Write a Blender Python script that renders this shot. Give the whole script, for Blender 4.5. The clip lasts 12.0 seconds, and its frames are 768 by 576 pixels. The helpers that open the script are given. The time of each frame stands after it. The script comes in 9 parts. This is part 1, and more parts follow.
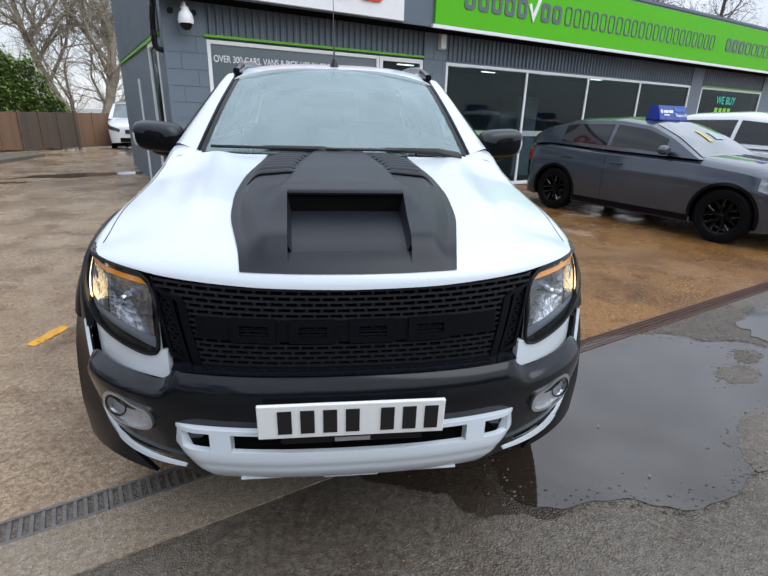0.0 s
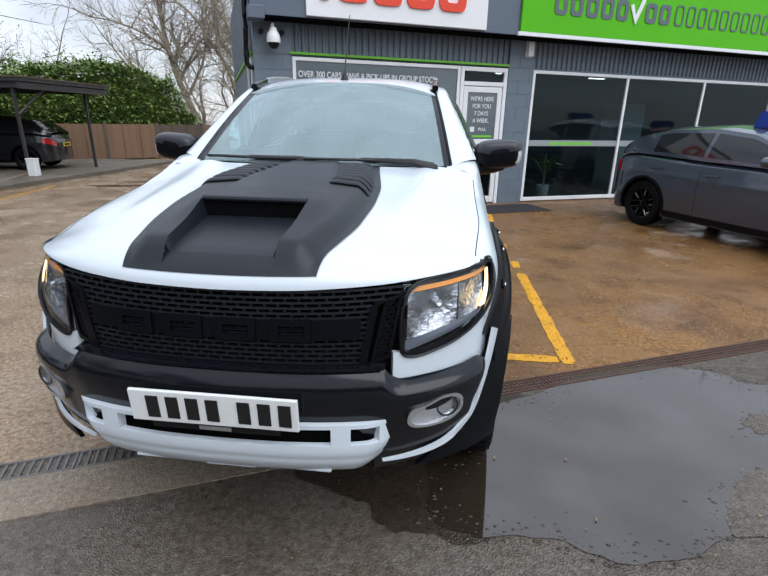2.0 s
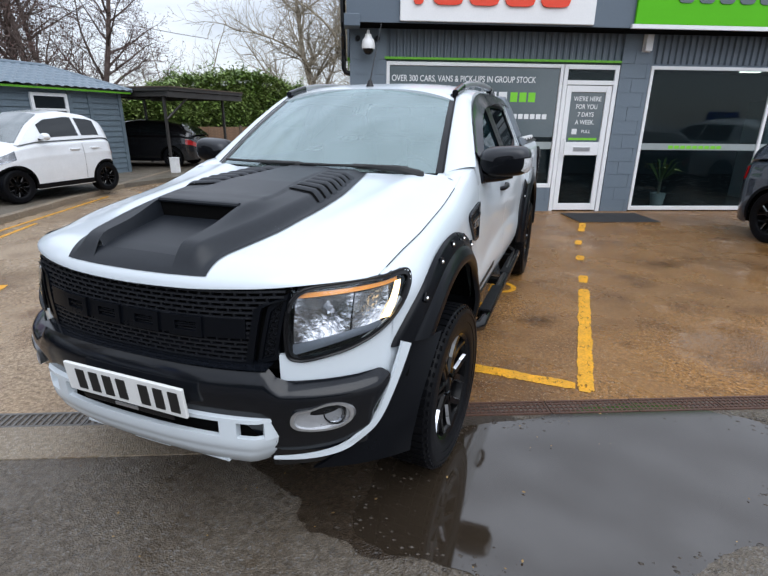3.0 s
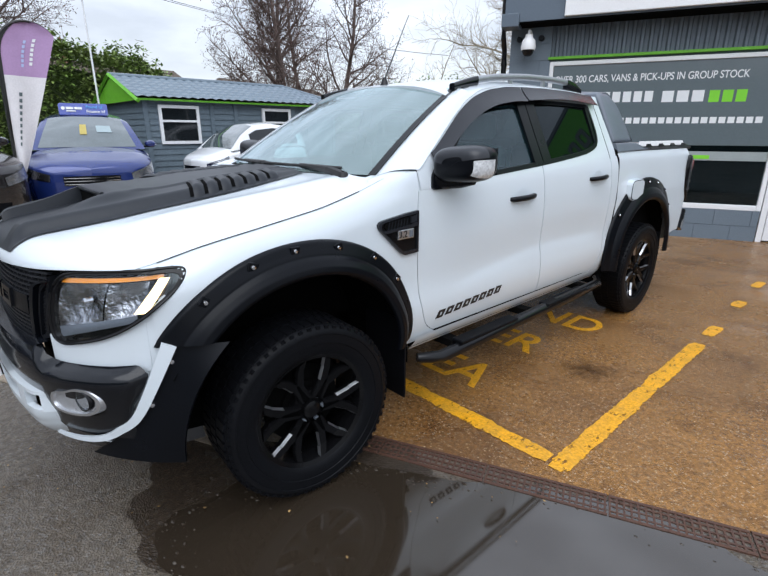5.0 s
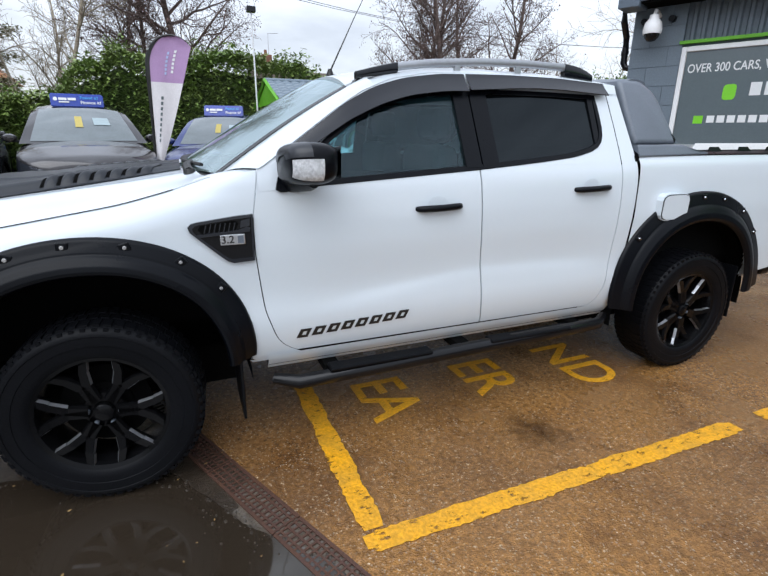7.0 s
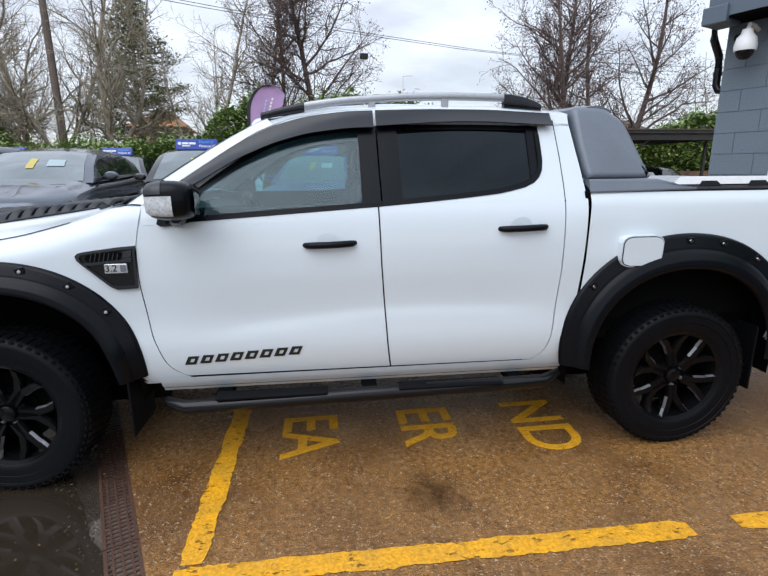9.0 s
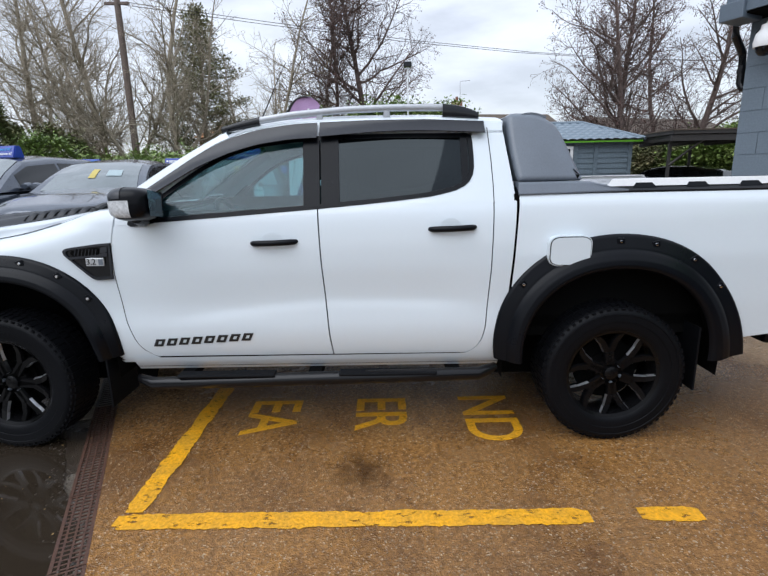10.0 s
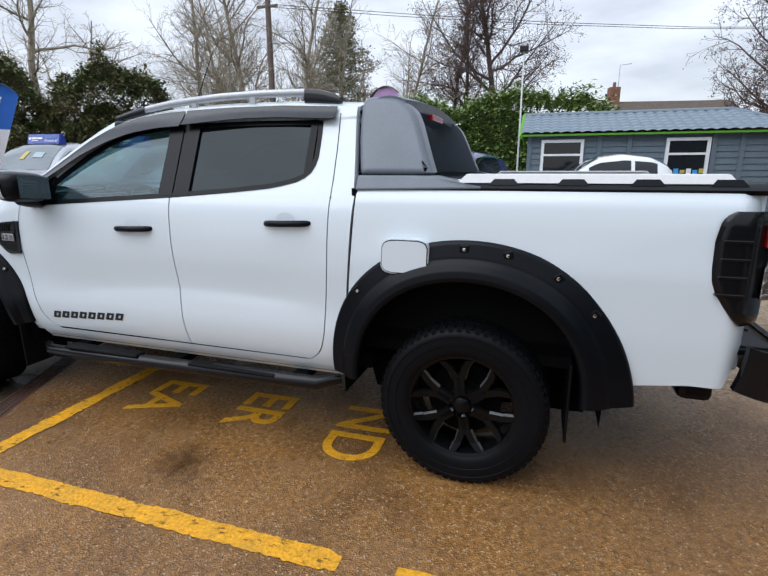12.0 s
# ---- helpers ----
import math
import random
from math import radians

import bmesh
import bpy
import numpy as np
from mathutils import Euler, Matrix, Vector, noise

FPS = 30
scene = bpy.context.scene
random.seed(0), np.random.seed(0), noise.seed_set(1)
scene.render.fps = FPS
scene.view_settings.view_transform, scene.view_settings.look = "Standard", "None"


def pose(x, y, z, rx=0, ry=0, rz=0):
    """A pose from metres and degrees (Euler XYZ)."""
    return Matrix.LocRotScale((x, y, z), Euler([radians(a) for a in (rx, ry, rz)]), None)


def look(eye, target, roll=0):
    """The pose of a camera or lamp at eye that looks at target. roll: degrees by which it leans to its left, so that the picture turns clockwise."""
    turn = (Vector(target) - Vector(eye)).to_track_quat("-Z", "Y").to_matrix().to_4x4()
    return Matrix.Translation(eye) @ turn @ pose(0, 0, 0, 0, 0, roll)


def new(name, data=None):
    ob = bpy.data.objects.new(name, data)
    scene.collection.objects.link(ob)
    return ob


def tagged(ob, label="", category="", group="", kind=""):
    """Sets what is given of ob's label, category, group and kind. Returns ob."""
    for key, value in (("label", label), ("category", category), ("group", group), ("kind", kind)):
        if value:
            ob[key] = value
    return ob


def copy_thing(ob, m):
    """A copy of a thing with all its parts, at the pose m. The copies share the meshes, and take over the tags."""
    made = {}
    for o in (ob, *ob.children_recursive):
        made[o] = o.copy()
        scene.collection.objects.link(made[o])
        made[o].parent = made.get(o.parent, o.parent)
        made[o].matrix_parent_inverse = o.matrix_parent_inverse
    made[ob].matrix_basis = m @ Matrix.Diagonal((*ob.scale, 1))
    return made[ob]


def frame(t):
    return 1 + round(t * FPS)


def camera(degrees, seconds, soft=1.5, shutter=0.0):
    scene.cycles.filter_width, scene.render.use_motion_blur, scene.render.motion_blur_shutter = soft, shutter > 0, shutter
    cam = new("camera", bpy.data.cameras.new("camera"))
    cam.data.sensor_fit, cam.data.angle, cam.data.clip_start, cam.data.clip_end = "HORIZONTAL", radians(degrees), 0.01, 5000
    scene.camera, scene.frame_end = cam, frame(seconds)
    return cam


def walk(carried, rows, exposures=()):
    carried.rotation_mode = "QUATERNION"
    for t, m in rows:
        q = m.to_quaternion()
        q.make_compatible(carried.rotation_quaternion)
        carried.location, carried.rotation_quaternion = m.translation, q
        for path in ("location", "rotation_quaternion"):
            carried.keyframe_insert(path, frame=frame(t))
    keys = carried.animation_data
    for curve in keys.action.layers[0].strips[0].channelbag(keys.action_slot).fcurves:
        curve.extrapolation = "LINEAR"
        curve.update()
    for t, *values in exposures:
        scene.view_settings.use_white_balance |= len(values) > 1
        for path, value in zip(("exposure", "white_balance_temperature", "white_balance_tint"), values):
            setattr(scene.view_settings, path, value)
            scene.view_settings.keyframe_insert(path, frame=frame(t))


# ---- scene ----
cam = camera(76.4, 12.0)
METRES, EYE, TILT, LEAN, TURN = 7.617, 1.455, 0.0, 0.0, -8.3
ROWS = [
    (0.0, 0.0, 0.0, 0.0, 0.51, -19.56, -1.44),
    (0.5, 0.001, 0.0001, 0.0007, 0.4, -19.17, -1.6),
    (1.0, 0.0129, 0.0011, 0.0015, 2.07, -19.08, -1.1),
    (1.5, 0.0531, -0.0014, 0.0044, 7.91, -18.86, -0.11),
    (2.0, 0.0916, 0.0066, 0.0026, 13.52, -18.79, -0.97),
    (2.5, 0.1319, 0.023, 0.0064, 19.2, -18.84, -1.07),
    (3.0, 0.1792, 0.0395, 0.0073, 28.28, -18.87, -0.58),
    (5.0, 0.3005, 0.1855, -0.0007, 54.75, -17.74, -0.1),
    (5.5, 0.306, 0.2336, -0.0015, 60.15, -17.92, -0.32),
    (6.0, 0.3223, 0.28, -0.0032, 67.24, -17.97, -0.32),
    (6.5, 0.3344, 0.3246, -0.0033, 71.3, -18.06, -0.36),
    (8.5, 0.3483, 0.4797, -0.0034, 87.1, -14.74, -0.05),
    (9.0, 0.3514, 0.5126, -0.0023, 90.62, -13.87, 0.45),
    (9.5, 0.367, 0.5522, -0.0033, 93.9, -13.41, 0.79),
    (10.0, 0.3755, 0.5943, -0.0033, 97.73, -13.14, 1.19),
    (10.5, 0.3626, 0.6408, -0.0052, 101.6, -12.84, 1.3),
    (11.0, 0.3486, 0.6916, -0.0051, 107.2, -12.56, 1.18),
    (11.5, 0.3287, 0.7369, -0.0068, 110.84, -12.93, 0.13),
    (12.0, 0.2955, 0.7758, -0.006, 115.09, -13.88, 0.19),
]
walk(cam, [(t, pose(0, 0, EYE, TILT, LEAN, TURN) @ pose(METRES * x, METRES * y, METRES * z, 90 + pitch, roll, yaw)) for t, x, y, z, yaw, pitch, roll in ROWS],
     exposures=((0.0, 0.32), (3.0, 0.32), (5.5, 0.36), (8.5, 0.34), (12.0, 0.24)))

# ---------------------------------------------------------------- light
world = bpy.data.worlds.new("overcast")
scene.world = world
world.use_nodes = True
wn, wl = world.node_tree.nodes, world.node_tree.links
wn.clear()
w_out = wn.new("ShaderNodeOutputWorld")
w_bg = wn.new("ShaderNodeBackground")
w_sky = wn.new("ShaderNodeTexSky")
w_sky.sky_type, w_sky.sun_disc = "NISHITA", False
w_sky.sun_elevation, w_sky.sun_rotation = radians(52), radians(132)
w_co = wn.new("ShaderNodeTexCoord")
w_sep = wn.new("ShaderNodeSeparateXYZ")
w_ramp = wn.new("ShaderNodeValToRGB")
w_ramp.color_ramp.elements[0].position, w_ramp.color_ramp.elements[0].color = 0.0, (0.570, 0.588, 0.640, 1)
w_ramp.color_ramp.elements[1].position, w_ramp.color_ramp.elements[1].color = 0.9, (0.97, 1.06, 1.22, 1)
w_map = wn.new("ShaderNodeMapping")
w_map.inputs["Scale"].default_value = (1.4, 1.4, 4.5)
w_noise = wn.new("ShaderNodeTexNoise")
w_noise.inputs["Scale"].default_value, w_noise.inputs["Detail"].default_value = 3.6, 5.0
w_cl = wn.new("ShaderNodeMapRange")
w_cl.inputs["From Min"].default_value, w_cl.inputs["From Max"].default_value = 0.34, 0.66
w_cl.inputs["To Min"].default_value, w_cl.inputs["To Max"].default_value = 0.76, 1.10
w_mul = wn.new("ShaderNodeVectorMath")
w_mul.operation = "SCALE"
w_tint = wn.new("ShaderNodeVectorMath")
w_tint.operation = "SCALE"
w_tint.inputs["Scale"].default_value = 0.03
w_add = wn.new("ShaderNodeVectorMath")
wl.new(w_co.outputs["Generated"], w_sep.inputs[0])
wl.new(w_sep.outputs["Z"], w_ramp.inputs["Fac"])
wl.new(w_co.outputs["Generated"], w_map.inputs["Vector"])
wl.new(w_map.outputs["Vector"], w_noise.inputs["Vector"])
wl.new(w_noise.outputs["Fac"], w_cl.inputs["Value"])
wl.new(w_ramp.outputs["Color"], w_mul.inputs[0])
wl.new(w_cl.outputs["Result"], w_mul.inputs["Scale"])
wl.new(w_sky.outputs["Color"], w_tint.inputs[0])
wl.new(w_mul.outputs[0], w_add.inputs[0])
wl.new(w_tint.outputs[0], w_add.inputs[1])
wl.new(w_add.outputs[0], w_bg.inputs["Color"])
w_bg.inputs["Strength"].default_value = 1.0
wl.new(w_bg.outputs[0], w_out.inputs["Surface"])

sun = new("sun", bpy.data.lights.new("sun", "SUN"))
sun.data.energy, sun.data.angle, sun.data.color = 1.5, radians(60), (0.95, 0.985, 1.03)
sun.matrix_world = look((4.6, -4.2, 8.0), (0, 0, 0))


# ---------------------------------------------------------------- materials
def mat(name, col, rough=0.5, metal=0.0, var=0.12, scale=6.0, fine=60.0, bump=0.0, coat=0.0, rvar=0.1, alt=None, spec=0.5, emit=0.0, blotch=0.5):
    """A surface with colour variation at two scales, uneven gloss and fine relief."""
    m = bpy.data.materials.new(name)
    m.use_nodes = True
    n, l = m.node_tree.nodes, m.node_tree.links
    b = n["Principled BSDF"]
    co = n.new("ShaderNodeTexCoord")
    big, small = n.new("ShaderNodeTexNoise"), n.new("ShaderNodeTexNoise")
    big.inputs["Scale"].default_value, small.inputs["Scale"].default_value = scale, fine
    big.inputs["Detail"].default_value = small.inputs["Detail"].default_value = 4.0
    for t in (big, small):
        l.new(co.outputs["Object"], t.inputs["Vector"])
    alt = alt or tuple(c * 0.6 for c in col)
    mix = n.new("ShaderNodeMix")
    mix.data_type = "RGBA"
    mix.inputs["A"].default_value, mix.inputs["B"].default_value = (*col, 1), (*alt, 1)
    mr = n.new("ShaderNodeMapRange")
    mr.inputs["From Min"].default_value, mr.inputs["From Max"].default_value = blotch - 0.15, blotch + 0.25
    mr.inputs["To Max"].default_value = min(1.0, var * 3)
    l.new(big.outputs["Fac"], mr.inputs["Value"])
    l.new(mr.outputs["Result"], mix.inputs["Factor"])
    hsv = n.new("ShaderNodeHueSaturation")
    v2 = n.new("ShaderNodeMapRange")
    v2.inputs["From Min"].default_value, v2.inputs["From Max"].default_value = 0.3, 0.7
    v2.inputs["To Min"].default_value, v2.inputs["To Max"].default_value = 1 - var, 1 + var
    l.new(small.outputs["Fac"], v2.inputs["Value"])
    l.new(v2.outputs["Result"], hsv.inputs["Value"])
    l.new(mix.outputs["Result"], hsv.inputs["Color"])
    l.new(hsv.outputs["Color"], b.inputs["Base Color"])
    r = n.new("ShaderNodeMapRange")
    r.inputs["To Min"].default_value, r.inputs["To Max"].default_value = max(0.0, rough - rvar), min(1.0, rough + rvar)
    l.new(big.outputs["Fac"], r.inputs["Value"])
    l.new(r.outputs["Result"], b.inputs["Roughness"])
    b.inputs["Metallic"].default_value = metal
    b.inputs["Specular IOR Level"].default_value = spec
    b.inputs["Coat Weight"].default_value, b.inputs["Coat Roughness"].default_value = coat, 0.04
    if bump:
        bp = n.new("ShaderNodeBump")
        bp.inputs["Strength"].default_value, bp.inputs["Distance"].default_value = bump, 0.01
        l.new(small.outputs["Fac"], bp.inputs["Height"])
        l.new(bp.outputs["Normal"], b.inputs["Normal"])
    if emit:
        b.inputs["Emission Color"].default_value, b.inputs["Emission Strength"].default_value = (*col, 1), emit
    return m


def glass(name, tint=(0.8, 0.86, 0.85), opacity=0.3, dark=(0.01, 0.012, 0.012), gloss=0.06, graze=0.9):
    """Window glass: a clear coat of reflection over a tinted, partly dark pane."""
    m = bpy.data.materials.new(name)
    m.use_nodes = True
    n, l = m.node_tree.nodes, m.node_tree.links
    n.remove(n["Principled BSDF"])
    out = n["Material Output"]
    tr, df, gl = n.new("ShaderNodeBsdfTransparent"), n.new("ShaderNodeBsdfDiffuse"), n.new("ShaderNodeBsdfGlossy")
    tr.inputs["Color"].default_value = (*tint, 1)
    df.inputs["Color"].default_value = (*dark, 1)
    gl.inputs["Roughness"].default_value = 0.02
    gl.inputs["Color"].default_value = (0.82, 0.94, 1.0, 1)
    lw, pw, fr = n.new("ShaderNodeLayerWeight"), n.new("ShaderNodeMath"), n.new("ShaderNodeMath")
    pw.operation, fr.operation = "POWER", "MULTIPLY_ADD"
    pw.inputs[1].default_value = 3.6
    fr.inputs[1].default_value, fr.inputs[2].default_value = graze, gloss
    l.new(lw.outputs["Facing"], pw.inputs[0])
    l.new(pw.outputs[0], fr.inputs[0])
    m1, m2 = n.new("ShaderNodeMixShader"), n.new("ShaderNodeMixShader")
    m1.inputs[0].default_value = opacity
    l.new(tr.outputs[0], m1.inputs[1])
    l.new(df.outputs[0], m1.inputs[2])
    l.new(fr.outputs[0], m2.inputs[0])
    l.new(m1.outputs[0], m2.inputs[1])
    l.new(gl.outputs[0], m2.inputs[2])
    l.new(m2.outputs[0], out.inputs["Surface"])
    return m


def ground_mat(name, base, alt, dirt, stone, rough=0.45, wet=0.5, cell=110.0, stone_amount=0.35, other=None):
    """Worn, damp aggregate: blotches, stains, single stones and wet sheen."""
    m = bpy.data.materials.new(name)
    m.use_nodes = True
    n, l = m.node_tree.nodes, m.node_tree.links
    b = n["Principled BSDF"]
    co = n.new("ShaderNodeTexCoord")

    def noise_tex(scale, detail=5.0, rough_=0.6):
        t = n.new("ShaderNodeTexNoise")
        t.inputs["Scale"].default_value, t.inputs["Detail"].default_value, t.inputs["Roughness"].default_value = scale, detail, rough_
        l.new(co.outputs["Object"], t.inputs["Vector"])
        return t.outputs["Fac"]

    def ranged(value, a, c, lo=0.0, hi=1.0):
        r = n.new("ShaderNodeMapRange")
        r.inputs["From Min"].default_value, r.inputs["From Max"].default_value = a, c
        r.inputs["To Min"].default_value, r.inputs["To Max"].default_value = lo, hi
        l.new(value, r.inputs["Value"])
        return r.outputs["Result"]

    def mixed(f, a, c):
        x = n.new("ShaderNodeMix")
        x.data_type = "RGBA"
        l.new(f, x.inputs["Factor"])
        for k, v in (("A", a), ("B", c)):
            if isinstance(v, tuple):
                x.inputs[k].default_value = (*v, 1)
            else:
                l.new(v, x.inputs[k])
        return x.outputs["Result"]

    big, mid, fine = noise_tex(0.45), noise_tex(2.6), noise_tex(38.0)
    c1 = mixed(ranged(big, 0.38, 0.62), base, alt)
    if other:
        # the stain spreads from the drier side towards the showroom doors
        sx = n.new("ShaderNodeSeparateXYZ")
        l.new(co.outputs["Object"], sx.inputs[0])
        shift = n.new("ShaderNodeMath")
        shift.operation = "MULTIPLY_ADD"
        l.new(big, shift.inputs[0])
        shift.inputs[1].default_value = 3.0
        l.new(sx.outputs["X"], shift.inputs[2])
        c1 = mixed(ranged(shift.outputs[0], 0.6, 2.4), mixed(ranged(big, 0.38, 0.62), other[0], other[1]), c1)
    c2 = mixed(ranged(mid, 0.52, 0.72, 0.0, 0.75), c1, dirt)
    c2 = mixed(ranged(noise_tex(1.15, 3.0, 0.5), 0.50, 0.66, 0.0, 0.5), c2, tuple(v * 0.8 for v in dirt))
    vor = n.new("ShaderNodeTexVoronoi")
    vor.inputs["Scale"].default_value = cell
    l.new(co.outputs["Object"], vor.inputs["Vector"])
    pick = n.new("ShaderNodeSeparateColor")
    l.new(vor.outputs["Color"], pick.inputs[0])
    c3 = mixed(ranged(pick.outputs[0], 1.0 - stone_amount, 1.0, 0.0, 0.7), c2, stone)
    hsv = n.new("ShaderNodeHueSaturation")
    l.new(c3, hsv.inputs["Color"])
    l.new(ranged(pick.outputs[1], 0.0, 1.0, 0.78, 1.22), hsv.inputs["Value"])
    c4 = mixed(ranged(fine, 0.35, 0.6, 0.55, 0.0), hsv.outputs["Color"], tuple(v * 0.45 for v in dirt))
    l.new(c4, b.inputs["Base Color"])
    l.new(ranged(noise_tex(0.9), 0.36, 0.64, rough - wet * 0.36, rough + 0.18), b.inputs["Roughness"])
    bp = n.new("ShaderNodeBump")
    bp.inputs["Strength"].default_value, bp.inputs["Distance"].default_value = 0.6, 0.006
    add = n.new("ShaderNodeMath")
    l.new(fine, add.inputs[0])
    l.new(vor.outputs["Distance"], add.inputs[1])
    l.new(add.outputs[0], bp.inputs["Height"])
    l.new(bp.outputs["Normal"], b.inputs["Normal"])
    return m


M_WHITE = mat("white_car_paint", (0.640, 0.694, 0.734), 0.26, var=0.004, coat=0.5, rvar=0.01, alt=(0.630, 0.684, 0.724))
M_BLACKP = mat("black_textured_plastic", (0.0032, 0.0040, 0.0060), 0.29, var=0.15, bump=0.03, fine=200, rvar=0.05, spec=0.155)
M_MATT = mat("matt_black_vinyl", (0.011, 0.0135, 0.018), 0.40, var=0.1, rvar=0.05, scale=3, spec=0.36)
M_GLOSSK = mat("gloss_black", (0.006, 0.006, 0.007), 0.2, var=0.1, coat=0.1, spec=0.25)
M_GRILLE = mat("dark_grille_plastic", (0.010, 0.011, 0.014), 0.42, var=0.1, spec=0.30)
M_EDGE = mat("bright_machined_edge", (0.60, 0.61, 0.64), 0.40, metal=1.0, var=0.1)
M_BAR = mat("dark_grey_moulding", (0.135, 0.156, 0.186), 0.34, var=0.1, rvar=0.06, bump=0.03, fine=200)
M_VENT = mat("satin_black_vent", (0.016, 0.018, 0.023), 0.24, var=0.08, rvar=0.04, spec=0.45)
M_CAP = mat("satin_dark_grey_cap", (0.026, 0.028, 0.033), 0.32, var=0.06, rvar=0.04, spec=0.4)
M_SMOKE = mat("smoked_acrylic", (0.011, 0.012, 0.016), 0.20, var=0.05, spec=0.42)
M_RIM = mat("gloss_black_alloy", (0.004, 0.004, 0.0045), 0.2, var=0.05, spec=0.14, rvar=0.04)
M_GREYB = mat("dark_grey_bumper", (0.0045, 0.0055, 0.008), 0.15, var=0.1, coat=0.08, rvar=0.03, spec=0.36)
M_RUBBER = mat("tyre_rubber", (0.0048, 0.0052, 0.0066), 0.44, var=0.2, bump=0.12, fine=120, spec=0.10)
M_MIRROR = mat("mirror_silvering", (0.62, 0.66, 0.67), 0.02, metal=1.0, var=0.0, rvar=0.0)
M_CUP = mat("pale_lamp_cup", (0.42, 0.43, 0.45), 0.28, metal=0.5, var=0.05)
M_RAIL = mat("satin_rail_metal", (0.40, 0.41, 0.43), 0.42, metal=0.8, var=0.06)
M_SILVER = mat("silver_metal", (0.62, 0.63, 0.65), 0.3, metal=0.9, var=0.06)
M_CHROME = mat("chrome", (0.75, 0.76, 0.78), 0.08, metal=1.0, var=0.03)
# black base colour carries the missing light of gaps, cavities and undersides
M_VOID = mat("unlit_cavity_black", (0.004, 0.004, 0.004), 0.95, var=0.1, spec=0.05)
M_PLATE = mat("white_plate", (0.78, 0.78, 0.76), 0.35, var=0.02)
M_PLATEY = mat("yellow_plate", (0.75, 0.55, 0.05), 0.35, var=0.02)
M_INK = mat("black_ink", (0.01, 0.01, 0.01), 0.45, var=0.05)
M_AMBER = mat("amber_lens", (0.85, 0.30, 0.02), 0.15, var=0.05, coat=0.5)
M_REDL = mat("red_lens", (0.4, 0.012, 0.012), 0.15, var=0.05, coat=0.5)
M_LAMPW = mat("clear_ribbed_lens", (0.62, 0.63, 0.64), 0.15, var=0.2, scale=40, fine=90, coat=0.6, bump=0.3, alt=(0.40, 0.41, 0.43))
M_DRL = mat("lit_running_lamp", (1.0, 0.74, 0.40), 0.3, var=0.3, scale=60, alt=(1.0, 0.40, 0.08), emit=3.2)
M_REFLECT = mat("lamp_reflector", (0.46, 0.47, 0.49), 0.14, metal=1.0, var=0.25, scale=25, fine=60, bump=0.6, alt=(0.14, 0.14, 0.16))
# pale diffuse share puts the sky's milky reflection into the windscreen colour
M_GLASS = glass("sky_pale_windscreen_glass", (0.78, 0.90, 0.88), 0.38, (0.41, 0.53, 0.52), 0.09)
M_GLASSF = glass("side_glass", (0.40, 0.66, 0.69), 0.10, (0.03, 0.10, 0.12), 0.045, 0.5)
M_TINT = glass("privacy_glass", (0.035, 0.04, 0.042), 0.75, (0.004, 0.005, 0.006), 0.027, 0.16)
M_LENS = glass("clear_lens", (0.93, 0.94, 0.95), 0.0, gloss=0.04, graze=0.3)
M_SEAT = mat("dark_seat_cloth", (0.035, 0.036, 0.038), 0.85, var=0.2, bump=0.2)
M_WIPER = mat("wiper_rubber", (0.012, 0.012, 0.012), 0.5, var=0.1)

M_TARMAC = ground_mat("wet_tarmac", (0.112, 0.091, 0.068), (0.148, 0.124, 0.098), (0.066, 0.045, 0.025), (0.16, 0.155, 0.15), 0.30, 0.6, 130, 0.3)
M_FORE = ground_mat("stained_forecourt_concrete", (0.330, 0.158, 0.043), (0.255, 0.132, 0.050), (0.110, 0.042, 0.009), (0.56, 0.45, 0.31), 0.26, 0.7, 150, 0.11, other=((0.365, 0.255, 0.155), (0.42, 0.315, 0.210)))
M_CONC = ground_mat("grey_concrete", (0.26, 0.205, 0.140), (0.31, 0.255, 0.190), (0.22, 0.15, 0.09), (0.4, 0.37, 0.33), 0.55, 0.5, 160, 0.3)
M_PAVE = ground_mat("mossy_pavement", (0.15, 0.125, 0.095), (0.19, 0.16, 0.125), (0.085, 0.072, 0.042), (0.3, 0.28, 0.25), 0.6, 0.4, 120, 0.3)
M_YELLOW = mat("worn_yellow_road_paint", (0.76, 0.35, 0.010), 0.5, var=0.22, scale=9, fine=70, bump=0.4, alt=(0.42, 0.23, 0.03), blotch=0.5)
yn, yl = M_YELLOW.node_tree.nodes, M_YELLOW.node_tree.links
y_co, y_map, y_no, y_mr = yn.new("ShaderNodeTexCoord"), yn.new("ShaderNodeMapping"), yn.new("ShaderNodeTexNoise"), yn.new("ShaderNodeMapRange")
y_map.inputs["Scale"].default_value = (1.0, 0.45, 1.0)
y_no.inputs["Scale"].default_value, y_no.inputs["Detail"].default_value, y_no.inputs["Roughness"].default_value = 34.0, 6.0, 0.7
y_mr.inputs["From Min"].default_value, y_mr.inputs["From Max"].default_value = 0.36, 0.42
yl.new(y_co.outputs["Object"], y_map.inputs["Vector"])
yl.new(y_map.outputs["Vector"], y_no.inputs["Vector"])
yl.new(y_no.outputs["Fac"], y_mr.inputs["Value"])
yl.new(y_mr.outputs["Result"], yn["Principled BSDF"].inputs["Alpha"])
M_DRAIN = mat("rusty_cast_iron", (0.072, 0.034, 0.024), 0.6, var=0.3, scale=14, fine=120, bump=0.3, alt=(0.085, 0.036, 0.018))
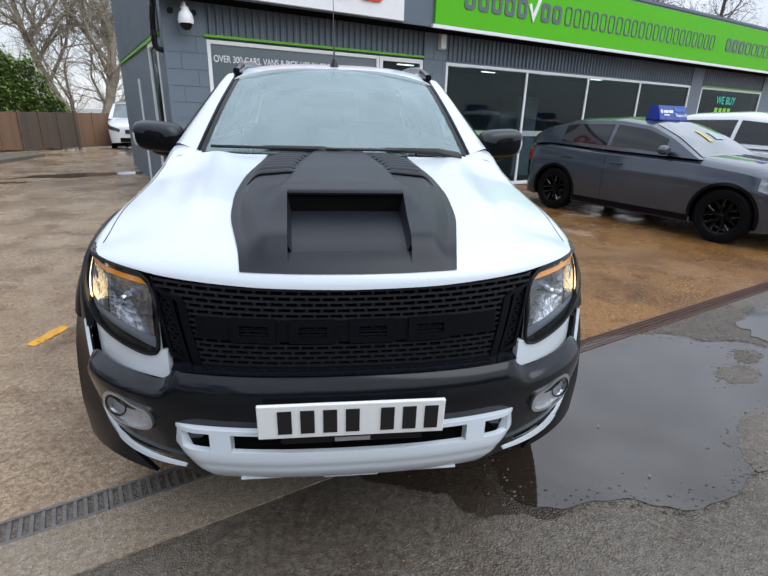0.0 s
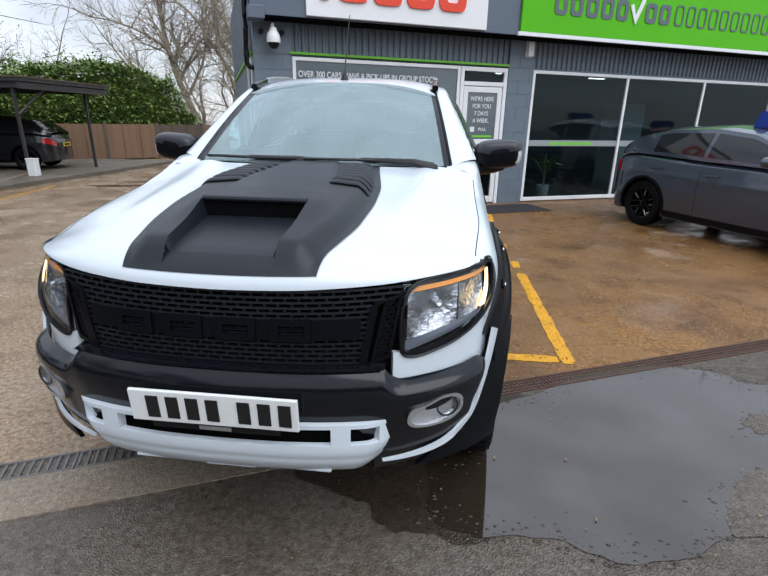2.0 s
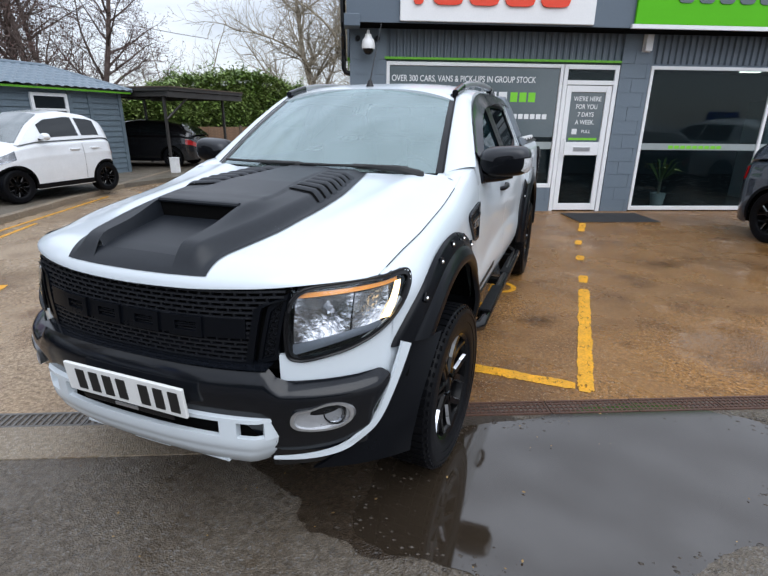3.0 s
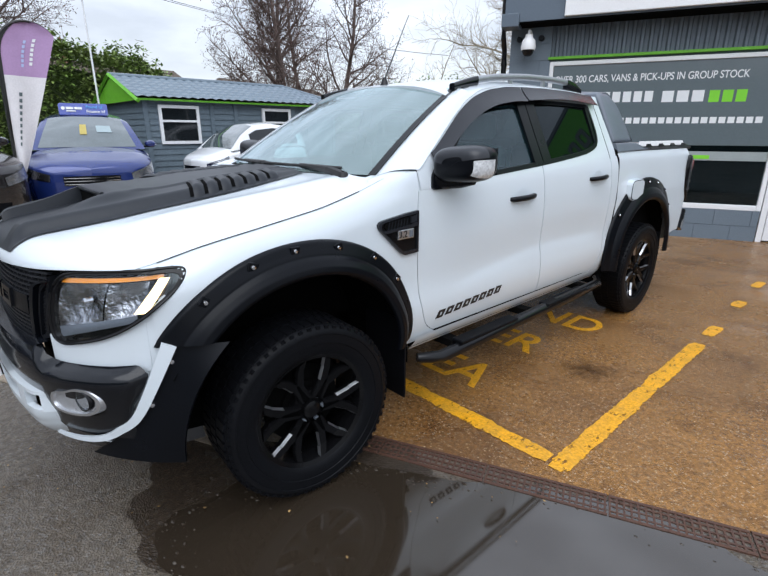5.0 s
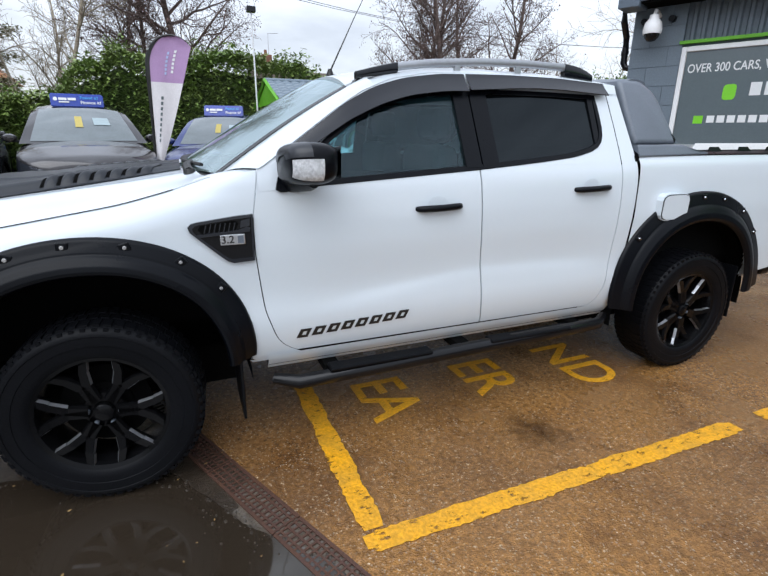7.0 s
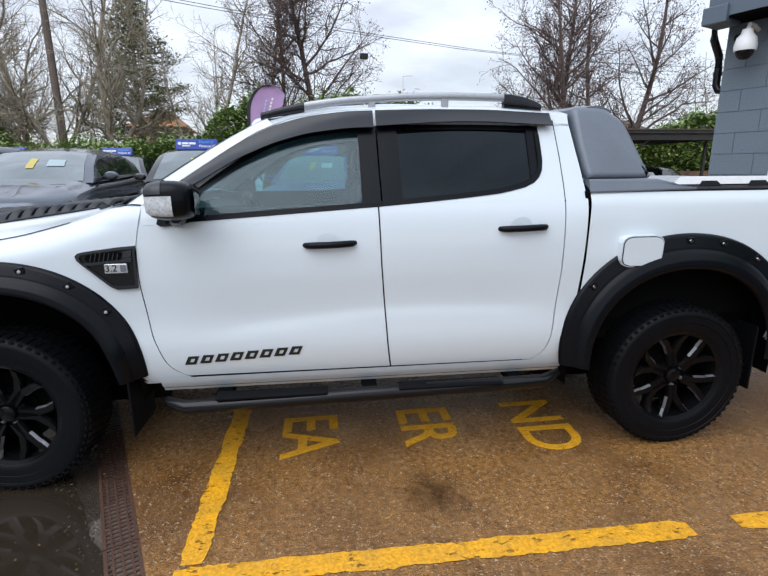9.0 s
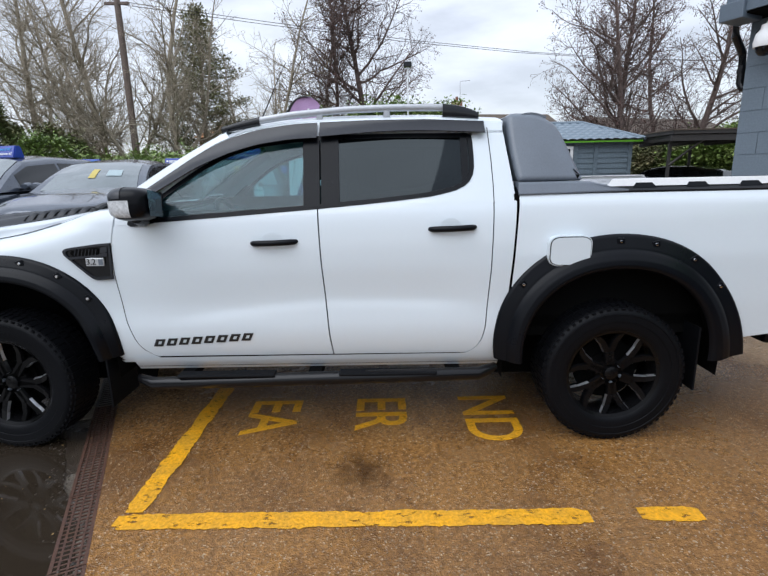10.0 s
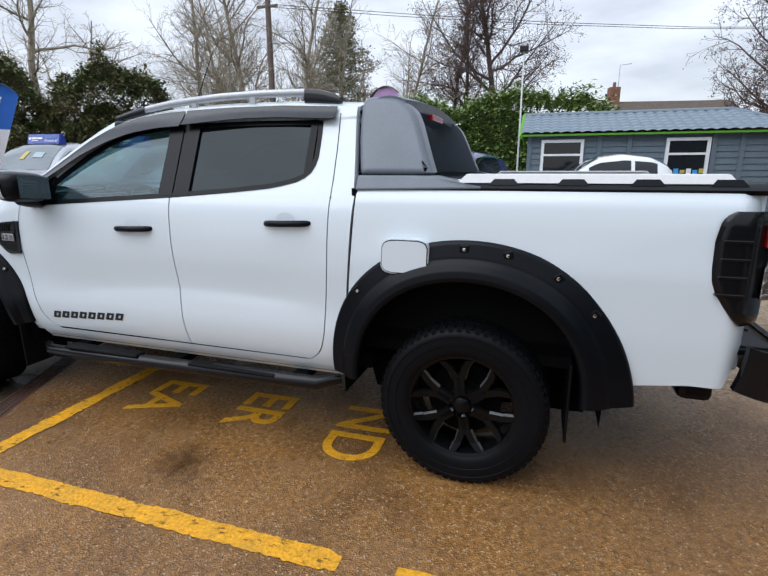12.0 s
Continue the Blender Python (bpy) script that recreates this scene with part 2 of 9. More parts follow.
M_DRAING = mat("galvanised_drain", (0.16, 0.15, 0.14), 0.55, var=0.25, scale=14, fine=120, bump=0.2, metal=0.3)
M_WALL = mat("grey_blue_wall_paint", (0.138, 0.176, 0.214), 0.55, var=0.1, scale=3, fine=60, bump=0.15, alt=(0.115, 0.148, 0.18))
M_CLAD = mat("grey_blue_cladding", (0.12, 0.15, 0.18), 0.45, var=0.08, scale=2, alt=(0.10, 0.125, 0.15))
M_FASCIA = mat("slate_fascia_panel", (0.10, 0.13, 0.165), 0.4, var=0.05, scale=2)
M_GREEN = mat("lime_green_sign", (0.095, 0.47, 0.008), 0.5, var=0.03, scale=2, spec=0.2)
M_SIGNW = mat("white_sign_board", (0.78, 0.78, 0.78), 0.4, var=0.03, scale=2)
M_SIGNR = mat("red_sign_relief", (0.75, 0.05, 0.015), 0.35, var=0.03)
M_SIGNG = mat("dark_grey_sign_relief", (0.10, 0.13, 0.14), 0.4, var=0.03)
M_UPVC = mat("white_upvc", (0.80, 0.81, 0.82), 0.35, var=0.03, scale=4)
M_SHOPG = glass("shop_glass", (0.48, 0.58, 0.60), 0.15, (0.008, 0.012, 0.015), 0.022, 0.26)
M_FILM = mat("grey_window_vinyl", (0.115, 0.145, 0.16), 0.22, var=0.04, coat=0.5)
M_FROST = mat("frosted_band", (0.30, 0.34, 0.34), 0.5, var=0.05)
M_TEXT = mat("white_vinyl_lettering", (0.75, 0.77, 0.78), 0.4, var=0.02)
M_TEXTG = mat("green_vinyl_lettering", (0.2, 0.62, 0.03), 0.4, var=0.02)
M_MAT = mat("black_door_mat", (0.03, 0.03, 0.032), 0.9, var=0.2, bump=0.5)
M_SHED = mat("grey_blue_stained_timber", (0.115, 0.155, 0.185), 0.65, var=0.16, scale=5, fine=40, bump=0.3, alt=(0.09, 0.12, 0.145))
M_SHEDR = mat("grey_blue_roof_tile_sheet", (0.15, 0.195, 0.235), 0.42, var=0.12, scale=4, alt=(0.115, 0.15, 0.185))
M_LIME = mat("lime_green_timber", (0.13, 0.42, 0.02), 0.5, var=0.12)
M_FENCE = mat("weathered_fence_board", (0.185, 0.112, 0.070), 0.8, var=0.3, scale=3, fine=30, bump=0.4, alt=(0.22, 0.13, 0.075))
M_POLE = mat("grey_brown_pole_timber", (0.150, 0.110, 0.090), 0.8, var=0.3, scale=3, fine=30, bump=0.3, alt=(0.10, 0.078, 0.066))
M_FENCED = mat("dark_wet_fence_board", (0.085, 0.065, 0.05), 0.8, var=0.3, scale=3, fine=30, bump=0.4, alt=(0.12, 0.085, 0.06))
M_LEAF = mat("laurel_leaf", (0.125, 0.205, 0.042), 0.40, var=0.35, scale=1.5, fine=9, alt=(0.23, 0.29, 0.085))
M_LEAFD = mat("dark_ivy_leaf", (0.125, 0.165, 0.058), 0.5, var=0.35, scale=1.5, fine=9, alt=(0.21, 0.165, 0.095))
M_NEEDLE = mat("conifer_needles", (0.27, 0.27, 0.145), 0.6, var=0.35, scale=2, fine=12)
M_HCORE = mat("dark_hedge_core", (0.055, 0.080, 0.026), 0.9, var=0.3)
M_BARK = mat("grey_brown_bark", (0.36, 0.31, 0.235), 0.85, var=0.3, scale=5, fine=40, bump=0.4, alt=(0.20, 0.17, 0.125))
M_BARKR = mat("reddish_alder_bark", (0.15, 0.11, 0.095), 0.85, var=0.3, scale=5, fine=40, bump=0.4, alt=(0.08, 0.055, 0.048))
M_SCRUB = mat("tan_dry_stems", (0.24, 0.17, 0.10), 0.85, var=0.3, scale=5, fine=40, alt=(0.14, 0.09, 0.055))
M_CATKIN = mat("purple_brown_catkins", (0.13, 0.065, 0.055), 0.8, var=0.3, scale=3)
M_BLUE = mat("blue_sign_plastic", (0.012, 0.045, 0.33), 0.3, var=0.04, coat=0.3)
M_CYAN = mat("cyan_sign_print", (0.05, 0.33, 0.72), 0.4, var=0.03)
M_LILAC = mat("lilac_flag_cloth", (0.42, 0.27, 0.47), 0.8, var=0.06)
M_FLAGB = mat("blue_flag_cloth", (0.02, 0.12, 0.46), 0.8, var=0.06)
M_CYANP = mat("pale_blue_print", (0.42, 0.50, 0.74), 0.6, var=0.03)
M_FLAGW = mat("white_flag_cloth", (0.72, 0.70, 0.72), 0.8, var=0.06)
M_BRICK = mat("red_brick_far", (0.24, 0.11, 0.07), 0.8, var=0.25, scale=6, fine=40)
M_ROOF = mat("brown_roof_tiles", (0.10, 0.075, 0.055), 0.8, var=0.25, scale=4, fine=30)


# ---------------------------------------------------------------- building blocks
def part(name, bm, material, parent=None, label="", smooth=False):
    """Links a bmesh as one mesh object under a thing or a part."""
    me = bpy.data.meshes.new(name)
    bmesh.ops.recalc_face_normals(bm, faces=bm.faces)
    bm.to_mesh(me)
    bm.free()
    if isinstance(material, (list, tuple)):
        for x in material:
            me.materials.append(x)
    else:
        me.materials.append(material)
    if smooth:
        for p in me.polygons:
            p.use_smooth = True
        me.set_sharp_from_angle(angle=radians(42))
    ob = new(name, me)
    if parent:
        ob.parent = parent
    if label:
        ob["label"] = label
    return ob


def thing(name, m, label, category, group="", kind=""):
    ob = new(name)
    ob.matrix_basis = m
    ob.empty_display_size = 0.1
    return tagged(ob, label, category, group, kind)


def box(bm, x0, y0, z0, x1, y1, z1, bev=0.0, m=None):
    r = bmesh.ops.create_cube(bm, size=1.0)
    vs = r["verts"]
    bmesh.ops.scale(bm, verts=vs, vec=(x1 - x0, y1 - y0, z1 - z0))
    bmesh.ops.translate(bm, verts=vs, vec=((x0 + x1) / 2, (y0 + y1) / 2, (z0 + z1) / 2))
    if bev:
        es = list({e for v in vs for e in v.link_edges})
        g = bmesh.ops.bevel(bm, geom=es, offset=bev, segments=2, affect="EDGES", profile=0.5)
        vs = list({v for f in g["faces"] for v in f.verts} | {v for v in vs if v.is_valid})
    if m is not None:
        bmesh.ops.transform(bm, matrix=m, verts=[v for v in vs if v.is_valid])
    return bm


def boxed(x0, y0, z0, x1, y1, z1, bev=0.0):
    return box(bmesh.new(), x0, y0, z0, x1, y1, z1, bev)


def sheet(fn, nu, nv, thick=0.0, keep=None, bm=None):
    """A grid of fn(u, v) over the unit square, with a back side and rim if thick."""
    bm = bm or bmesh.new()
    P = [[Vector(fn(i / nu, j / nv)) for j in range(nv + 1)] for i in range(nu + 1)]
    front = [[bm.verts.new(p) for p in row] for row in P]
    back = None
    if thick:
        back = []
        for i in range(nu + 1):
            row = []
            for j in range(nv + 1):
                a = P[min(i + 1, nu)][j] - P[max(i - 1, 0)][j]
                c = P[i][min(j + 1, nv)] - P[i][max(j - 1, 0)]
                n = a.cross(c)
                n = n.normalized() if n.length > 1e-9 else Vector((0, 0, 1))
                row.append(bm.verts.new(P[i][j] - n * thick))
            back.append(row)
    for i in range(nu):
        for j in range(nv):
            if keep and not keep((i + 0.5) / nu, (j + 0.5) / nv):
                continue
            bm.faces.new((front[i][j], front[i + 1][j], front[i + 1][j + 1], front[i][j + 1]))
            if back:
                bm.faces.new((back[i][j + 1], back[i + 1][j + 1], back[i + 1][j], back[i][j]))
    if back and not keep:
        for i in range(nu):
            bm.faces.new((front[i + 1][0], front[i][0], back[i][0], back[i + 1][0]))
            bm.faces.new((front[i][nv], front[i + 1][nv], back[i + 1][nv], back[i][nv]))
        for j in range(nv):
            bm.faces.new((front[0][j], front[0][j + 1], back[0][j + 1], back[0][j]))
            bm.faces.new((front[nu][j + 1], front[nu][j], back[nu][j], back[nu][j + 1]))
    loose = [v for v in bm.verts if not v.link_faces]
    bmesh.ops.delete(bm, geom=loose, context="VERTS")
    return bm


def lathe(prof, n=32, axis="x", bm=None, m=None):
    """Turns (radius, along) points about an axis."""
    bm = bm or bmesh.new()
    rings = []
    for k in range(n):
        a = 2 * math.pi * k / n
        c, s = math.cos(a), math.sin(a)
        ring = []
        for r, h in prof:
            p = (h, r * c, r * s) if axis == "x" else (r * c, h, r * s) if axis == "y" else (r * c, r * s, h)
            p = Vector(p)
            ring.append(bm.verts.new(m @ p if m is not None else p))
        rings.append(ring)
    for k in range(n):
        a, b = rings[k], rings[(k + 1) % n]
        for j in range(len(prof) - 1):
            bm.faces.new((a[j], b[j], b[j + 1], a[j + 1]))
    bmesh.ops.remove_doubles(bm, verts=bm.verts, dist=1e-5)
    return bm


def tube(pts, radii, sides=8, bm=None, cap=True):
    bm = bm or bmesh.new()
    pts = [Vector(p) for p in pts]
    if not isinstance(radii, (list, tuple)):
        radii = [radii] * len(pts)
    rings = []
    for i, p in enumerate(pts):
        d = (pts[min(i + 1, len(pts) - 1)] - pts[max(i - 1, 0)]).normalized()
        up = Vector((0, 0, 1)) if abs(d.z) < 0.9 else Vector((1, 0, 0))
        a = d.cross(up).normalized()
        b = d.cross(a)
        rings.append([bm.verts.new(p + (a * math.cos(2 * math.pi * k / sides) + b * math.sin(2 * math.pi * k / sides)) * radii[i]) for k in range(sides)])
    for r0, r1 in zip(rings, rings[1:]):
        for k in range(sides):
            bm.faces.new((r0[k], r0[(k + 1) % sides], r1[(k + 1) % sides], r1[k]))
    if cap:
        bm.faces.new(rings[0][::-1])
        bm.faces.new(rings[-1])
    return bm


def spread(pts, x):
    """Piecewise-linear look-up, smoothed at the knots."""
    if x <= pts[0][0]:
        return pts[0][1]
    for (a, p), (b, q) in zip(pts, pts[1:]):
        if x <= b:
            t = (x - a) / (b - a)
            return p + (q - p) * t
    return pts[-1][1]


def loop_points(corners, n):
    """n points evenly along a closed polygon, with softened corners."""
    c = [Vector((*p, 0)) for p in corners]
    dense = []
    for i, p in enumerate(c):
        a, b = c[i - 1], c[(i + 1) % len(c)]
        e1, e2 = p + (a - p) * 0.22, p + (b - p) * 0.22
        dense += [e1, e1 * 0.25 + p * 0.5 + e2 * 0.25, e2]
    d = dense + dense[:1]
    length = [0.0]
    for a, b in zip(d, d[1:]):
        length.append(length[-1] + (b - a).length)
    out, j = [], 0
    for k in range(n):
        s = length[-1] * k / n
        while length[j + 1] < s:
            j += 1
        t = (s - length[j]) / max(1e-9, length[j + 1] - length[j])
        q = d[j].lerp(d[j + 1], t)
        out.append((q.x, q.y))
    return out


def plate_shape(outline, fn, depth, bm=None):
    """A solid plate: outline points (a, b) mapped by fn(a, b, d) with d the depth behind the face."""
    bm = bm or bmesh.new()
    f = [bm.verts.new(fn(a, b, 0.0)) for a, b in outline]
    k = [bm.verts.new(fn(a, b, depth)) for a, b in outline]
    bm.faces.new(f)
    bm.faces.new(k[::-1])
    n = len(f)
    for i in range(n):
        bm.faces.new((f[i], k[i], k[(i + 1) % n], f[(i + 1) % n]))
    return bm


def ring_shape(outer, inner, fn, depth, bm=None):
    """A solid frame between two outlines with the same number of points."""
    bm = bm or bmesh.new()
    n = len(outer)
    v = [[bm.verts.new(fn(a, b, d)) for a, b in o] for o, d in ((outer, 0.0), (inner, 0.0), (inner, depth), (outer, depth))]
    for r in range(4):
        p, q = v[r], v[(r + 1) % 4]
        for i in range(n):
            bm.faces.new((p[i], p[(i + 1) % n], q[(i + 1) % n], q[i]))
    return bm


def text(words, size, m, material, depth=0.004, parent=None, name="lettering", align="LEFT"):
    """Raised lettering in the built-in font, lying in the x-y plane of m."""
    cu = bpy.data.curves.new(name, "FONT")
    cu.body, cu.size, cu.extrude, cu.align_x, cu.align_y = words, size, depth / 2, align, "CENTER"
    cu.offset = size * 0.012
    cu.materials.append(material)
    tmp = bpy.data.objects.new(name, cu)
    scene.collection.objects.link(tmp)
    bpy.context.view_layer.update()
    me = bpy.data.meshes.new_from_object(tmp.evaluated_get(bpy.context.evaluated_depsgraph_get()))
    bpy.data.objects.remove(tmp)
    ob = new(name, me)
    if not me.materials:
        me.materials.append(material)
    ob.matrix_basis = m
    if parent:
        ob.parent = parent
    return ob

# ---------------------------------------------------------------- ground
YARD = pose(-1.50, 8.24, 0, 0, 0, 23.4)   # showroom front: x along the wall, y into the building


def yard(x, y, z=0.0):
    return YARD @ Vector((x, y, z))


def quad(bm, pts, z):
    return bm.faces.new([bm.verts.new((p[0], p[1], z)) for p in pts])


bm = bmesh.new()
quad(bm, ((-400, -400), (400, -400), (400, 400), (-400, 400)), -0.006)
tagged(part("ground", bm, M_TARMAC), "wide dark wet tarmac yard and road", "ground", kind="structure")

bm = bmesh.new()
box(bm, -5.85, -6.235, -0.15, 32, 1.0, 0.0)
box(bm, -5.85, 1.0, -0.15, -0.5, 30, 0.0)
bm.transform(YARD)
tagged(part("forecourt", bm, M_FORE), "rust-stained damp aggregate concrete forecourt before the showroom", "ground", kind="structure")

bm = boxed(-14, -6.62, -0.15, -0.35, -6.365, 0.0)
bm.transform(YARD)
tagged(part("concrete_strip", bm, M_CONC), "pale worn concrete strip along the drain", "ground", kind="structure")


def drain_channel(name, s0, s1, y0, y1, material, label, holes):
    """A run of grating sections, each a frame with crossing bars over a dark gutter."""
    t = thing(name, YARD, label, "drain", kind="structure")
    part("gutter", boxed(s0, y0, -0.15, s1, y1, -0.035), M_VOID, t)
    n = round((s1 - s0) / 0.5)
    w = (s1 - s0) / n
    shared = None
    for i in range(n):
        if shared is None:
            bm = bmesh.new()
            box(bm, 0.003, y0, -0.03, w - 0.003, y0 + 0.014, 0.001)
            box(bm, 0.003, y1 - 0.014, -0.03, w - 0.003, y1, 0.001)
            m = holes
            for k in range(m + 1):
                x = 0.003 + (w - 0.018) * k / m
                box(bm, x, y0 + 0.012, -0.025, x + (0.008 if name == "iron_drain" else 0.013), y1 - 0.012, -0.001)
            if name == "iron_drain":
                for k in (1, 2, 3):
                    yy = y0 + (y1 - y0) * k / 4
                    box(bm, 0.003, yy - 0.0042, -0.024, w - 0.003, yy + 0.0042, -0.0005)
            g = part("grating", bm, material, t)
            shared = g.data
            g.matrix_basis = pose(s0, 0, 0)
        else:
            g = new("grating", shared)
            g.parent = t
            g.matrix_basis = pose(s0 + i * w, 0, 0)


drain_channel("iron_drain", -0.5, 16.0, -6.365, -6.235, M_DRAIN, "rusty cast iron drain grating set in the forecourt edge", 18)
drain_channel("slotted_drain", -14.0, -0.5, -6.365, -6.235, M_DRAING, "grey slotted drain grating set in the forecourt edge", 14)


def blob(cx, cy, a, b, turn, seed, rough, z, n=160):
    """A thin pool with an uneven shore."""
    bm = bmesh.new()
    c = bm.verts.new((cx, cy, z))
    ring = []
    for k in range(n):
        t = 2 * math.pi * k / n
        d = Vector((math.cos(t), math.sin(t), seed))
        r = 1 + rough * noise.noise(d * 1.3) + rough * 0.5 * noise.noise(d * 3.1) + rough * 0.14 * noise.noise(d * 9) + rough * 0.05 * noise.noise(d * 25)
        x, y = a * r * math.cos(t), b * r * math.sin(t)
        cs, sn = math.cos(turn), math.sin(turn)
        ring.append(bm.verts.new((cx + x * cs - y * sn, cy + x * sn + y * cs, z)))
    for k in range(n):
        bm.faces.new((c, ring[k], ring[(k + 1) % n]))
    return bm


M_WATER = mat("muddy_rain_water", (0.030, 0.022, 0.015), 0.055, var=0.1, scale=2, rvar=0.015, spec=0.7)
M_WATER.node_tree.nodes["Principled BSDF"].inputs["IOR"].default_value = 1.7
tagged(part("puddle", blob(1.88, 2.13, 1.22, 0.62, radians(24), 3.1, 0.20, -0.002, 320), M_WATER), "large shallow rain puddle mirroring the grey sky", "puddle", "rain puddles", "structure")
tagged(part("puddle", blob(3.9, 3.05, 0.85, 0.35, radians(24), 7.7, 0.5, -0.002), M_WATER), "shallow rain puddle beside the drain", "puddle", "rain puddles", "structure")
tagged(part("puddle", blob(-5.2, 12.0, 1.6, 0.35, radians(30), 1.3, 0.45, 0.003), M_WATER), "long dark puddle on the drive beside the showroom", "puddle", "rain puddles", "structure")
tagged(part("puddle", blob(-6.3, 10.6, 0.7, 0.16, radians(15), 5.3, 0.45, 0.003), M_WATER), "small dark puddle on the drive", "puddle", "rain puddles", "structure")
# silt brown for the grit; the patch's darkness paints the truck mirrored in wet ground
M_MUD_REFL = ground_mat("brown_silt_and_truck_reflection", (0.040, 0.028, 0.018), (0.052, 0.038, 0.026), (0.026, 0.017, 0.010), (0.06, 0.05, 0.04), 0.28, 0.5, 130, 0.15)
tagged(part("wet_silt", blob(0.95, 2.05, 0.75, 0.50, radians(30), 4.4, 0.4, -0.004), M_MUD_REFL), "dark brown wet patch with the mirrored truck put into its colour", "stain", kind="structure")
for k, (cx, cy, a, b) in enumerate(((2.56, 2.34, 0.16, 0.09), (2.82, 2.55, 0.12, 0.07), (2.24, 1.76, 0.30, 0.13))):
    tagged(part("tarmac_island", blob(cx, cy, a, b, radians(24 + 10 * math.sin(k)), 9.1 + k, 0.32, -0.0008, 120), M_TARMAC), "wet tarmac showing above the puddle", "ground", "tarmac islands", "structure")
# loose grit along the shore
rngg = np.random.RandomState(41)
bm = bmesh.new()
for k in range(1500):
    t = rngg.uniform(0, 2 * math.pi)
    if k % 3 == 0:
        cx, cy, a, b = ((2.56, 2.34, 0.16, 0.09), (2.82, 2.55, 0.12, 0.07), (2.24, 1.76, 0.30, 0.13))[k // 3 % 3]
        r = rngg.normal(1.0, 0.22)
    else:
        cx, cy, a, b = 1.88, 2.13, 1.22, 0.62
        r = 1.0 - abs(rngg.normal(0, 0.10)) + 0.05
    d = Vector((math.cos(t), math.sin(t), 3.1))
    r *= 1 + 0.20 * noise.noise(d * 1.3) + 0.10 * noise.noise(d * 3.1)
    x, y = a * r * math.cos(t), b * r * math.sin(t)
    c = Vector((cx + x * 0.9135 - y * 0.4067, cy + x * 0.4067 + y * 0.9135, -0.0024))
    sz, ph = 0.0025 + 0.007 * rngg.uniform() ** 3, rngg.uniform(0, 6.28)
    ring = [bm.verts.new(c + Vector((math.cos(ph + q) * sz * 1.5, math.sin(ph + q) * sz, 0))) for q in (0, 1.3, 2.5, 3.8, 5.0)]
    top = bm.verts.new(c + Vector((0, 0, sz * 0.45 + 0.0008)))
    for q in range(5):
        bm.faces.new((ring[q], ring[(q + 1) % 5], top))
tagged(part("shore_grit", bm, M_MUD_REFL), "dark grit and silt specks along the puddle shore", "grit", kind="stuff")
# fallen leaves and grit
rngl = np.random.RandomState(77)
bm = bmesh.new()
for k in range(260):
    cx, cy = (rngl.uniform(-4, 5), rngl.uniform(-0.6, 7.0)) if k > 110 else (rngl.uniform(-0.6, 3.0), rngl.uniform(0.2, 2.6))
    sz, a = rngl.uniform(0.003, 0.010), rngl.uniform(0, 6.28)
    e1, e2 = Vector((math.cos(a), math.sin(a), 0.15)) * sz, Vector((-math.sin(a), math.cos(a), 0.1)) * sz * 0.55
    c = Vector((cx, cy, 0.006))
    bm.faces.new([bm.verts.new(c + p) for p in (e1, e2, -e1 * 0.8 + Vector((0, 0, 0.002)), -e2)])
tagged(part("fallen_leaves", bm, mat("yellowed_leaf_litter", (0.32, 0.20, 0.07), 0.7, var=0.4, scale=3, alt=(0.10, 0.055, 0.02))), "small yellow and brown fallen leaves and grit", "leaves", kind="stuff")
M_DAMP = bpy.data.materials.new("dark_oil_stain")
M_DAMP.use_nodes = True
dn, dl = M_DAMP.node_tree.nodes, M_DAMP.node_tree.links
d_co, d_len, d_no, d_mr = dn.new("ShaderNodeTexCoord"), dn.new("ShaderNodeVectorMath"), dn.new("ShaderNodeTexNoise"), dn.new("ShaderNodeMapRange")
d_len.operation = "LENGTH"
d_no.inputs["Scale"].default_value = 11
dl.new(d_co.outputs["Object"], d_len.inputs[0])
dl.new(d_co.outputs["Object"], d_no.inputs["Vector"])
d_add = dn.new("ShaderNodeMath")
d_add.operation = "MULTIPLY_ADD"
d_add.inputs[1].default_value = 0.30
dl.new(d_no.outputs["Fac"], d_add.inputs[0])
dl.new(d_len.outputs["Value"], d_add.inputs[2])
d_mr.inputs["From Min"].default_value, d_mr.inputs["From Max"].default_value = 0.16, 0.33
d_mr.inputs["To Min"].default_value, d_mr.inputs["To Max"].default_value = 0.48, 0.0
dl.new(d_add.outputs[0], d_mr.inputs["Value"])
d_b = dn["Principled BSDF"]
d_b.inputs["Base Color"].default_value, d_b.inputs["Roughness"].default_value = (0.035, 0.016, 0.008, 1), 0.35
dl.new(d_mr.outputs["Result"], d_b.inputs["Alpha"])
for cx, cy, sc_ in ((1.33, 3.95, 1.1), (2.6, 6.2, 1.2)):
    bm = bmesh.new()
    quad(bm, ((-0.4, -0.4), (0.4, -0.4), (0.4, 0.4), (-0.4, 0.4)), 0)
    o = part("oil_stain", bm, M_DAMP)
    o.matrix_basis = pose(cx, cy, 0.003) @ Matrix.Diagonal((sc_, sc_ * 0.8, 1, 1))
    tagged(o, "dark oil stain on the concrete", "stain", "oil stains", "structure")


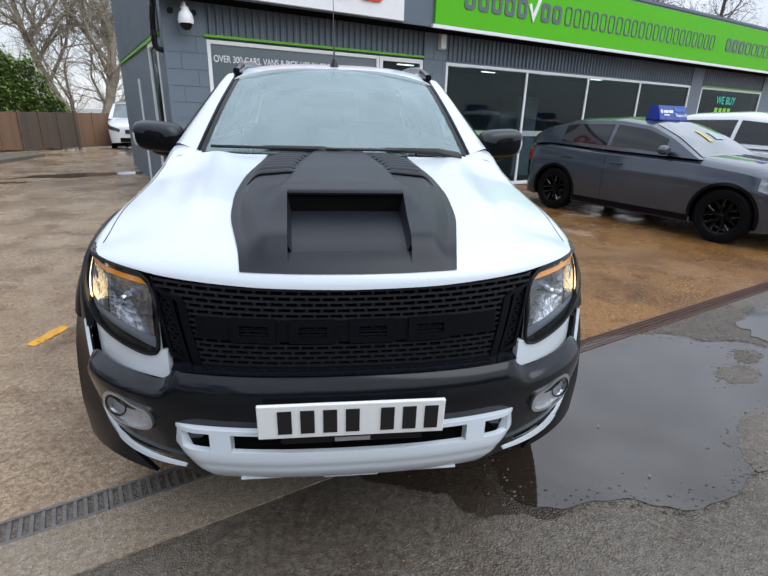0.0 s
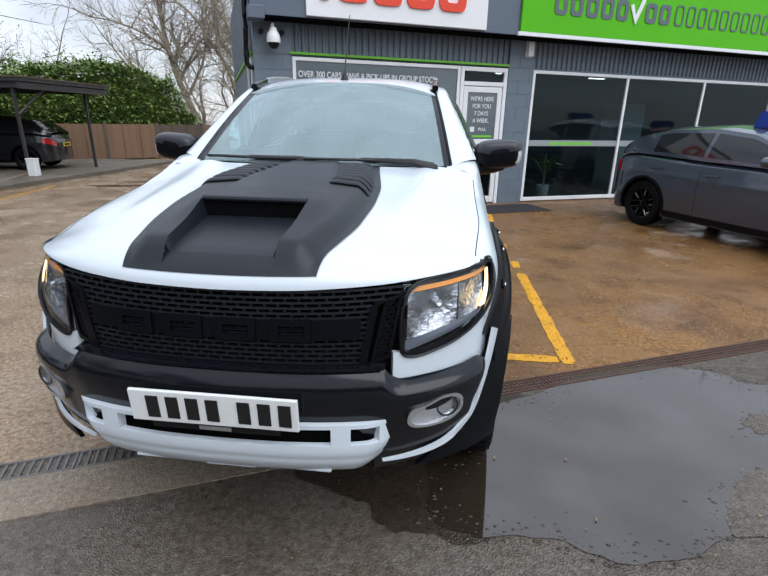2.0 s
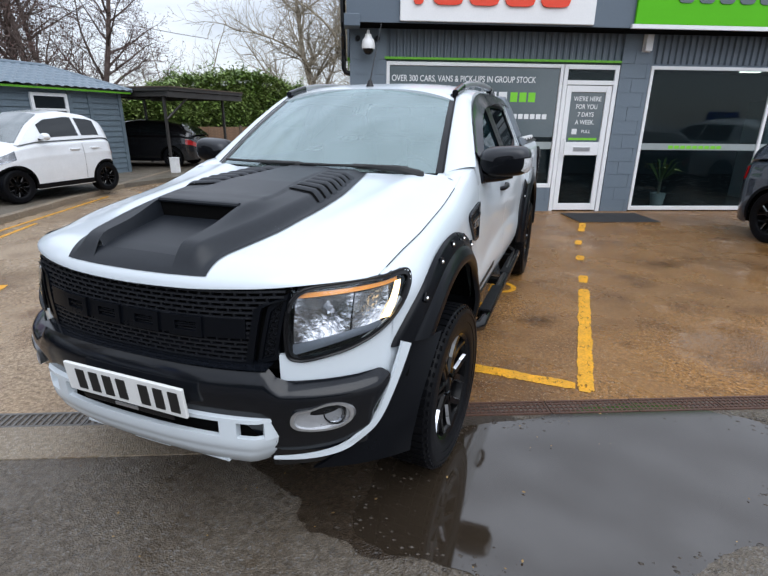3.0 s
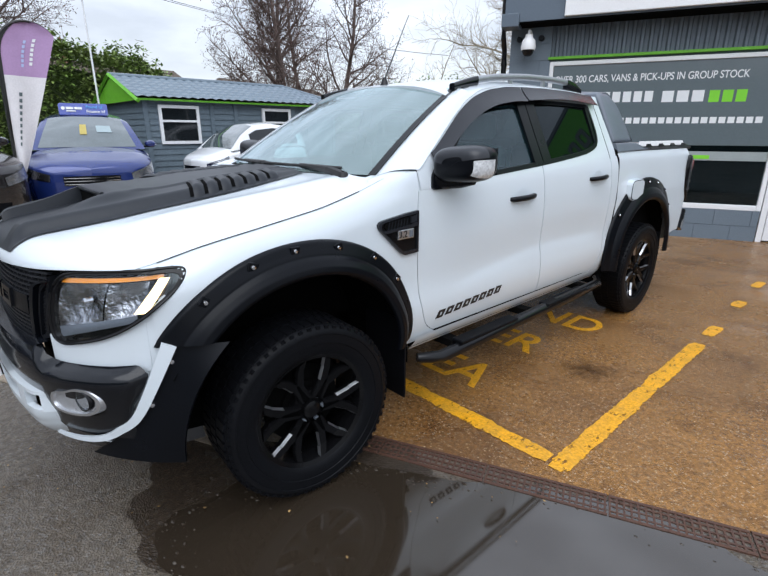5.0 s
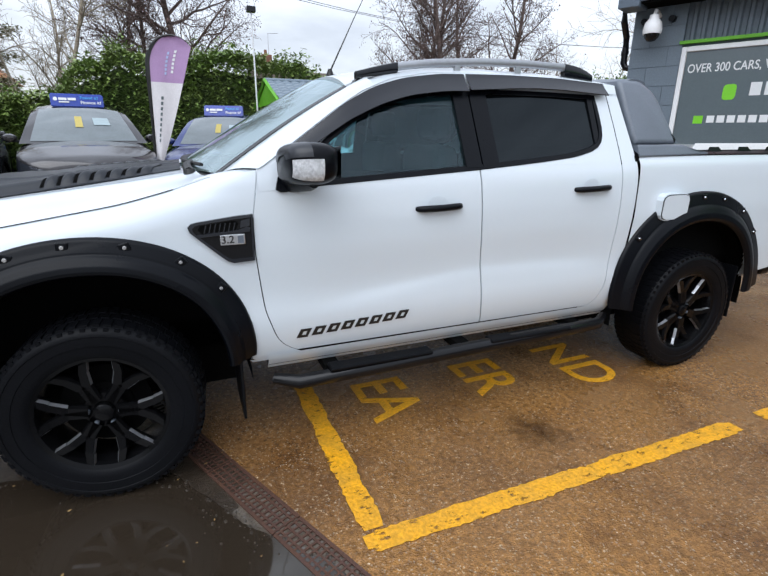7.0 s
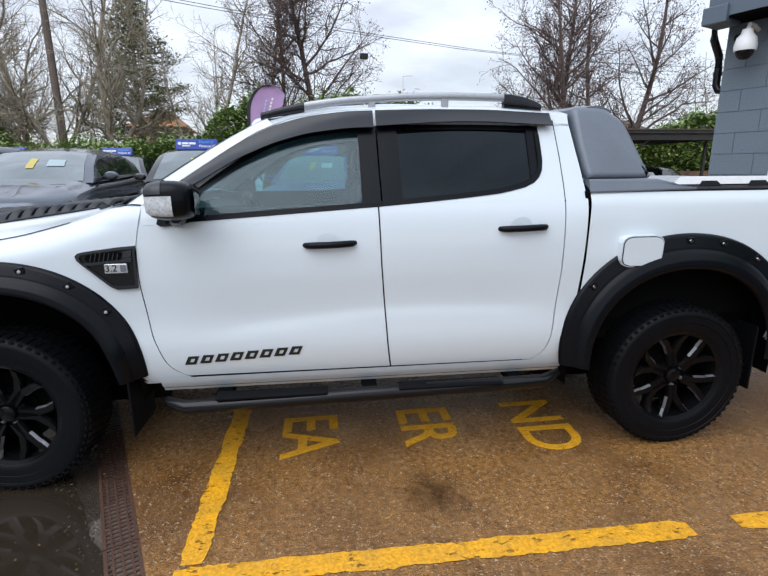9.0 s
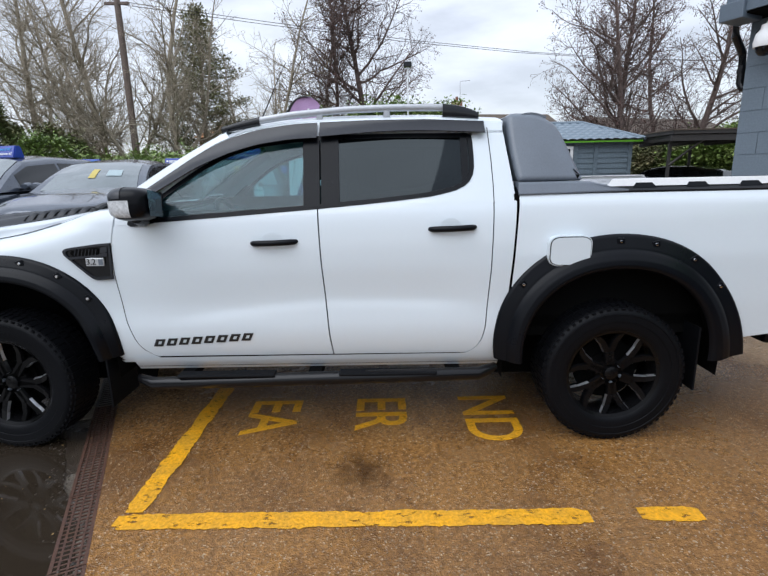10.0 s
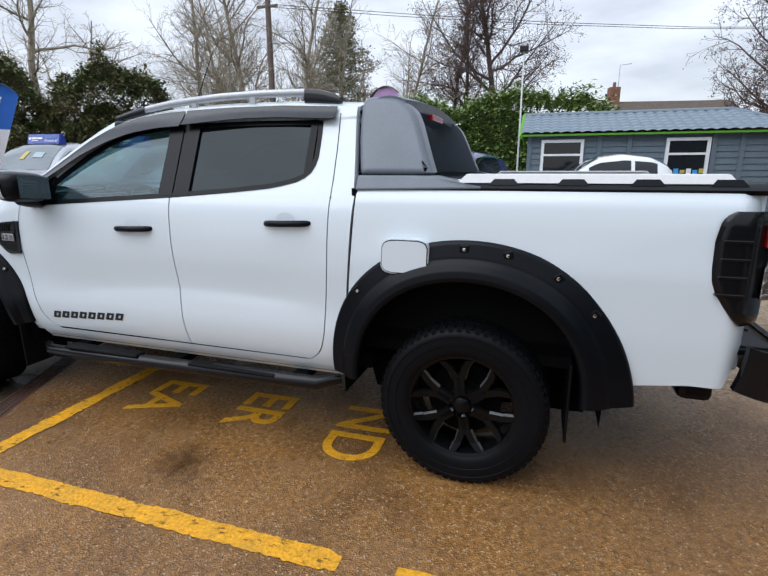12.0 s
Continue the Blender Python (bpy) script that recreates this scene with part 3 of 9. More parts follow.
# ---------------------------------------------------------------- yellow paint
def worn_line(a, b, w, seed, kind="bay_line", z=0.004):
    """A hand-painted stripe with ragged edges."""
    bm = bmesh.new()
    a, b = Vector((*a, z)), Vector((*b, z))
    d = (b - a).normalized()
    s = Vector((-d.y, d.x, 0))
    L = (b - a).length
    n = max(6, int(L / 0.02))
    prev = None
    for i in range(n + 1):
        t = i / n
        e = min(1.0, min(t, 1 - t) * n / 3)
        q = a.lerp(b, t)
        h1 = w / 2 * (0.92 + 0.22 * noise.noise((seed, t * L * 6, 0)) + 0.20 * noise.noise((seed, t * L * 38, 3))) * (0.75 + 0.25 * e)
        h2 = w / 2 * (0.92 + 0.22 * noise.noise((seed, t * L * 6, 9)) + 0.20 * noise.noise((seed, t * L * 38, 13))) * (0.75 + 0.25 * e)
        pair = (bm.verts.new(q + s * h1), bm.verts.new(q - s * h2))
        if prev:
            bm.faces.new((prev[0], prev[1], pair[1], pair[0]))
        prev = pair
    return tagged(part(kind, bm, M_YELLOW), "worn yellow parking bay line painted on the concrete", "road marking", "yellow bay lines", "structure")


worn_line((1.665, 2.90), (1.70, 4.93), 0.105, 1)
worn_line((1.608, 2.955), (0.30, 2.98), 0.11, 3)
worn_line((1.69, 5.14), (1.705, 5.40), 0.10, 4, "bay_line_patch")
worn_line((1.68, 6.05), (1.69, 6.26), 0.10, 5, "bay_line_patch")
worn_line((1.67, 6.85), (1.68, 7.12), 0.09, 6, "bay_line_patch")
worn_line((1.72, 7.75), (1.76, 8.45), 0.10, 7)
worn_line((-1.83, 3.10), (-1.75, 3.40), 0.09, 8, "bay_line_patch")
worn_line((-2.45, 2.86), (-2.62, 3.12), 0.10, 9)
worn_line((-3.15, 2.48), (-3.48, 3.00), 0.09, 10)
worn_line((-3.3, 2.52), (-4.1, 3.22), 0.07, 11)
worn_line((-5.15, 3.62), (-6.0, 5.15), 0.07, 12)
worn_line((-5.45, 3.5), (-7.3, 7.6), 0.07, 13)
worn_line((-7.1, 8.2), (-7.6, 10.3), 0.06, 14)
for words, y in (("EA", 3.37), ("ER", 4.03), ("ND", 4.68)):
    ob = text(words, 0.44, pose(0.52, y, 0.003), M_YELLOW, 0.002, name="painted_letters")
    ob.matrix_basis = ob.matrix_basis @ Matrix.Diagonal((0.86, 1.0, 1.0, 1.0))
    tagged(ob, "worn yellow letters painted on the parking bay", "road marking", "painted bay letters", "structure")

# ---------------------------------------------------------------- raised pavement beside the shed
bm = boxed(-9.5, -30, -0.1, -5.85, 30, 0.09)
bm.transform(YARD)
tagged(part("pavement", bm, M_PAVE), "grey mossy raised pavement", "pavement", kind="structure")
kerb = thing("kerb", YARD, "worn concrete kerb stones along the pavement", "kerb", kind="structure")
bm = boxed(0, 0.004, -0.1, 0.13, 0.91, 0.105, 0.012)
k0 = part("kerb_stone", bm, M_CONC, kerb)
k0.matrix_basis = pose(-5.95, -8, 0)
for i in range(1, 20):
    k = new("kerb_stone", k0.data)
    k.parent = kerb
    k.matrix_basis = pose(-5.95, -8 + i * 0.914, 0.004 * math.sin(i * 2.3), 0, 0.4 * math.sin(i), 0)
bm = boxed(-14.5, -34, -0.1, -8.05, 16.5, 0.10, 0.01)
tagged(part("parking_slab", bm, M_PAVE), "raised stained concrete slab under the parked cars", "pavement", kind="structure")

# ---------------------------------------------------------------- showroom


def wall_piece(name, s0, s1, z0, z1, y0=0.0, y1=0.25, material=None, label="painted grey-blue blockwork showroom wall"):
    bm = boxed(s0, y0, z0, s1, y1, z1)
    bm.transform(YARD)
    return tagged(part(name, bm, material or M_WALL), label, "wall", kind="structure")


front = thing("wall_front", YARD, "grey-blue painted block wall of the showroom front", "wall", kind="structure")


def blocks(parent, s0, s1, z0, z1, y0=0.0, bw=0.44, bh=0.225):
    """Painted blocks with raked joints over a mortar bed."""
    part("mortar_bed", boxed(s0 + 0.002, y0 + 0.006, z0, s1 - 0.002, y0 + 0.24, z1), M_WALL, parent)
    meshes = {}
    r, z = 0, z0
    while z < z1 - 0.02:
        h = min(bh, z1 - z)
        s = s0 - (bw / 2 if r % 2 else 0)
        while s < s1 - 0.01:
            a, b = max(s, s0), min(s + bw, s1)
            if b - a > 0.03:
                key = (round(b - a, 3), round(h, 3))
                if key not in meshes:
                    bm = boxed(0.003, 0, 0.003, key[0] - 0.003, 0.05, key[1] - 0.003)
                    o = part("block", bm, M_WALL, parent)
                    meshes[key] = o.data
                else:
                    o = new("block", meshes[key])
                    o.parent = parent
                o.matrix_basis = pose(a, y0 - 0.001 - 0.002 * random.random(), z)
            s += bw
        z += bh
        r += 1


blocks(front, -0.62, -0.03, -0.02, 2.93)
blocks(front, -0.03, 2.92, -0.02, 0.42)
blocks(front, 3.88, 4.40, -0.02, 2.93)
part("wall_pier", boxed(13.02, 0, -0.02, 13.6, 0.25, 2.93), M_WALL, front)
part("wall_pier", boxed(17.2, 0, -0.02, 26, 0.25, 2.93), M_WALL, front)
part("lintel_wall", boxed(-0.03, 0.05, 2.43, 3.88, 0.25, 2.93), M_WALL, front)
part("lintel_wall", boxed(4.40, 0.05, 2.43, 13.02, 0.25, 2.93), M_WALL, front)
part("lintel_wall", boxed(13.6, 0.05, 2.43, 17.2, 0.25, 2.93), M_WALL, front)


def corrugated(s0, s1, z0, z1, y, parent, pitch=0.11, depth=0.03):
    n = int((s1 - s0) / pitch)
    bm = bmesh.new()
    prev = None
    for i in range(n):
        a = s0 + i * pitch
        for ds, dy in ((0, 0), (0.045, 0), (0.062, -depth), (0.094, -depth)):
            p = (bm.verts.new((a + ds, y + dy, z0)), bm.verts.new((a + ds, y + dy, z1)))
            if prev:
                bm.faces.new((prev[0], p[0], p[1], prev[1]))
            prev = p
    return part("corrugated_cladding", bm, M_CLAD, parent, "grey-blue corrugated metal cladding")


corrugated(-0.03, 3.86, 2.50, 2.93, 0.046, front)
corrugated(4.42, 13.0, 2.47, 2.93, 0.046, front)
corrugated(13.62, 17.2, 2.47, 2.93, 0.046, front)
part("lime_trim", boxed(-0.06, -0.03, 2.46, 3.87, 0.045, 2.495), M_LIME, front, "lime green trim over the window")
part("lime_trim", boxed(13.6, -0.03, 2.43, 17.2, 0.045, 2.46), M_LIME, front, "lime green trim over the window")


def framed(name, s0, s1, z0, z1, mull=(), label="", depth=0.07, bar=0.055):
    t = thing(name, YARD, label, "window", kind="structure")
    bm = bmesh.new()
    box(bm, s0, 0.0, z0, s0 + bar, depth, z1, 0.006)
    box(bm, s1 - bar, 0.0, z0, s1, depth, z1, 0.006)
    box(bm, s0 + bar, 0.002, z0, s1 - bar, depth, z0 + bar * 1.3, 0.006)
    box(bm, s0 + bar, 0.002, z1 - bar, s1 - bar, depth, z1, 0.006)
    part("window_frame", bm, M_UPVC, t)
    edges = [s0 + bar] + [e for x in mull for e in (x - bar / 2, x + bar / 2)] + [s1 - bar]
    for x in mull:
        part("mullion", boxed(x - bar / 2, 0.004, z0 + bar * 1.3, x + bar / 2, depth - 0.002, z1 - bar, 0.005), M_UPVC, t)
    for a, b in zip(edges[::2], edges[1::2]):
        p = part("pane", boxed(a, 0.035, z0 + bar * 1.3, b, 0.041, z1 - bar), M_SHOPG, t)
        p.visible_shadow = False
    return t


win1 = framed("window_1", -0.03, 2.92, 0.42, 2.43, (), "white framed showroom window with grey vinyl lettering film")
part("vinyl_film", boxed(0.03, 0.027, 1.28, 2.86, 0.031, 2.375), M_FILM, win1, "grey vinyl film with white lettering")
part("frosted_band", boxed(0.03, 0.027, 1.08, 2.86, 0.031, 1.20), M_FROST, win1)
up = pose(0, 0, 0, 90, 0, 0)
text("OVER 300 CARS, VANS & PICK-UPS IN GROUP STOCK", 0.133, pose(0.06, 0.025, 2.18) @ up @ Matrix.Diagonal((0.76, 1, 1, 1)), M_TEXT, 0.003, win1)


def bars(parent, s0, s1, z0, z1, n, material, y=0.0245, gap=0.3, name="lettering_bar"):
    """Unreadable or private writing as plain bars of its size."""
    w = (s1 - s0) / n
    for i in range(n):
        bm = boxed(s0 + i * w, y, z0, s0 + (i + 1) * w - w * gap, y + 0.003, z1)
        part(name, bm, material, parent)


bars(win1, 0.73, 1.42, 1.86, 2.00, 5, M_TEXT, gap=0.25)
bars(win1, 1.50, 2.04, 1.85, 1.995, 3, M_TEXT, gap=0.22)
bars(win1, 2.06, 2.52, 1.84, 1.99, 3, M_TEXTG, gap=0.22)
bars(win1, 0.36, 2.74, 1.57, 1.65, 23, M_TEXT, gap=0.25)
part("green_icon", plate_shape(loop_points(((0.47, 1.82), (0.60, 1.82), (0.60, 1.99), (0.47, 1.99)), 20), lambda a, b, d: (a, 0.0245 + d, b), 0.003), M_TEXTG, win1)
part("green_icon", boxed(0.22, 0.0245, 1.56, 0.32, 0.0275, 1.65), M_TEXTG, win1)
part("green_bar", boxed(1.3, 0.0245, 1.10, 2.2, 0.0265, 1.15), M_TEXTG, win1)

door = thing("door_1", YARD, "white framed glazed showroom door with opening hours lettering", "door", kind="structure")
bm = bmesh.new()
for a, b, z0, z1 in ((2.93, 3.0, 0.0, 2.43), (3.80, 3.87, 0.0, 2.43), (3.0, 3.8, 2.36, 2.43), (3.0, 3.8, 2.12, 2.19)):
    box(bm, a, 0.0, z0, b, 0.08, z1, 0.005)
part("door_frame", bm, M_UPVC, door)
part("transom_pane", boxed(3.0, 0.035, 2.19, 3.8, 0.041, 2.36), M_SHOPG, door)
leaf = part("door_leaf", (lambda b: (box(b, 3.01, 0.012, 0.02, 3.10, 0.065, 2.11, 0.006), box(b, 3.70, 0.012, 0.02, 3.79, 0.065, 2.11, 0.006), box(b, 3.10, 0.014, 0.02, 3.70, 0.063, 0.14, 0.006), box(b, 3.10, 0.014, 2.01, 3.70, 0.063, 2.11, 0.006), box(b, 3.10, 0.014, 0.98, 3.70, 0.063, 1.20, 0.006), b)[-1])(bmesh.new()), M_UPVC, door)
part("glazing", boxed(3.10, 0.035, 0.14, 3.70, 0.041, 0.98), M_SHOPG, leaf)
part("glazing", boxed(3.10, 0.035, 1.20, 3.70, 0.041, 2.01), M_FILM, leaf)
part("letter_slot", boxed(3.25, 0.006, 1.05, 3.55, 0.014, 1.12, 0.003), M_SILVER, leaf)
part("door_handle", tube(((3.07, 0.0, 0.92), (3.07, -0.04, 0.96), (3.07, -0.04, 1.22), (3.07, 0.0, 1.26)), 0.012), M_UPVC, leaf)
for i, words in enumerate(("WE'RE HERE", "FOR YOU", "7 DAYS", "A WEEK.")):
    text(words, 0.105, pose(3.40, 0.029, 1.90 - 0.125 * i) @ up @ Matrix.Diagonal((0.84, 1, 1, 1)), M_TEXT, 0.003, leaf, align="CENTER")
text("PULL", 0.075, pose(3.44, 0.029, 1.375) @ up, M_TEXT, 0.003, leaf, align="CENTER")
part("square_icon", boxed(3.19, 0.030, 1.33, 3.28, 0.033, 1.42), M_TEXT, leaf)
part("green_bar", boxed(3.15, 0.030, 1.235, 3.65, 0.033, 1.27), M_TEXTG, leaf)

win2 = framed("window_2", 4.41, 13.02, 0.02, 2.43, (6.62, 8.65, 10.7), "long white framed showroom window wall")
win3 = framed("window_3", 13.6, 17.2, 0.5, 2.43, (), "white framed showroom window further along")
for a, b in ((4.47, 6.59), (6.65, 8.62), (8.68, 10.67), (10.73, 12.96)):
    part("frosted_band", boxed(a, 0.027, 1.08, b, 0.031, 1.19), M_FROST, win2)
    bars(win2, a + 0.5, a + 1.5, 1.10, 1.155, 9, M_TEXTG, y=0.0245, gap=0.2)
# a faint glow is added to these letters to brighten them
text("WE BUY", 0.3, pose(14.6, 0.025, 2.1) @ up, mat("glowing_teal_lettering", (0.02, 0.42, 0.33), 0.4, emit=0.3), 0.003, win3)
bars(win3, 14.6, 15.6, 1.7, 1.9, 4, M_TEXTG)

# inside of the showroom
# near-black walls and ceiling: the dimness indoors is put into their colour
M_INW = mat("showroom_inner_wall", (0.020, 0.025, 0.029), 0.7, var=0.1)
M_INF = mat("showroom_floor_tile", (0.06, 0.06, 0.062), 0.25, var=0.1)
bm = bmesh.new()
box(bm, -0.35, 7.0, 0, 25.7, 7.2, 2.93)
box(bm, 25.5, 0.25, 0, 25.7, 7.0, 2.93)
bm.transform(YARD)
tagged(part("wall_inner", bm, M_INW), "showroom inner walls darkened in colour for the dim interior", "wall", kind="structure")
bm = boxed(-0.35, 0.25, 0.0, 25.5, 7.0, 0.02)
bm.transform(YARD)
tagged(part("floor", bm, M_INF), "grey tiled showroom floor", "floor", kind="structure")
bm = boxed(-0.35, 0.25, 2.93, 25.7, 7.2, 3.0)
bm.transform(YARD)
tagged(part("ceiling", bm, M_INW), "showroom ceiling darkened in colour for the dim interior", "ceiling", kind="structure")
M_TUBE = mat("lit_ceiling_tube", (1.0, 0.93, 0.8), 0.5, emit=7.0)
lamp0 = None
for i, (s, y) in enumerate(((1.2, 4.2), (2.6, 5.6), (5.4, 4.2), (6.9, 5.2), (8.3, 4.4), (10.2, 5.2), (12.0, 4.4), (15.0, 4.6))):
    if lamp0 is None:
        lamp0 = thing("ceiling_light", YARD @ pose(s, y, 2.93), "lit strip light on the showroom ceiling", "lamp", "showroom lights")
        part("housing", boxed(-0.3, -0.06, -0.05, 0.3, 0.06, 0.0, 0.008), M_UPVC, lamp0)
        part("diffuser", boxed(-0.28, -0.045, -0.07, 0.28, 0.045, -0.05, 0.006), M_TUBE, lamp0)
    else:
        copy_thing(lamp0, YARD @ pose(s, y, 2.93))
cab = thing("white_cabinet", YARD @ pose(8.1, 1.6, 0.02), "tall plain white cabinet inside the showroom", "cabinet")
part("body", boxed(-0.35, -0.3, 0, 0.35, 0.3, 1.95, 0.01), M_UPVC, cab)
part("door_panel", boxed(-0.34, -0.325, 0.05, 0.34, -0.3, 1.92, 0.008), M_UPVC, cab)

# overhang, signs and trim
fas = thing("fascia", YARD, "slate grey overhanging showroom fascia", "fascia", kind="structure")
# soffit takes the unlit black, shade under the overhang put into its colour
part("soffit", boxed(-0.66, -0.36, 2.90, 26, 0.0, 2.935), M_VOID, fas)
part("fascia_panel", boxed(-0.66, -0.38, 2.92, 26, -0.355, 4.02), M_FASCIA, fas)
part("fascia_cap", boxed(-0.68, -0.40, 4.02, 26, 0.2, 4.08), M_FASCIA, fas)
part("corner_block", boxed(-0.70, -0.42, 2.86, -0.46, -0.1, 3.03, 0.01), M_FASCIA, fas)
sgn = thing("brand_sign", YARD, "white sign board with raised red shapes", "sign")
part("board", boxed(0.14, -0.43, 2.94, 3.13, -0.38, 3.92, 0.008), M_SIGNW, sgn)
for i in range(5):
    a = 0.33 + i * 0.545
    wdt = 0.16 if i == 0 else 0.47
    if i:
        a -= 0.26
    o = loop_points(((a, 3.16), (a + wdt, 3.16), (a + wdt, 3.70), (a, 3.70)), 32)
    if i == 0:
        bmx = plate_shape(o, lambda p, q, d: (p, -0.46 + d, q), 0.03)
    else:
        inn = loop_points(((a + 0.13, 3.28), (a + wdt - 0.13, 3.28), (a + wdt - 0.13, 3.58), (a + 0.13, 3.58)), 32)
        bmx = ring_shape(o, inn, lambda p, q, d: (p, -0.46 + d, q), 0.03)
    part("raised_shape", bmx, M_SIGNR, sgn)
gs = thing("green_sign", YARD, "long lime green sign board with grey shapes", "sign")
part("board", boxed(3.78, -0.43, 2.97, 25.9, -0.38, 3.97, 0.008), M_GREEN, gs)
part("white_edge", boxed(3.74, -0.435, 2.91, 25.9, -0.38, 2.968), M_UPVC, gs)


def mark(a, w, z0, z1, thick, kind):
    """One letter-sized plain shape: a bar, an arch or a ring."""
    f = lambda p, q, d: (p, -0.442 + d, q)
    if kind == "bar":
        bmx = plate_shape(((a, z0), (a + thick, z0), (a + thick, z1), (a, z1)), f, 0.012)
    else:
        o = loop_points(((a, z0), (a + w, z0), (a + w, z1), (a, z1)), 28)
        inn = loop_points(((a + thick, z0 + thick), (a + w - thick, z0 + thick), (a + w - thick, z1 - thick), (a + thick, z1 - thick)), 28)
        bmx = ring_shape(o, inn, f, 0.012)
    part("letter_shape", bmx, M_SIGNG, gs)


for i in range(8):
    if i != 5:
        mark(4.40 + i * 0.325, 0.255, 3.27, 3.60, 0.075, "ring")
for i in range(21):
    mark(7.05 + i * 0.282, 0.20, 3.27, 3.62, 0.028, "ring")
for i in range(8):
    mark(13.5 + i * 0.36, 0.28, 3.30, 3.62, 0.08 if i < 3 else 0.04, "ring")
part("white_tick", plate_shape(((5.98, 3.52), (6.05, 3.55), (6.12, 3.38), (6.30, 3.80), (6.38, 3.80), (6.14, 3.22)), lambda p, q, d: (p, -0.45 + d, q), 0.012), M_SIGNW, gs)

for s, z, w, h, nm, lab, mt in ((4.20, 2.64, 0.12, 0.25, "alarm_box", "cream alarm sounder box on the wall", M_SIGNW),):
    a = thing(nm, YARD @ pose(s, 0, z), lab, "alarm")
    part("housing", boxed(0, -0.09, 0, w, 0, h, 0.012), mt, a)
    part("back_plate", boxed(-0.01, -0.012, -0.01, w + 0.01, -0.003, h + 0.01), M_SIGNW, a)
cc = thing("security_camera", YARD @ pose(-0.33, -0.22, 2.52), "white domed security camera on a wall bracket", "camera")
part("housing", lathe(((0.0, 0.26), (0.05, 0.26), (0.055, 0.22), (0.09, 0.18), (0.105, 0.10), (0.10, 0.055), (0.0, 0.055)), 20, "z"), M_SIGNW, cc, smooth=True)
part("dome", lathe(((0.0, -0.03), (0.045, -0.02), (0.075, 0.015), (0.085, 0.056)), 20, "z"), M_GLOSSK, cc, smooth=True)
part("bracket", tube(((0, 0, 0.25), (0, 0.03, 0.31), (0, 0.12, 0.31), (0, 0.22, 0.28)), 0.022), M_SIGNW, cc)
for ds in (-0.16, 0.15):
    ir = thing("infrared_lamp", YARD @ pose(-0.33 + ds, -0.02, 2.75), "small round black lamp on the wall", "lamp", "wall infrared lamps")
    part("body", lathe(((0.0, -0.05), (0.035, -0.05), (0.04, -0.03), (0.04, 0.02)), 14, "y"), M_BLACKP, ir)

# side wall of the showroom, running back from its corner
side_w = thing("wall_side", YARD, "grey-blue side wall of the showroom with upper cladding", "wall", kind="structure")
part("lower_wall", boxed(-0.62, 1.55, -0.02, -0.40, 6.7, 2.45), M_WALL, side_w)
part("lower_wall", boxed(-0.62, 0.25, -0.02, -0.40, 0.55, 2.45), M_WALL, side_w)
part("lower_wall", boxed(-0.62, 0.55, -0.02, -0.40, 1.55, 0.35), M_WALL, side_w)
part("lower_wall", boxed(-0.62, 0.25, 2.45, -0.40, 6.7, 3.92), M_WALL, side_w)
part("lime_trim", boxed(-0.66, 0.25, 2.45, -0.62, 6.7, 2.50), M_LIME, side_w)
bm = bmesh.new()
prev = None
for i in range(58):
    for dy, dx in ((0, 0), (0.045, 0), (0.062, -0.03), (0.094, -0.03)):
        y = 0.25 + i * 0.11 + dy
        p = (bm.verts.new((-0.63 + dx, y, 2.52)), bm.verts.new((-0.63 + dx, y, 3.92)))
        if prev:
            bm.faces.new((prev[0], p[0], p[1], prev[1]))
        prev = p
part("corrugated_cladding", bm, M_CLAD, side_w)
bm = bmesh.new()
for y0, y1, z0, z1 in ((0.55, 0.62, 0.35, 2.45), (1.48, 1.55, 0.35, 2.45), (0.62, 1.48, 0.35, 0.42), (0.62, 1.48, 2.38, 2.45)):
    box(bm, -0.635, y0, z0, -0.56, y1, z1, 0.005)
w4 = thing("window_4", YARD, "tall white framed side window", "window", kind="structure")
part("window_frame", bm, M_UPVC, w4)
part("pane", boxed(-0.60, 0.62, 0.42, -0.594, 1.48, 2.38), M_SHOPG, w4)
part("side_door_post", boxed(-0.65, 3.3, 0, -0.62, 3.36, 2.0), M_UPVC, side_w)
part("roof_slab", boxed(-0.62, 0.0, 3.92, 26, 7.2, 3.98), M_VOID, side_w)
part("back_wall", boxed(-0.62, 6.7, 0, 26, 6.95, 3.92), M_WALL, side_w)
dp = thing("drainpipe", YARD @ pose(-0.72, 0.10, 0), "black plastic drainpipe at the building corner", "pipe")
part("pipe", tube(((0.12, 0, 2.24), (0.03, 0, 2.26), (0, 0, 2.32), (0, 0, 2.5), (0.0, -0.02, 2.62), (0.0, -0.18, 2.78), (0, -0.2, 2.95), (0, -0.2, 3.6)), 0.04, 10), M_GLOSSK, dp, smooth=True)
part("clip", lathe(((0.041, 2.42), (0.047, 2.42), (0.047, 2.46), (0.041, 2.46)), 12, "z"), M_GLOSSK, dp)

dm = thing("door_mat", YARD @ pose(3.05, -1.05, 0.001), "black ribbed rubber mat before the showroom door", "mat")
part("mat", boxed(0, 0, 0, 1.35, 0.8, 0.012, 0.004), M_MAT, dm)
for i in range(9):
    part("rib", boxed(0.05, 0.06 + i * 0.078, 0.012, 1.30, 0.09 + i * 0.078, 0.016), M_MAT, dm)
pot = thing("potted_plant", YARD @ pose(5.15, 0.35, 0.02), "spiky green plant in a white pot behind the glass", "plant")
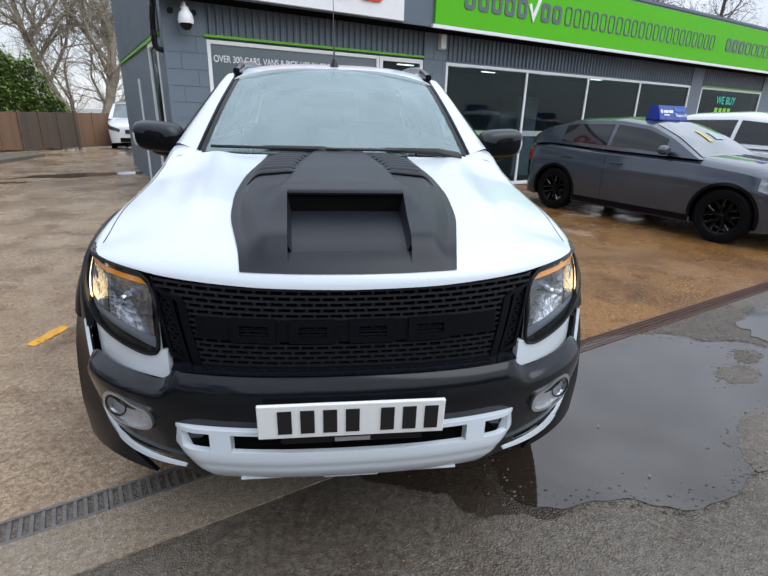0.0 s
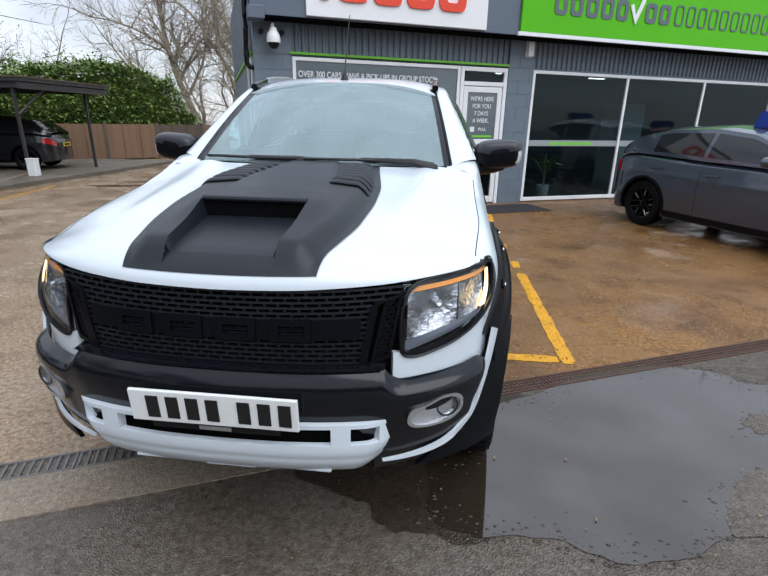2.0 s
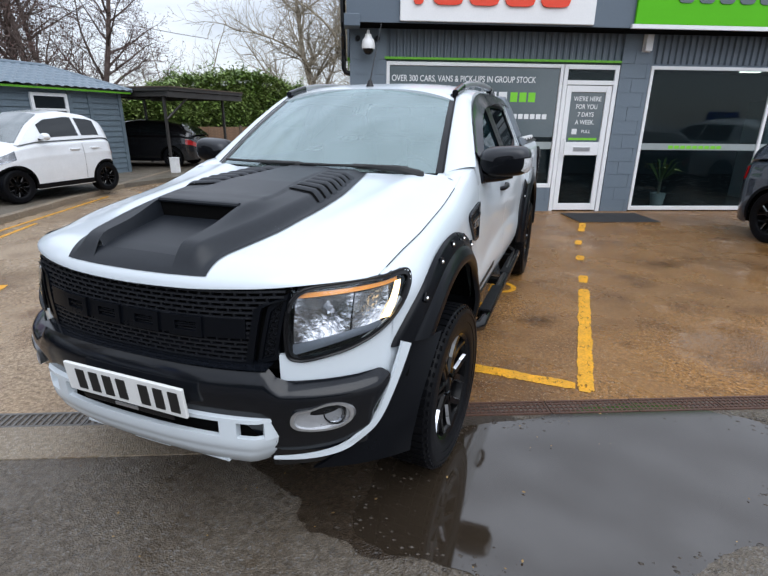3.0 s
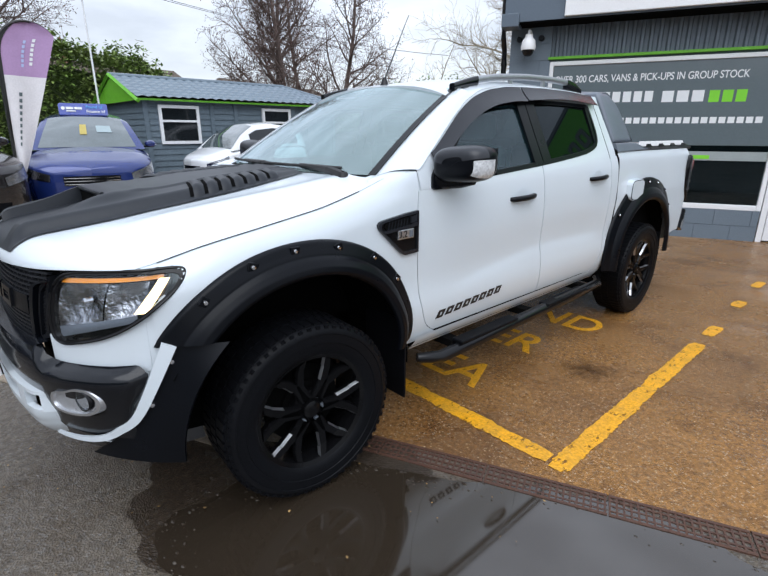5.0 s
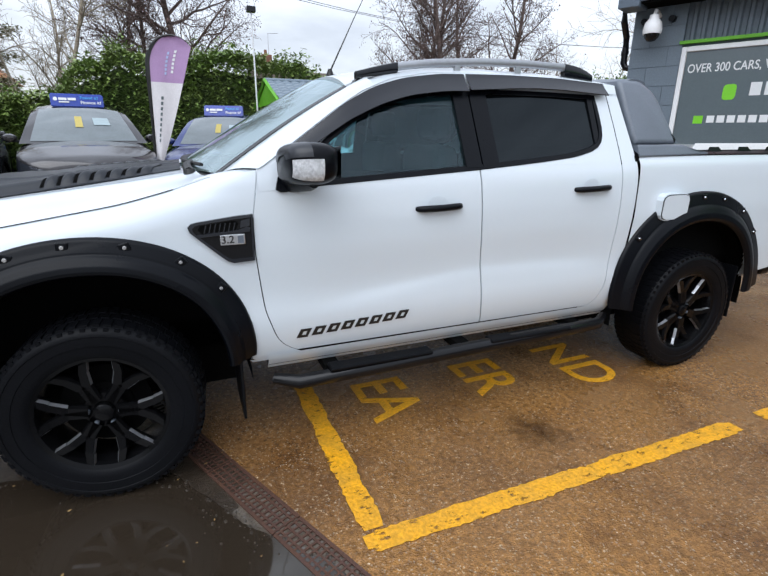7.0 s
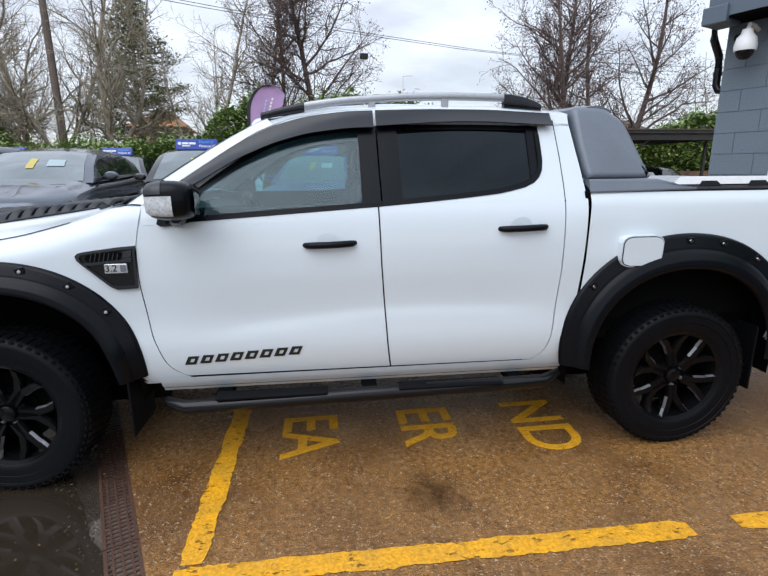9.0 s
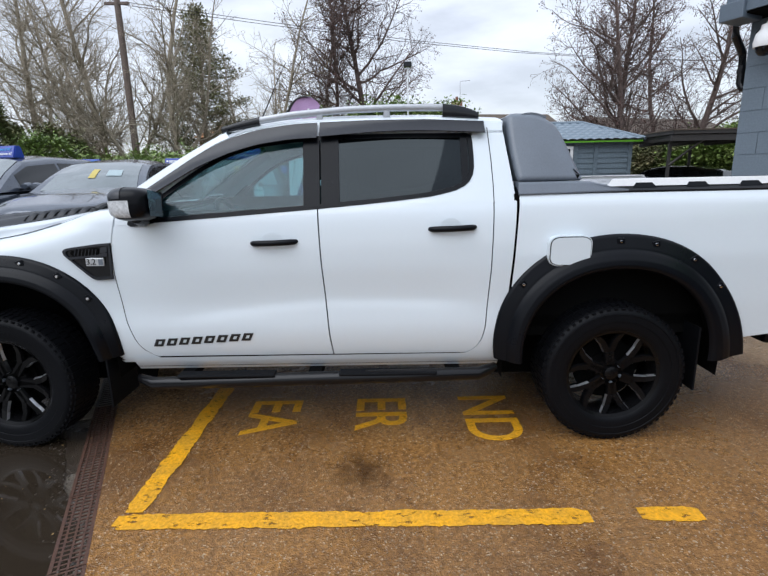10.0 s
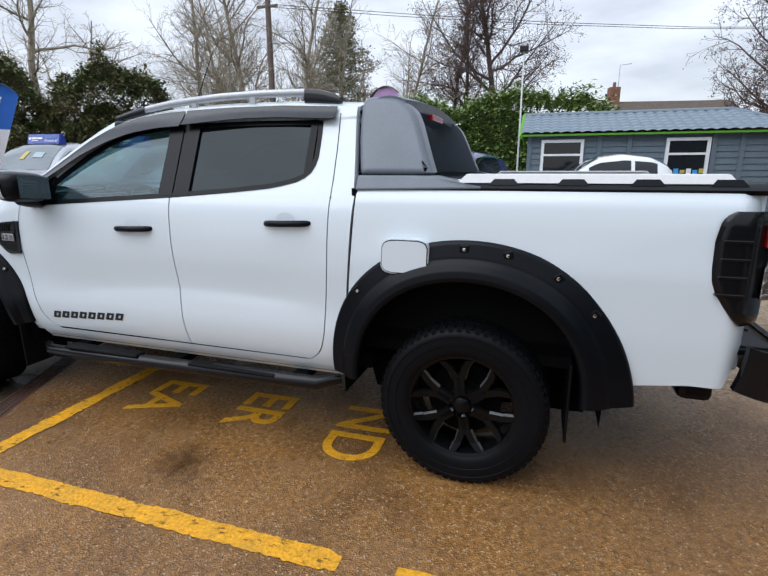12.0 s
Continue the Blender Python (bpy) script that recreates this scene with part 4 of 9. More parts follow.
part("pot", lathe(((0.0, 0.0), (0.10, 0.0), (0.135, 0.26), (0.12, 0.26), (0.115, 0.22), (0.0, 0.22)), 20, "z"), M_SIGNW, pot, smooth=True)
part("stem", tube(((0, 0, 0.2), (0.01, 0, 0.55)), 0.025, 8), M_BARK, pot)
for k in range(22):
    a, e = k * 2.4, 0.5 + 0.5 * random.random()
    r = 0.3 + 0.12 * random.random()
    d = Vector((math.cos(a) * math.cos(e), math.sin(a) * math.cos(e), math.sin(e)))
    tip = Vector((0, 0, 0.5)) + d * r * 1.6 + Vector((0, 0, -0.12))
    mid = Vector((0, 0, 0.55)) + d * r * 0.9
    sd = Vector((-math.sin(a), math.cos(a), 0)) * 0.02
    bm = bmesh.new()
    v = [bm.verts.new(p) for p in (Vector((0, 0, 0.45)), mid + sd, tip, mid - sd)]
    bm.faces.new(v)
    part("leaf", bm, M_LEAF, pot)

# ---------------------------------------------------------------- the white pick-up
# local axes: x across (positive to the yellow bay line), y rearwards from the front bumper, z up
TRUCK = pose(0.09, 1.13, 0, 0, 0, -1.2)
truck = thing("pickup_truck", TRUCK, "white double-cab pick-up truck with black bonnet panel and arches", "pickup truck")
WB0, WB1, WR, WX = 0.95, 4.165, 0.375, 0.815

SIDE = ((0.42, 0.80), (0.48, 0.838), (0.54, 0.856), (0.60, 0.866), (0.66, 0.868), (0.72, 0.862), (0.78, 0.860), (0.86, 0.864), (0.96, 0.869), (1.08, 0.866), (1.18, 0.856), (1.24, 0.844), (1.28, 0.826), (1.70, 0.628), (1.80, 0.58))


def soft(pts, x, h=0.02):
    return (spread(pts, x - h) + 2 * spread(pts, x) + spread(pts, x + h)) / 4


def nose(lx, y0=0.115, W=0.868, L=0.56):
    """How far back the front face lies at a distance from the middle."""
    q = min(1.0, abs(lx) / W)
    return y0 + L * (1 - (1 - q ** 2.5) ** 0.4)


def nose_w(y, y0=0.115, W=0.868, L=0.56):
    if y >= y0 + L:
        return W
    q = max(0.0, (L - (y - y0)) / L)
    return W * (1 - q ** 2.5) ** 0.4


def ease(t):
    t = max(0.0, min(1.0, t))
    return t * t * (3 - 2 * t)


def rake(z):
    """How far the nose leans back towards its top."""
    return 0.045 * max(0.0, min(1.2, (z - 0.84) / 0.19)) ** 2


def hood_half(y):
    """Half width of the bonnet, narrowing to the lamps."""
    return 0.795 - 0.030 * ease((0.80 - y) / 0.40)


def sweep(q, proud=0.0, y_end=0.60):
    """A point along the plan of the front, from the middle (0) round to the wing (1)."""
    k = abs(q)
    if k < 0.75:
        x = k / 0.75 * 0.74
        return math.copysign(x, q), nose(x, 0.115 - proud, 0.868 + proud * 0.4)
    y0 = nose(0.74, 0.115 - proud, 0.868 + proud * 0.4)
    y = y0 + (y_end - y0) * (k - 0.75) / 0.25
    return math.copysign(nose_w(y, 0.115 - proud, 0.868 + proud * 0.4), q), y


def fender_top(y):
    return soft(((0.40, 1.034), (0.50, 1.052), (0.58, 1.074), (0.7, 1.098), (1.10, 1.163), (1.30, 1.215), (1.45, 1.265), (1.62, 1.285)), y, 0.05)


def fender_x(y, z):
    w = soft(SIDE, min(z, 1.2)) * nose_w(y) / 0.868
    w += (soft(SIDE, z) - w) * ease((y - 1.36) / 0.22)
    zt = fender_top(y)
    inner = min(hood_half(y) - 0.005, w - 0.03)
    inner += (w - 0.004 - inner) * ease((y - 1.38) / 0.20)
    if z > zt - 0.12:
        t = min(1.0, (z - (zt - 0.12)) / 0.12)
        w = inner + (w - inner) * math.sqrt(max(0.0, 1 - t * t))
    return w


HOOD_C = ((0.05, 1.066), (0.2, 1.100), (0.3, 1.116), (0.6, 1.164), (1.0, 1.216), (1.4, 1.268), (1.8, 1.29))


def hood_lip(x):
    """Height of the bonnet's front edge."""
    return soft(((0.0, 1.008), (0.25, 1.010), (0.5, 1.020), (0.62, 1.030), (0.74, 1.036), (0.80, 1.038)), abs(x), 0.03)


def hood_front(x):
    """Plan of the bonnet's front edge."""
    return nose(x, 0.115 + 0.040 * (abs(x) / 0.765) ** 2, 0.848)


def hood_drop(y):
    """Fall of the bonnet from its middle to the wing."""
    y = max(y, 0.46)
    return soft(HOOD_C, y, 0.05) - fender_top(y) - 0.003


def hood_skin(x, y):
    return soft(HOOD_C, y, 0.05) - hood_drop(y) * min(1.0, abs(x) / hood_half(y)) ** 3.2


def hood_z(x, y):
    """Crowned skin, rolled over in a quarter round at the front."""
    yf = hood_front(min(abs(x), 0.78)) - 0.010
    k = max(0.0, min(1.0, 1 - (y - yf) / 0.11))
    roll = (hood_skin(x, yf) - hood_lip(x)) * (1 - math.sqrt(max(0.0, 1 - k * k)))
    crease = 0.012 * math.exp(-((abs(x) - 0.50 - 0.1 * (y - 0.6)) / 0.06) ** 2) * ease((y - 0.35) / 0.3)
    return hood_skin(x, y) - roll + crease


def dense(pts, n=10):
    """The same outline with n points on each edge."""
    o = []
    for i, p in enumerate(pts):
        q = pts[(i + 1) % len(pts)]
        for k in range(n):
            t = k / n
            o.append((p[0] + (q[0] - p[0]) * t, p[1] + (q[1] - p[1]) * t))
    return o


def rounded(pts, n=6):
    """A closed outline with n points a side and its corners eased."""
    o = dense(pts, n)
    for _ in range(5):
        o = [((o[i - 1][0] + 2 * o[i][0] + o[(i + 1) % len(o)][0]) / 4, (o[i - 1][1] + 2 * o[i][1] + o[(i + 1) % len(o)][1]) / 4) for i in range(len(o))]
    return o


def both(fn):
    for sgn_ in (1, -1):
        fn(sgn_)


def arch_open(y, z, r=0.50):
    return min((y - WB0) ** 2 + (z - 0.40) ** 2, (y - WB1) ** 2 + (z - 0.40) ** 2) > r * r


# bonnet
def f(u, v):
    a = u * 2 - 1
    yf, yb = hood_front(a * 0.766) - 0.010, 1.33 + 0.10 * a * a
    y = yf + (yb - yf) * (v ** 1.6)
    x = a * hood_half(y)
    return x, y, hood_z(x, y)


hood = part("bonnet", sheet(f, 80, 60, 0.012), M_WHITE, truck, smooth=True)


for sx in (-1, 1):
    part("bonnet_seam", tube([(sx * (hood_half(0.47 + 0.82 * k / 20) + 0.002), 0.47 + 0.82 * k / 20, hood_z(hood_half(0.47 + 0.82 * k / 20), 0.47 + 0.82 * k / 20) - 0.001) for k in range(21)], 0.0016, 5), M_VOID, hood)


# matt black bonnet panel with an intake scoop and two rows of louvres
def panel_half(y):
    return soft(((0.11, 0.292), (0.25, 0.322), (0.45, 0.368), (0.70, 0.392), (0.95, 0.388), (1.30, 0.335)), y, 0.06)


def panel_z(x, y):
    """Flat flange, then a raised plateau with rounded shoulders, swelling over the intake."""
    e = max(0.0, min(1.0, (panel_half(y) - abs(x) - 0.022) / 0.060))
    e = (e * e * (3 - 2 * e)) ** 0.75
    run = max(0.0, min(1.0, (y - 0.142) / 0.06))
    tail = 0.35 + 0.65 * min(1.0, max(0, (1.30 - y) / 0.4))
    lip = 0.030 * math.exp(-(max(0.0, abs(x) - 0.20) / 0.05) ** 2) * math.exp(-((y - 0.50) / 0.13) ** 2)
    mid = 0.007 * min(1.0, max(0.0, (0.235 - 0.13 * (y - 0.5) - abs(x)) / 0.012)) * min(1.0, max(0.0, (y - 0.56) / 0.05)) * (1 if y > 0.5 else 0)
    return hood_z(x, y) + 0.005 + 0.038 * e * math.sin(math.pi / 2 * run) * tail + lip * run + mid


def scoop_half(y):
    return 0.170 + 0.06 * (y - 0.155)


bm = bmesh.new()
for sx in (-1, 1):
    def f(u, v, sx=sx):
        y = 0.119 + 0.356 * v
        x = scoop_half(y) + (panel_half(y) - scoop_half(y)) * u
        y += (hood_front(x) + 0.003 - 0.119) * (1 - v) ** 2
        return sx * x, y, panel_z(x, y)
    sheet(f, 30, 28, bm=bm)


def f(u, v):
    y = 0.475 + (1.325 - 0.475) * v
    x = (u * 2 - 1) * panel_half(y)
    return x, y, panel_z(x, y)


sheet(f, 88, 56, bm=bm)
bpanel = part("bonnet_panel", bm, M_MATT, truck, "matt black bonnet panel", smooth=True)


part("panel_lip", sheet(lambda u, v: (lambda x, y: (x, y, hood_z(x, y) + 0.0045 + 0.004 * v))((u * 2 - 1) * 0.185, hood_front((u * 2 - 1) * 0.185) + 0.003 + (0.175 - 0.003 - hood_front((u * 2 - 1) * 0.185)) * v), 16, 6), M_MATT, bpanel, smooth=True)


def f(u, v):
    y = 0.174 + 0.323 * v
    x = (u * 2 - 1) * (scoop_half(y) + 0.004)
    return x, y, hood_z(x, y) + 0.007


part("scoop_floor", sheet(f, 16, 12), M_MATT, bpanel, smooth=True)


part("scoop_mouth", sheet(lambda u, v: ((u * 2 - 1) * 0.20, 0.478, hood_z(0, 0.478) + 0.005 + (panel_z(0.1, 0.478) - hood_z(0.1, 0.478) - 0.008) * v), 6, 2), M_VOID, bpanel)
part("scoop_lip", tube([(x * 0.187 / 8, 0.478 - 0.004 * (1 - (x / 8) ** 2), panel_z(abs(x) * 0.187 / 8, 0.49) - 0.006) for x in range(-8, 9)], 0.010, 8), M_MATT, bpanel, smooth=True)
for sx in (-1, 1):
    def f(u, v, sx=sx):
        y = 0.174 + 0.303 * v
        x = scoop_half(y) - 0.012 * (1 - u)
        return sx * x, y, hood_z(x, y) + 0.006 + (panel_z(scoop_half(y), y) - hood_z(x, y) - 0.006) * u
    part("scoop_side", sheet(f, 6, 16), M_MATT, bpanel, smooth=True)
    for k in range(7):
        y = 0.775 + 0.063 * k
        w0 = panel_half(y + 0.03) - 0.026

        def f(u, v, y=y, w0=w0, sx=sx):
            x = w0 - 0.185 * u
            yy = y + 0.044 * v + 0.05 * u
            end = min(1.0, 9 * u, 9 * (1 - u)) ** 0.5
            return sx * x, yy, panel_z(x, yy) - 0.002 + 0.015 * end * math.sin(math.pi * min(1, 0.12 + 0.80 * v)) ** 0.7
        part("louvre", sheet(f, 14, 8), M_MATT, bpanel, smooth=True)

        def f(u, v, y=y, w0=w0, sx=sx):
            x = w0 - 0.008 - 0.165 * u
            yy = y - 0.014 + 0.016 * v + 0.05 * u
            return sx * x, yy, panel_z(x, yy) + 0.0025
        part("louvre_slot", sheet(f, 12, 1), M_VOID, bpanel)


# edges of the doors
E0 = ((0.46, 1.80), (0.50, 1.70), (0.56, 1.645), (0.70, 1.60), (0.95, 1.575), (1.10, 1.575), (1.285, 1.61))


# outline of the headlamp, along the plan of the front and in height
LAMP = ((0.548, 0.816), (0.560, 0.793), (0.60, 0.784), (0.74, 0.820), (0.82, 0.880), (0.918, 0.984), (0.940, 1.022), (0.925, 1.038), (0.75, 1.034), (0.546, 1.018))
LAMP_IN = ((0.556, 0.822), (0.566, 0.803), (0.601, 0.794), (0.739, 0.829), (0.817, 0.888), (0.905, 0.983), (0.922, 1.010), (0.908, 1.023), (0.75, 1.024), (0.555, 1.008))
LAMP_MID = [((a + c) / 2, (b + d) / 2) for (a, b), (c, d) in zip(LAMP, LAMP_IN)]


def inside(q, z, poly):
    r = False
    for (a, b), (c, d) in zip(poly, poly[1:] + poly[:1]):
        if (b > z) != (d > z) and q < a + (c - a) * (z - b) / (d - b):
            r = not r
    return r


def along(y):
    """Place along the plan of the front for a point of the wing."""
    y0 = nose(0.74)
    return 0.75 + 0.25 * (y - y0) / (0.60 - y0)


def wrapped(q, z, proud, sx):
    """A point on the lamp's skin, rolled in at the top like the wing."""
    x, y = sweep(q, proud - rake(z))
    if q > 0.72:
        zt = fender_top(max(0.42, y))
        t = min(1.0, max(0.0, (z - (zt - 0.12)) / 0.12))
        x -= (x - 0.79) * (1 - math.sqrt(1 - t * t)) * min(1.0, (q - 0.72) / 0.1) if x > 0.79 else 0.0
    return sx * x, y, z


# front wings
def f_side(sx):
    def f(u, v):
        zg = 0.45 + (fender_top(0.42 + 1.155 * u) - 0.45) * (v ** 0.9)
        y = 0.42 + (soft(E0, zg, 0.03) - 0.0045 - 0.42) * u
        z = 0.45 + (fender_top(y) - 0.45) * (v ** 0.9)
        return sx * fender_x(y, z), y, z

    def keep(u, v):
        _, y, z = f(u, v)
        return arch_open(y, z, 0.585) and not (y < 0.62 and z < 0.72) and not (y < 0.62 and inside(along(y), z, LAMP))
    part("front_wing", sheet(f, 120, 80, keep=keep), M_WHITE, truck, smooth=True)

    # strip from the bonnet edge to the pillar
    def f2(u, v):
        y = 1.20 + (1.67 - 1.20) * u
        x0 = fender_x(y, fender_top(y)) + 0.002
        k = min(1.0, max(0.0, (y - 1.22) / 0.14))
        k = k * k * (3 - 2 * k)
        x = x0 + ((0.67 - x0) * k - 0.05 * (1 - k)) * v
        return sx * x, y, fender_top(y) - 0.003 - 0.03 * v * (1 - k)
    part("wing_ledge", sheet(f2, 30, 4), M_WHITE, truck, smooth=True)


both(f_side)


# white nose panel round the lamps, wrapping to the wings
for sx in (-1, 1):
    def f(u, v, sx=sx):
        z = 0.42 + (1.014 - 0.11 * max(0.0, (u - 0.45) / 0.55) - 0.42) * v
        x, y = sweep(sx * (0.545 + 0.455 * u), -0.008 - rake(z), 0.56)
        return x, y, z
    part("nose_panel", sheet(f, 90, 90, keep=lambda u, v: arch_open(f(u, v)[1], f(u, v)[2], 0.57) and not inside(0.545 + 0.455 * u, f(u, v)[2], LAMP_MID)), M_WHITE, truck, smooth=True)
def lattice_at(a, b, d=0.0):
    """A point of the grille: its top follows the bonnet's edge, and it leans back with the nose."""
    top = 1.021 - 0.017 * (1 - min(1.0, abs(a) / 0.52) ** 2)
    return a, nose(a) + 0.55 * rake(b) + d, 0.765 + (b - 0.765) * (top - 0.765) / 0.254


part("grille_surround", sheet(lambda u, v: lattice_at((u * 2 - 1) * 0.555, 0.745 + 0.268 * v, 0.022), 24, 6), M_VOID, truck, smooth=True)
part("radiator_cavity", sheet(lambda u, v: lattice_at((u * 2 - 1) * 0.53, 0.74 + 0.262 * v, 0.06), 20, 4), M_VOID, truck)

# grille of staggered bars, with four plain raised blocks


def grille_half(z):
    """Half width of the middle lattice; its top courses run out to the lamps."""
    t = (z - 0.78) / 0.23
    return 0.425 + 0.040 * t + (0.075 * ease((z - 0.965) / 0.030))


grille = part("grille", sheet(lambda u, v: lattice_at((u * 2 - 1) * 0.45, 0.760 + 0.018 * v, -0.016), 24, 1, 0.03), M_BLACKP, truck, "black lattice grille")
for sx in (-1, 1):
    part("grille_upright", sheet(lambda u, v, sx=sx: lattice_at(sx * (grille_half(0.765 + 0.225 * v) + 0.022 * u - 0.004), 0.765 + 0.225 * v, -0.014), 2, 16, 0.03 * sx), M_BLACKP, grille)
rows = 15
for r in range(rows):
    z = 0.782 + (1.012 - 0.782) * r / (rows - 1)
    hw = grille_half(z)
    part("grille_bar", sheet(lambda u, v, z=z, hw=hw: lattice_at((u * 2 - 1) * hw, z - 0.0034 + 0.0068 * v, -0.008), 26, 1, 0.016), M_GRILLE, grille)
bm = bmesh.new()
for r in range(rows - 1):
    z = 0.782 + 0.230 * (r + 0.5) / (rows - 1)
    for i in range(-14, 15):
        x = (i + (0.5 if r % 2 else 0)) * 0.0405
        if abs(x) < grille_half(z):
            px, py, pz = lattice_at(x, z, -0.005)
            box(bm, px - 0.0042, py, pz - 0.0062, px + 0.0042, py + 0.012, pz + 0.0062)
tagged(part("lattice", bm, M_GRILLE, grille), kind="stuff")
for a0, a1 in ((-0.425, -0.325), (-0.215, -0.165), (-0.055, 0.0), (0.11, 0.165), (0.275, 0.425)):
    part("name_band", sheet(lambda u, v, a0=a0, a1=a1: lattice_at(a0 + (a1 - a0) * u, 0.862 + 0.066 * v, -0.013), 6, 1, 0.012), M_BLACKP, grille)
for x0 in (-0.325, -0.165, 0.0, 0.165):
    o = dense([(x0 - 0.005, 0.860), (x0 + 0.118, 0.860), (x0 + 0.118, 0.930), (x0 - 0.005, 0.930)], 4)
    inn = dense([(x0 + 0.020, 0.880), (x0 + 0.098, 0.880), (x0 + 0.098, 0.911), (x0 + 0.020, 0.911)], 4)
    part("raised_block", ring_shape(o, inn, lambda a, b, d: lattice_at(a, b, -0.020 + d), 0.014), M_BLACKP, grille)
    part("block_tie", sheet(lambda u, v, x0=x0: lattice_at(x0 + 0.02 + 0.078 * u, 0.892 + 0.007 * v, -0.016), 3, 1, 0.008), M_BLACKP, grille)
for sx in (-1, 1):
    o = dense([(sx * 0.452, 0.772), (sx * 0.512, 0.790), (sx * 0.548, 1.006), (sx * 0.520, 0.985), (sx * 0.490, 0.965)], 8)
    i_ = dense([(sx * 0.466, 0.790), (sx * 0.504, 0.802), (sx * 0.534, 0.982), (sx * 0.518, 0.968), (sx * 0.498, 0.950)], 8)
    side_g = part("side_grille", ring_shape(o, i_, lambda a, b, d: lattice_at(a, b, -0.004 + d), 0.03), M_BLACKP, grille)
    bm = bmesh.new()
    for r in range(14):
        z = 0.796 + 0.0135 * r
        for c in range(5):
            x = 0.464 + 0.0105 * c + 0.00525 * (r % 2) + 0.0026 * r
            if x < 0.502 + 0.16 * (z - 0.79):
                px, py, pz = lattice_at(sx * x, z, 0.006)
                for k in range(3):
                    box(bm, -0.0011, 0, 0.001, 0.0011, 0.010, 0.0082, m=Matrix.Translation((px, py, pz)) @ Matrix.Rotation(2 * math.pi * k / 3 + (math.pi if (r + c) % 2 else 0), 4, "Y"))
    tagged(part("honeycomb", bm, M_GRILLE, side_g), kind="stuff")

# headlamps
for sx in (-1, 1):
    def hl(q, z, d, sx=sx):
        return wrapped(q, z, 0.006 + 0.012 * ease((q - 0.74) / 0.12) - d, sx)
    o, i1 = rounded(LAMP, 6), rounded(LAMP_IN, 6)
    lamp = part("headlight", ring_shape(o, i1, hl, 0.03), M_GLOSSK, truck, "headlight with lit amber running lamp")

    part("lamp_seal", tube([hl(q, z, -0.001) for q, z in o + o[:1]], 0.005, 6, cap=False), M_GLOSSK, lamp, smooth=True)

    def area(q0, q1, z00, z01, z10, z11, dep, bulge=0.0, sx=sx):
        """A curved patch behind the lens; z at the inner and outer ends."""
        def fn(u, v):
            q = q0 + (q1 - q0) * u
            z = (z00 + (z10 - z00) * u) * (1 - v) + (z01 + (z11 - z01) * u) * v
            return wrapped(q, z, -dep - bulge * math.sin(math.pi * u) * math.sin(math.pi * v), sx)
        return fn
    part("lamp_back", sheet(area(0.55, 0.925, 0.785, 1.016, 0.985, 1.03, 0.040), 24, 8), M_GLOSSK, lamp)
    part("reflector", sheet(area(0.566, 0.720, 0.842, 0.982, 0.868, 0.992, 0.008, 0.026), 16, 14), M_REFLECT, lamp, "faceted chrome reflector", smooth=False)
    part("reflector", sheet(area(0.724, 0.822, 0.860, 0.990, 0.905, 0.999, 0.008, 0.02), 10, 10), M_REFLECT, lamp, smooth=False)
    bx_, by_ = sweep(0.66, -0.024)
    part("bulb", lathe(((0.0, -0.012), (0.010, -0.006), (0.012, 0.02)), 10, "y", m=Matrix.Translation((sx * bx_, by_, 0.935))), M_CHROME, lamp)
    part("bezel_step", sheet(area(0.562, 0.80, 0.800, 0.838, 0.872, 0.894, 0.008, -0.004), 14, 4), M_BAR, lamp, smooth=True)

    def drl(u, v, sx=sx):
        q = 0.798 + 0.030 * u + 0.056 * v
        return wrapped(q, 0.900 + 0.106 * v, 0.0005, sx)
    part("running_lamp", sheet(drl, 4, 8), M_DRL, lamp, "lit warm running lamp", smooth=True)
    part("indicator_strip", sheet(area(0.566, 0.865, 0.985, 1.000, 1.006, 1.018, 0.003), 18, 2), M_AMBER, lamp, "amber indicator strip")
    pl = part("lens", sheet(lambda u, v, sx=sx: wrapped(0.55 + 0.37 * u, 0.785 + 0.245 * v, 0.0015, sx), 40, 26, keep=lambda u, v: inside(0.55 + 0.37 * u, 0.785 + 0.245 * v, LAMP_MID)), M_LENS, lamp, smooth=True)
    pl.visible_shadow = False


# dark bumper wrapping the front
def bump_nose(x, proud):
    return nose(x, 0.115 - proud, 0.868 + proud * 0.4, 0.56)


BUMP = ((0.46, 0.015), (0.55, 0.038), (0.64, 0.056), (0.685, 0.062), (0.715, 0.058), (0.745, 0.044), (0.775, 0.022), (0.795, 0.0))


def corner_y(z):
    """Front edge of the black arch extension."""
    return 0.48 - 0.44 * (0.84 - z) - 0.3 * max(0.0, 0.55 - z)


def f(u, v):
    q = u * 2 - 1
    x0 = sweep(q)[0]
    hi = 0.772 - 0.054 * min(1, max(0, abs(x0) - 0.500) / 0.03) + 0.012 * max(0, abs(x0) - 0.55) / 0.3
    lo = 0.575 - 0.115 * min(1, max(0, abs(x0) - 0.42) / 0.08)
    k = max(0.0, abs(q) - 0.9) / 0.1
    z = lo + (hi - 0.03 * k * k - lo) * v
    x, y = sweep(q, soft(BUMP, z + (0.790 - hi) * min(1.0, max(0.0, (z - 0.56) / (hi - 0.56))) ** 5 * min(1, max(0, abs(x0) - 0.500) / 0.03), 0.02) * (1 - 0.4 * k), max(0.33, corner_y(z) - 0.04))
    return x, y, z


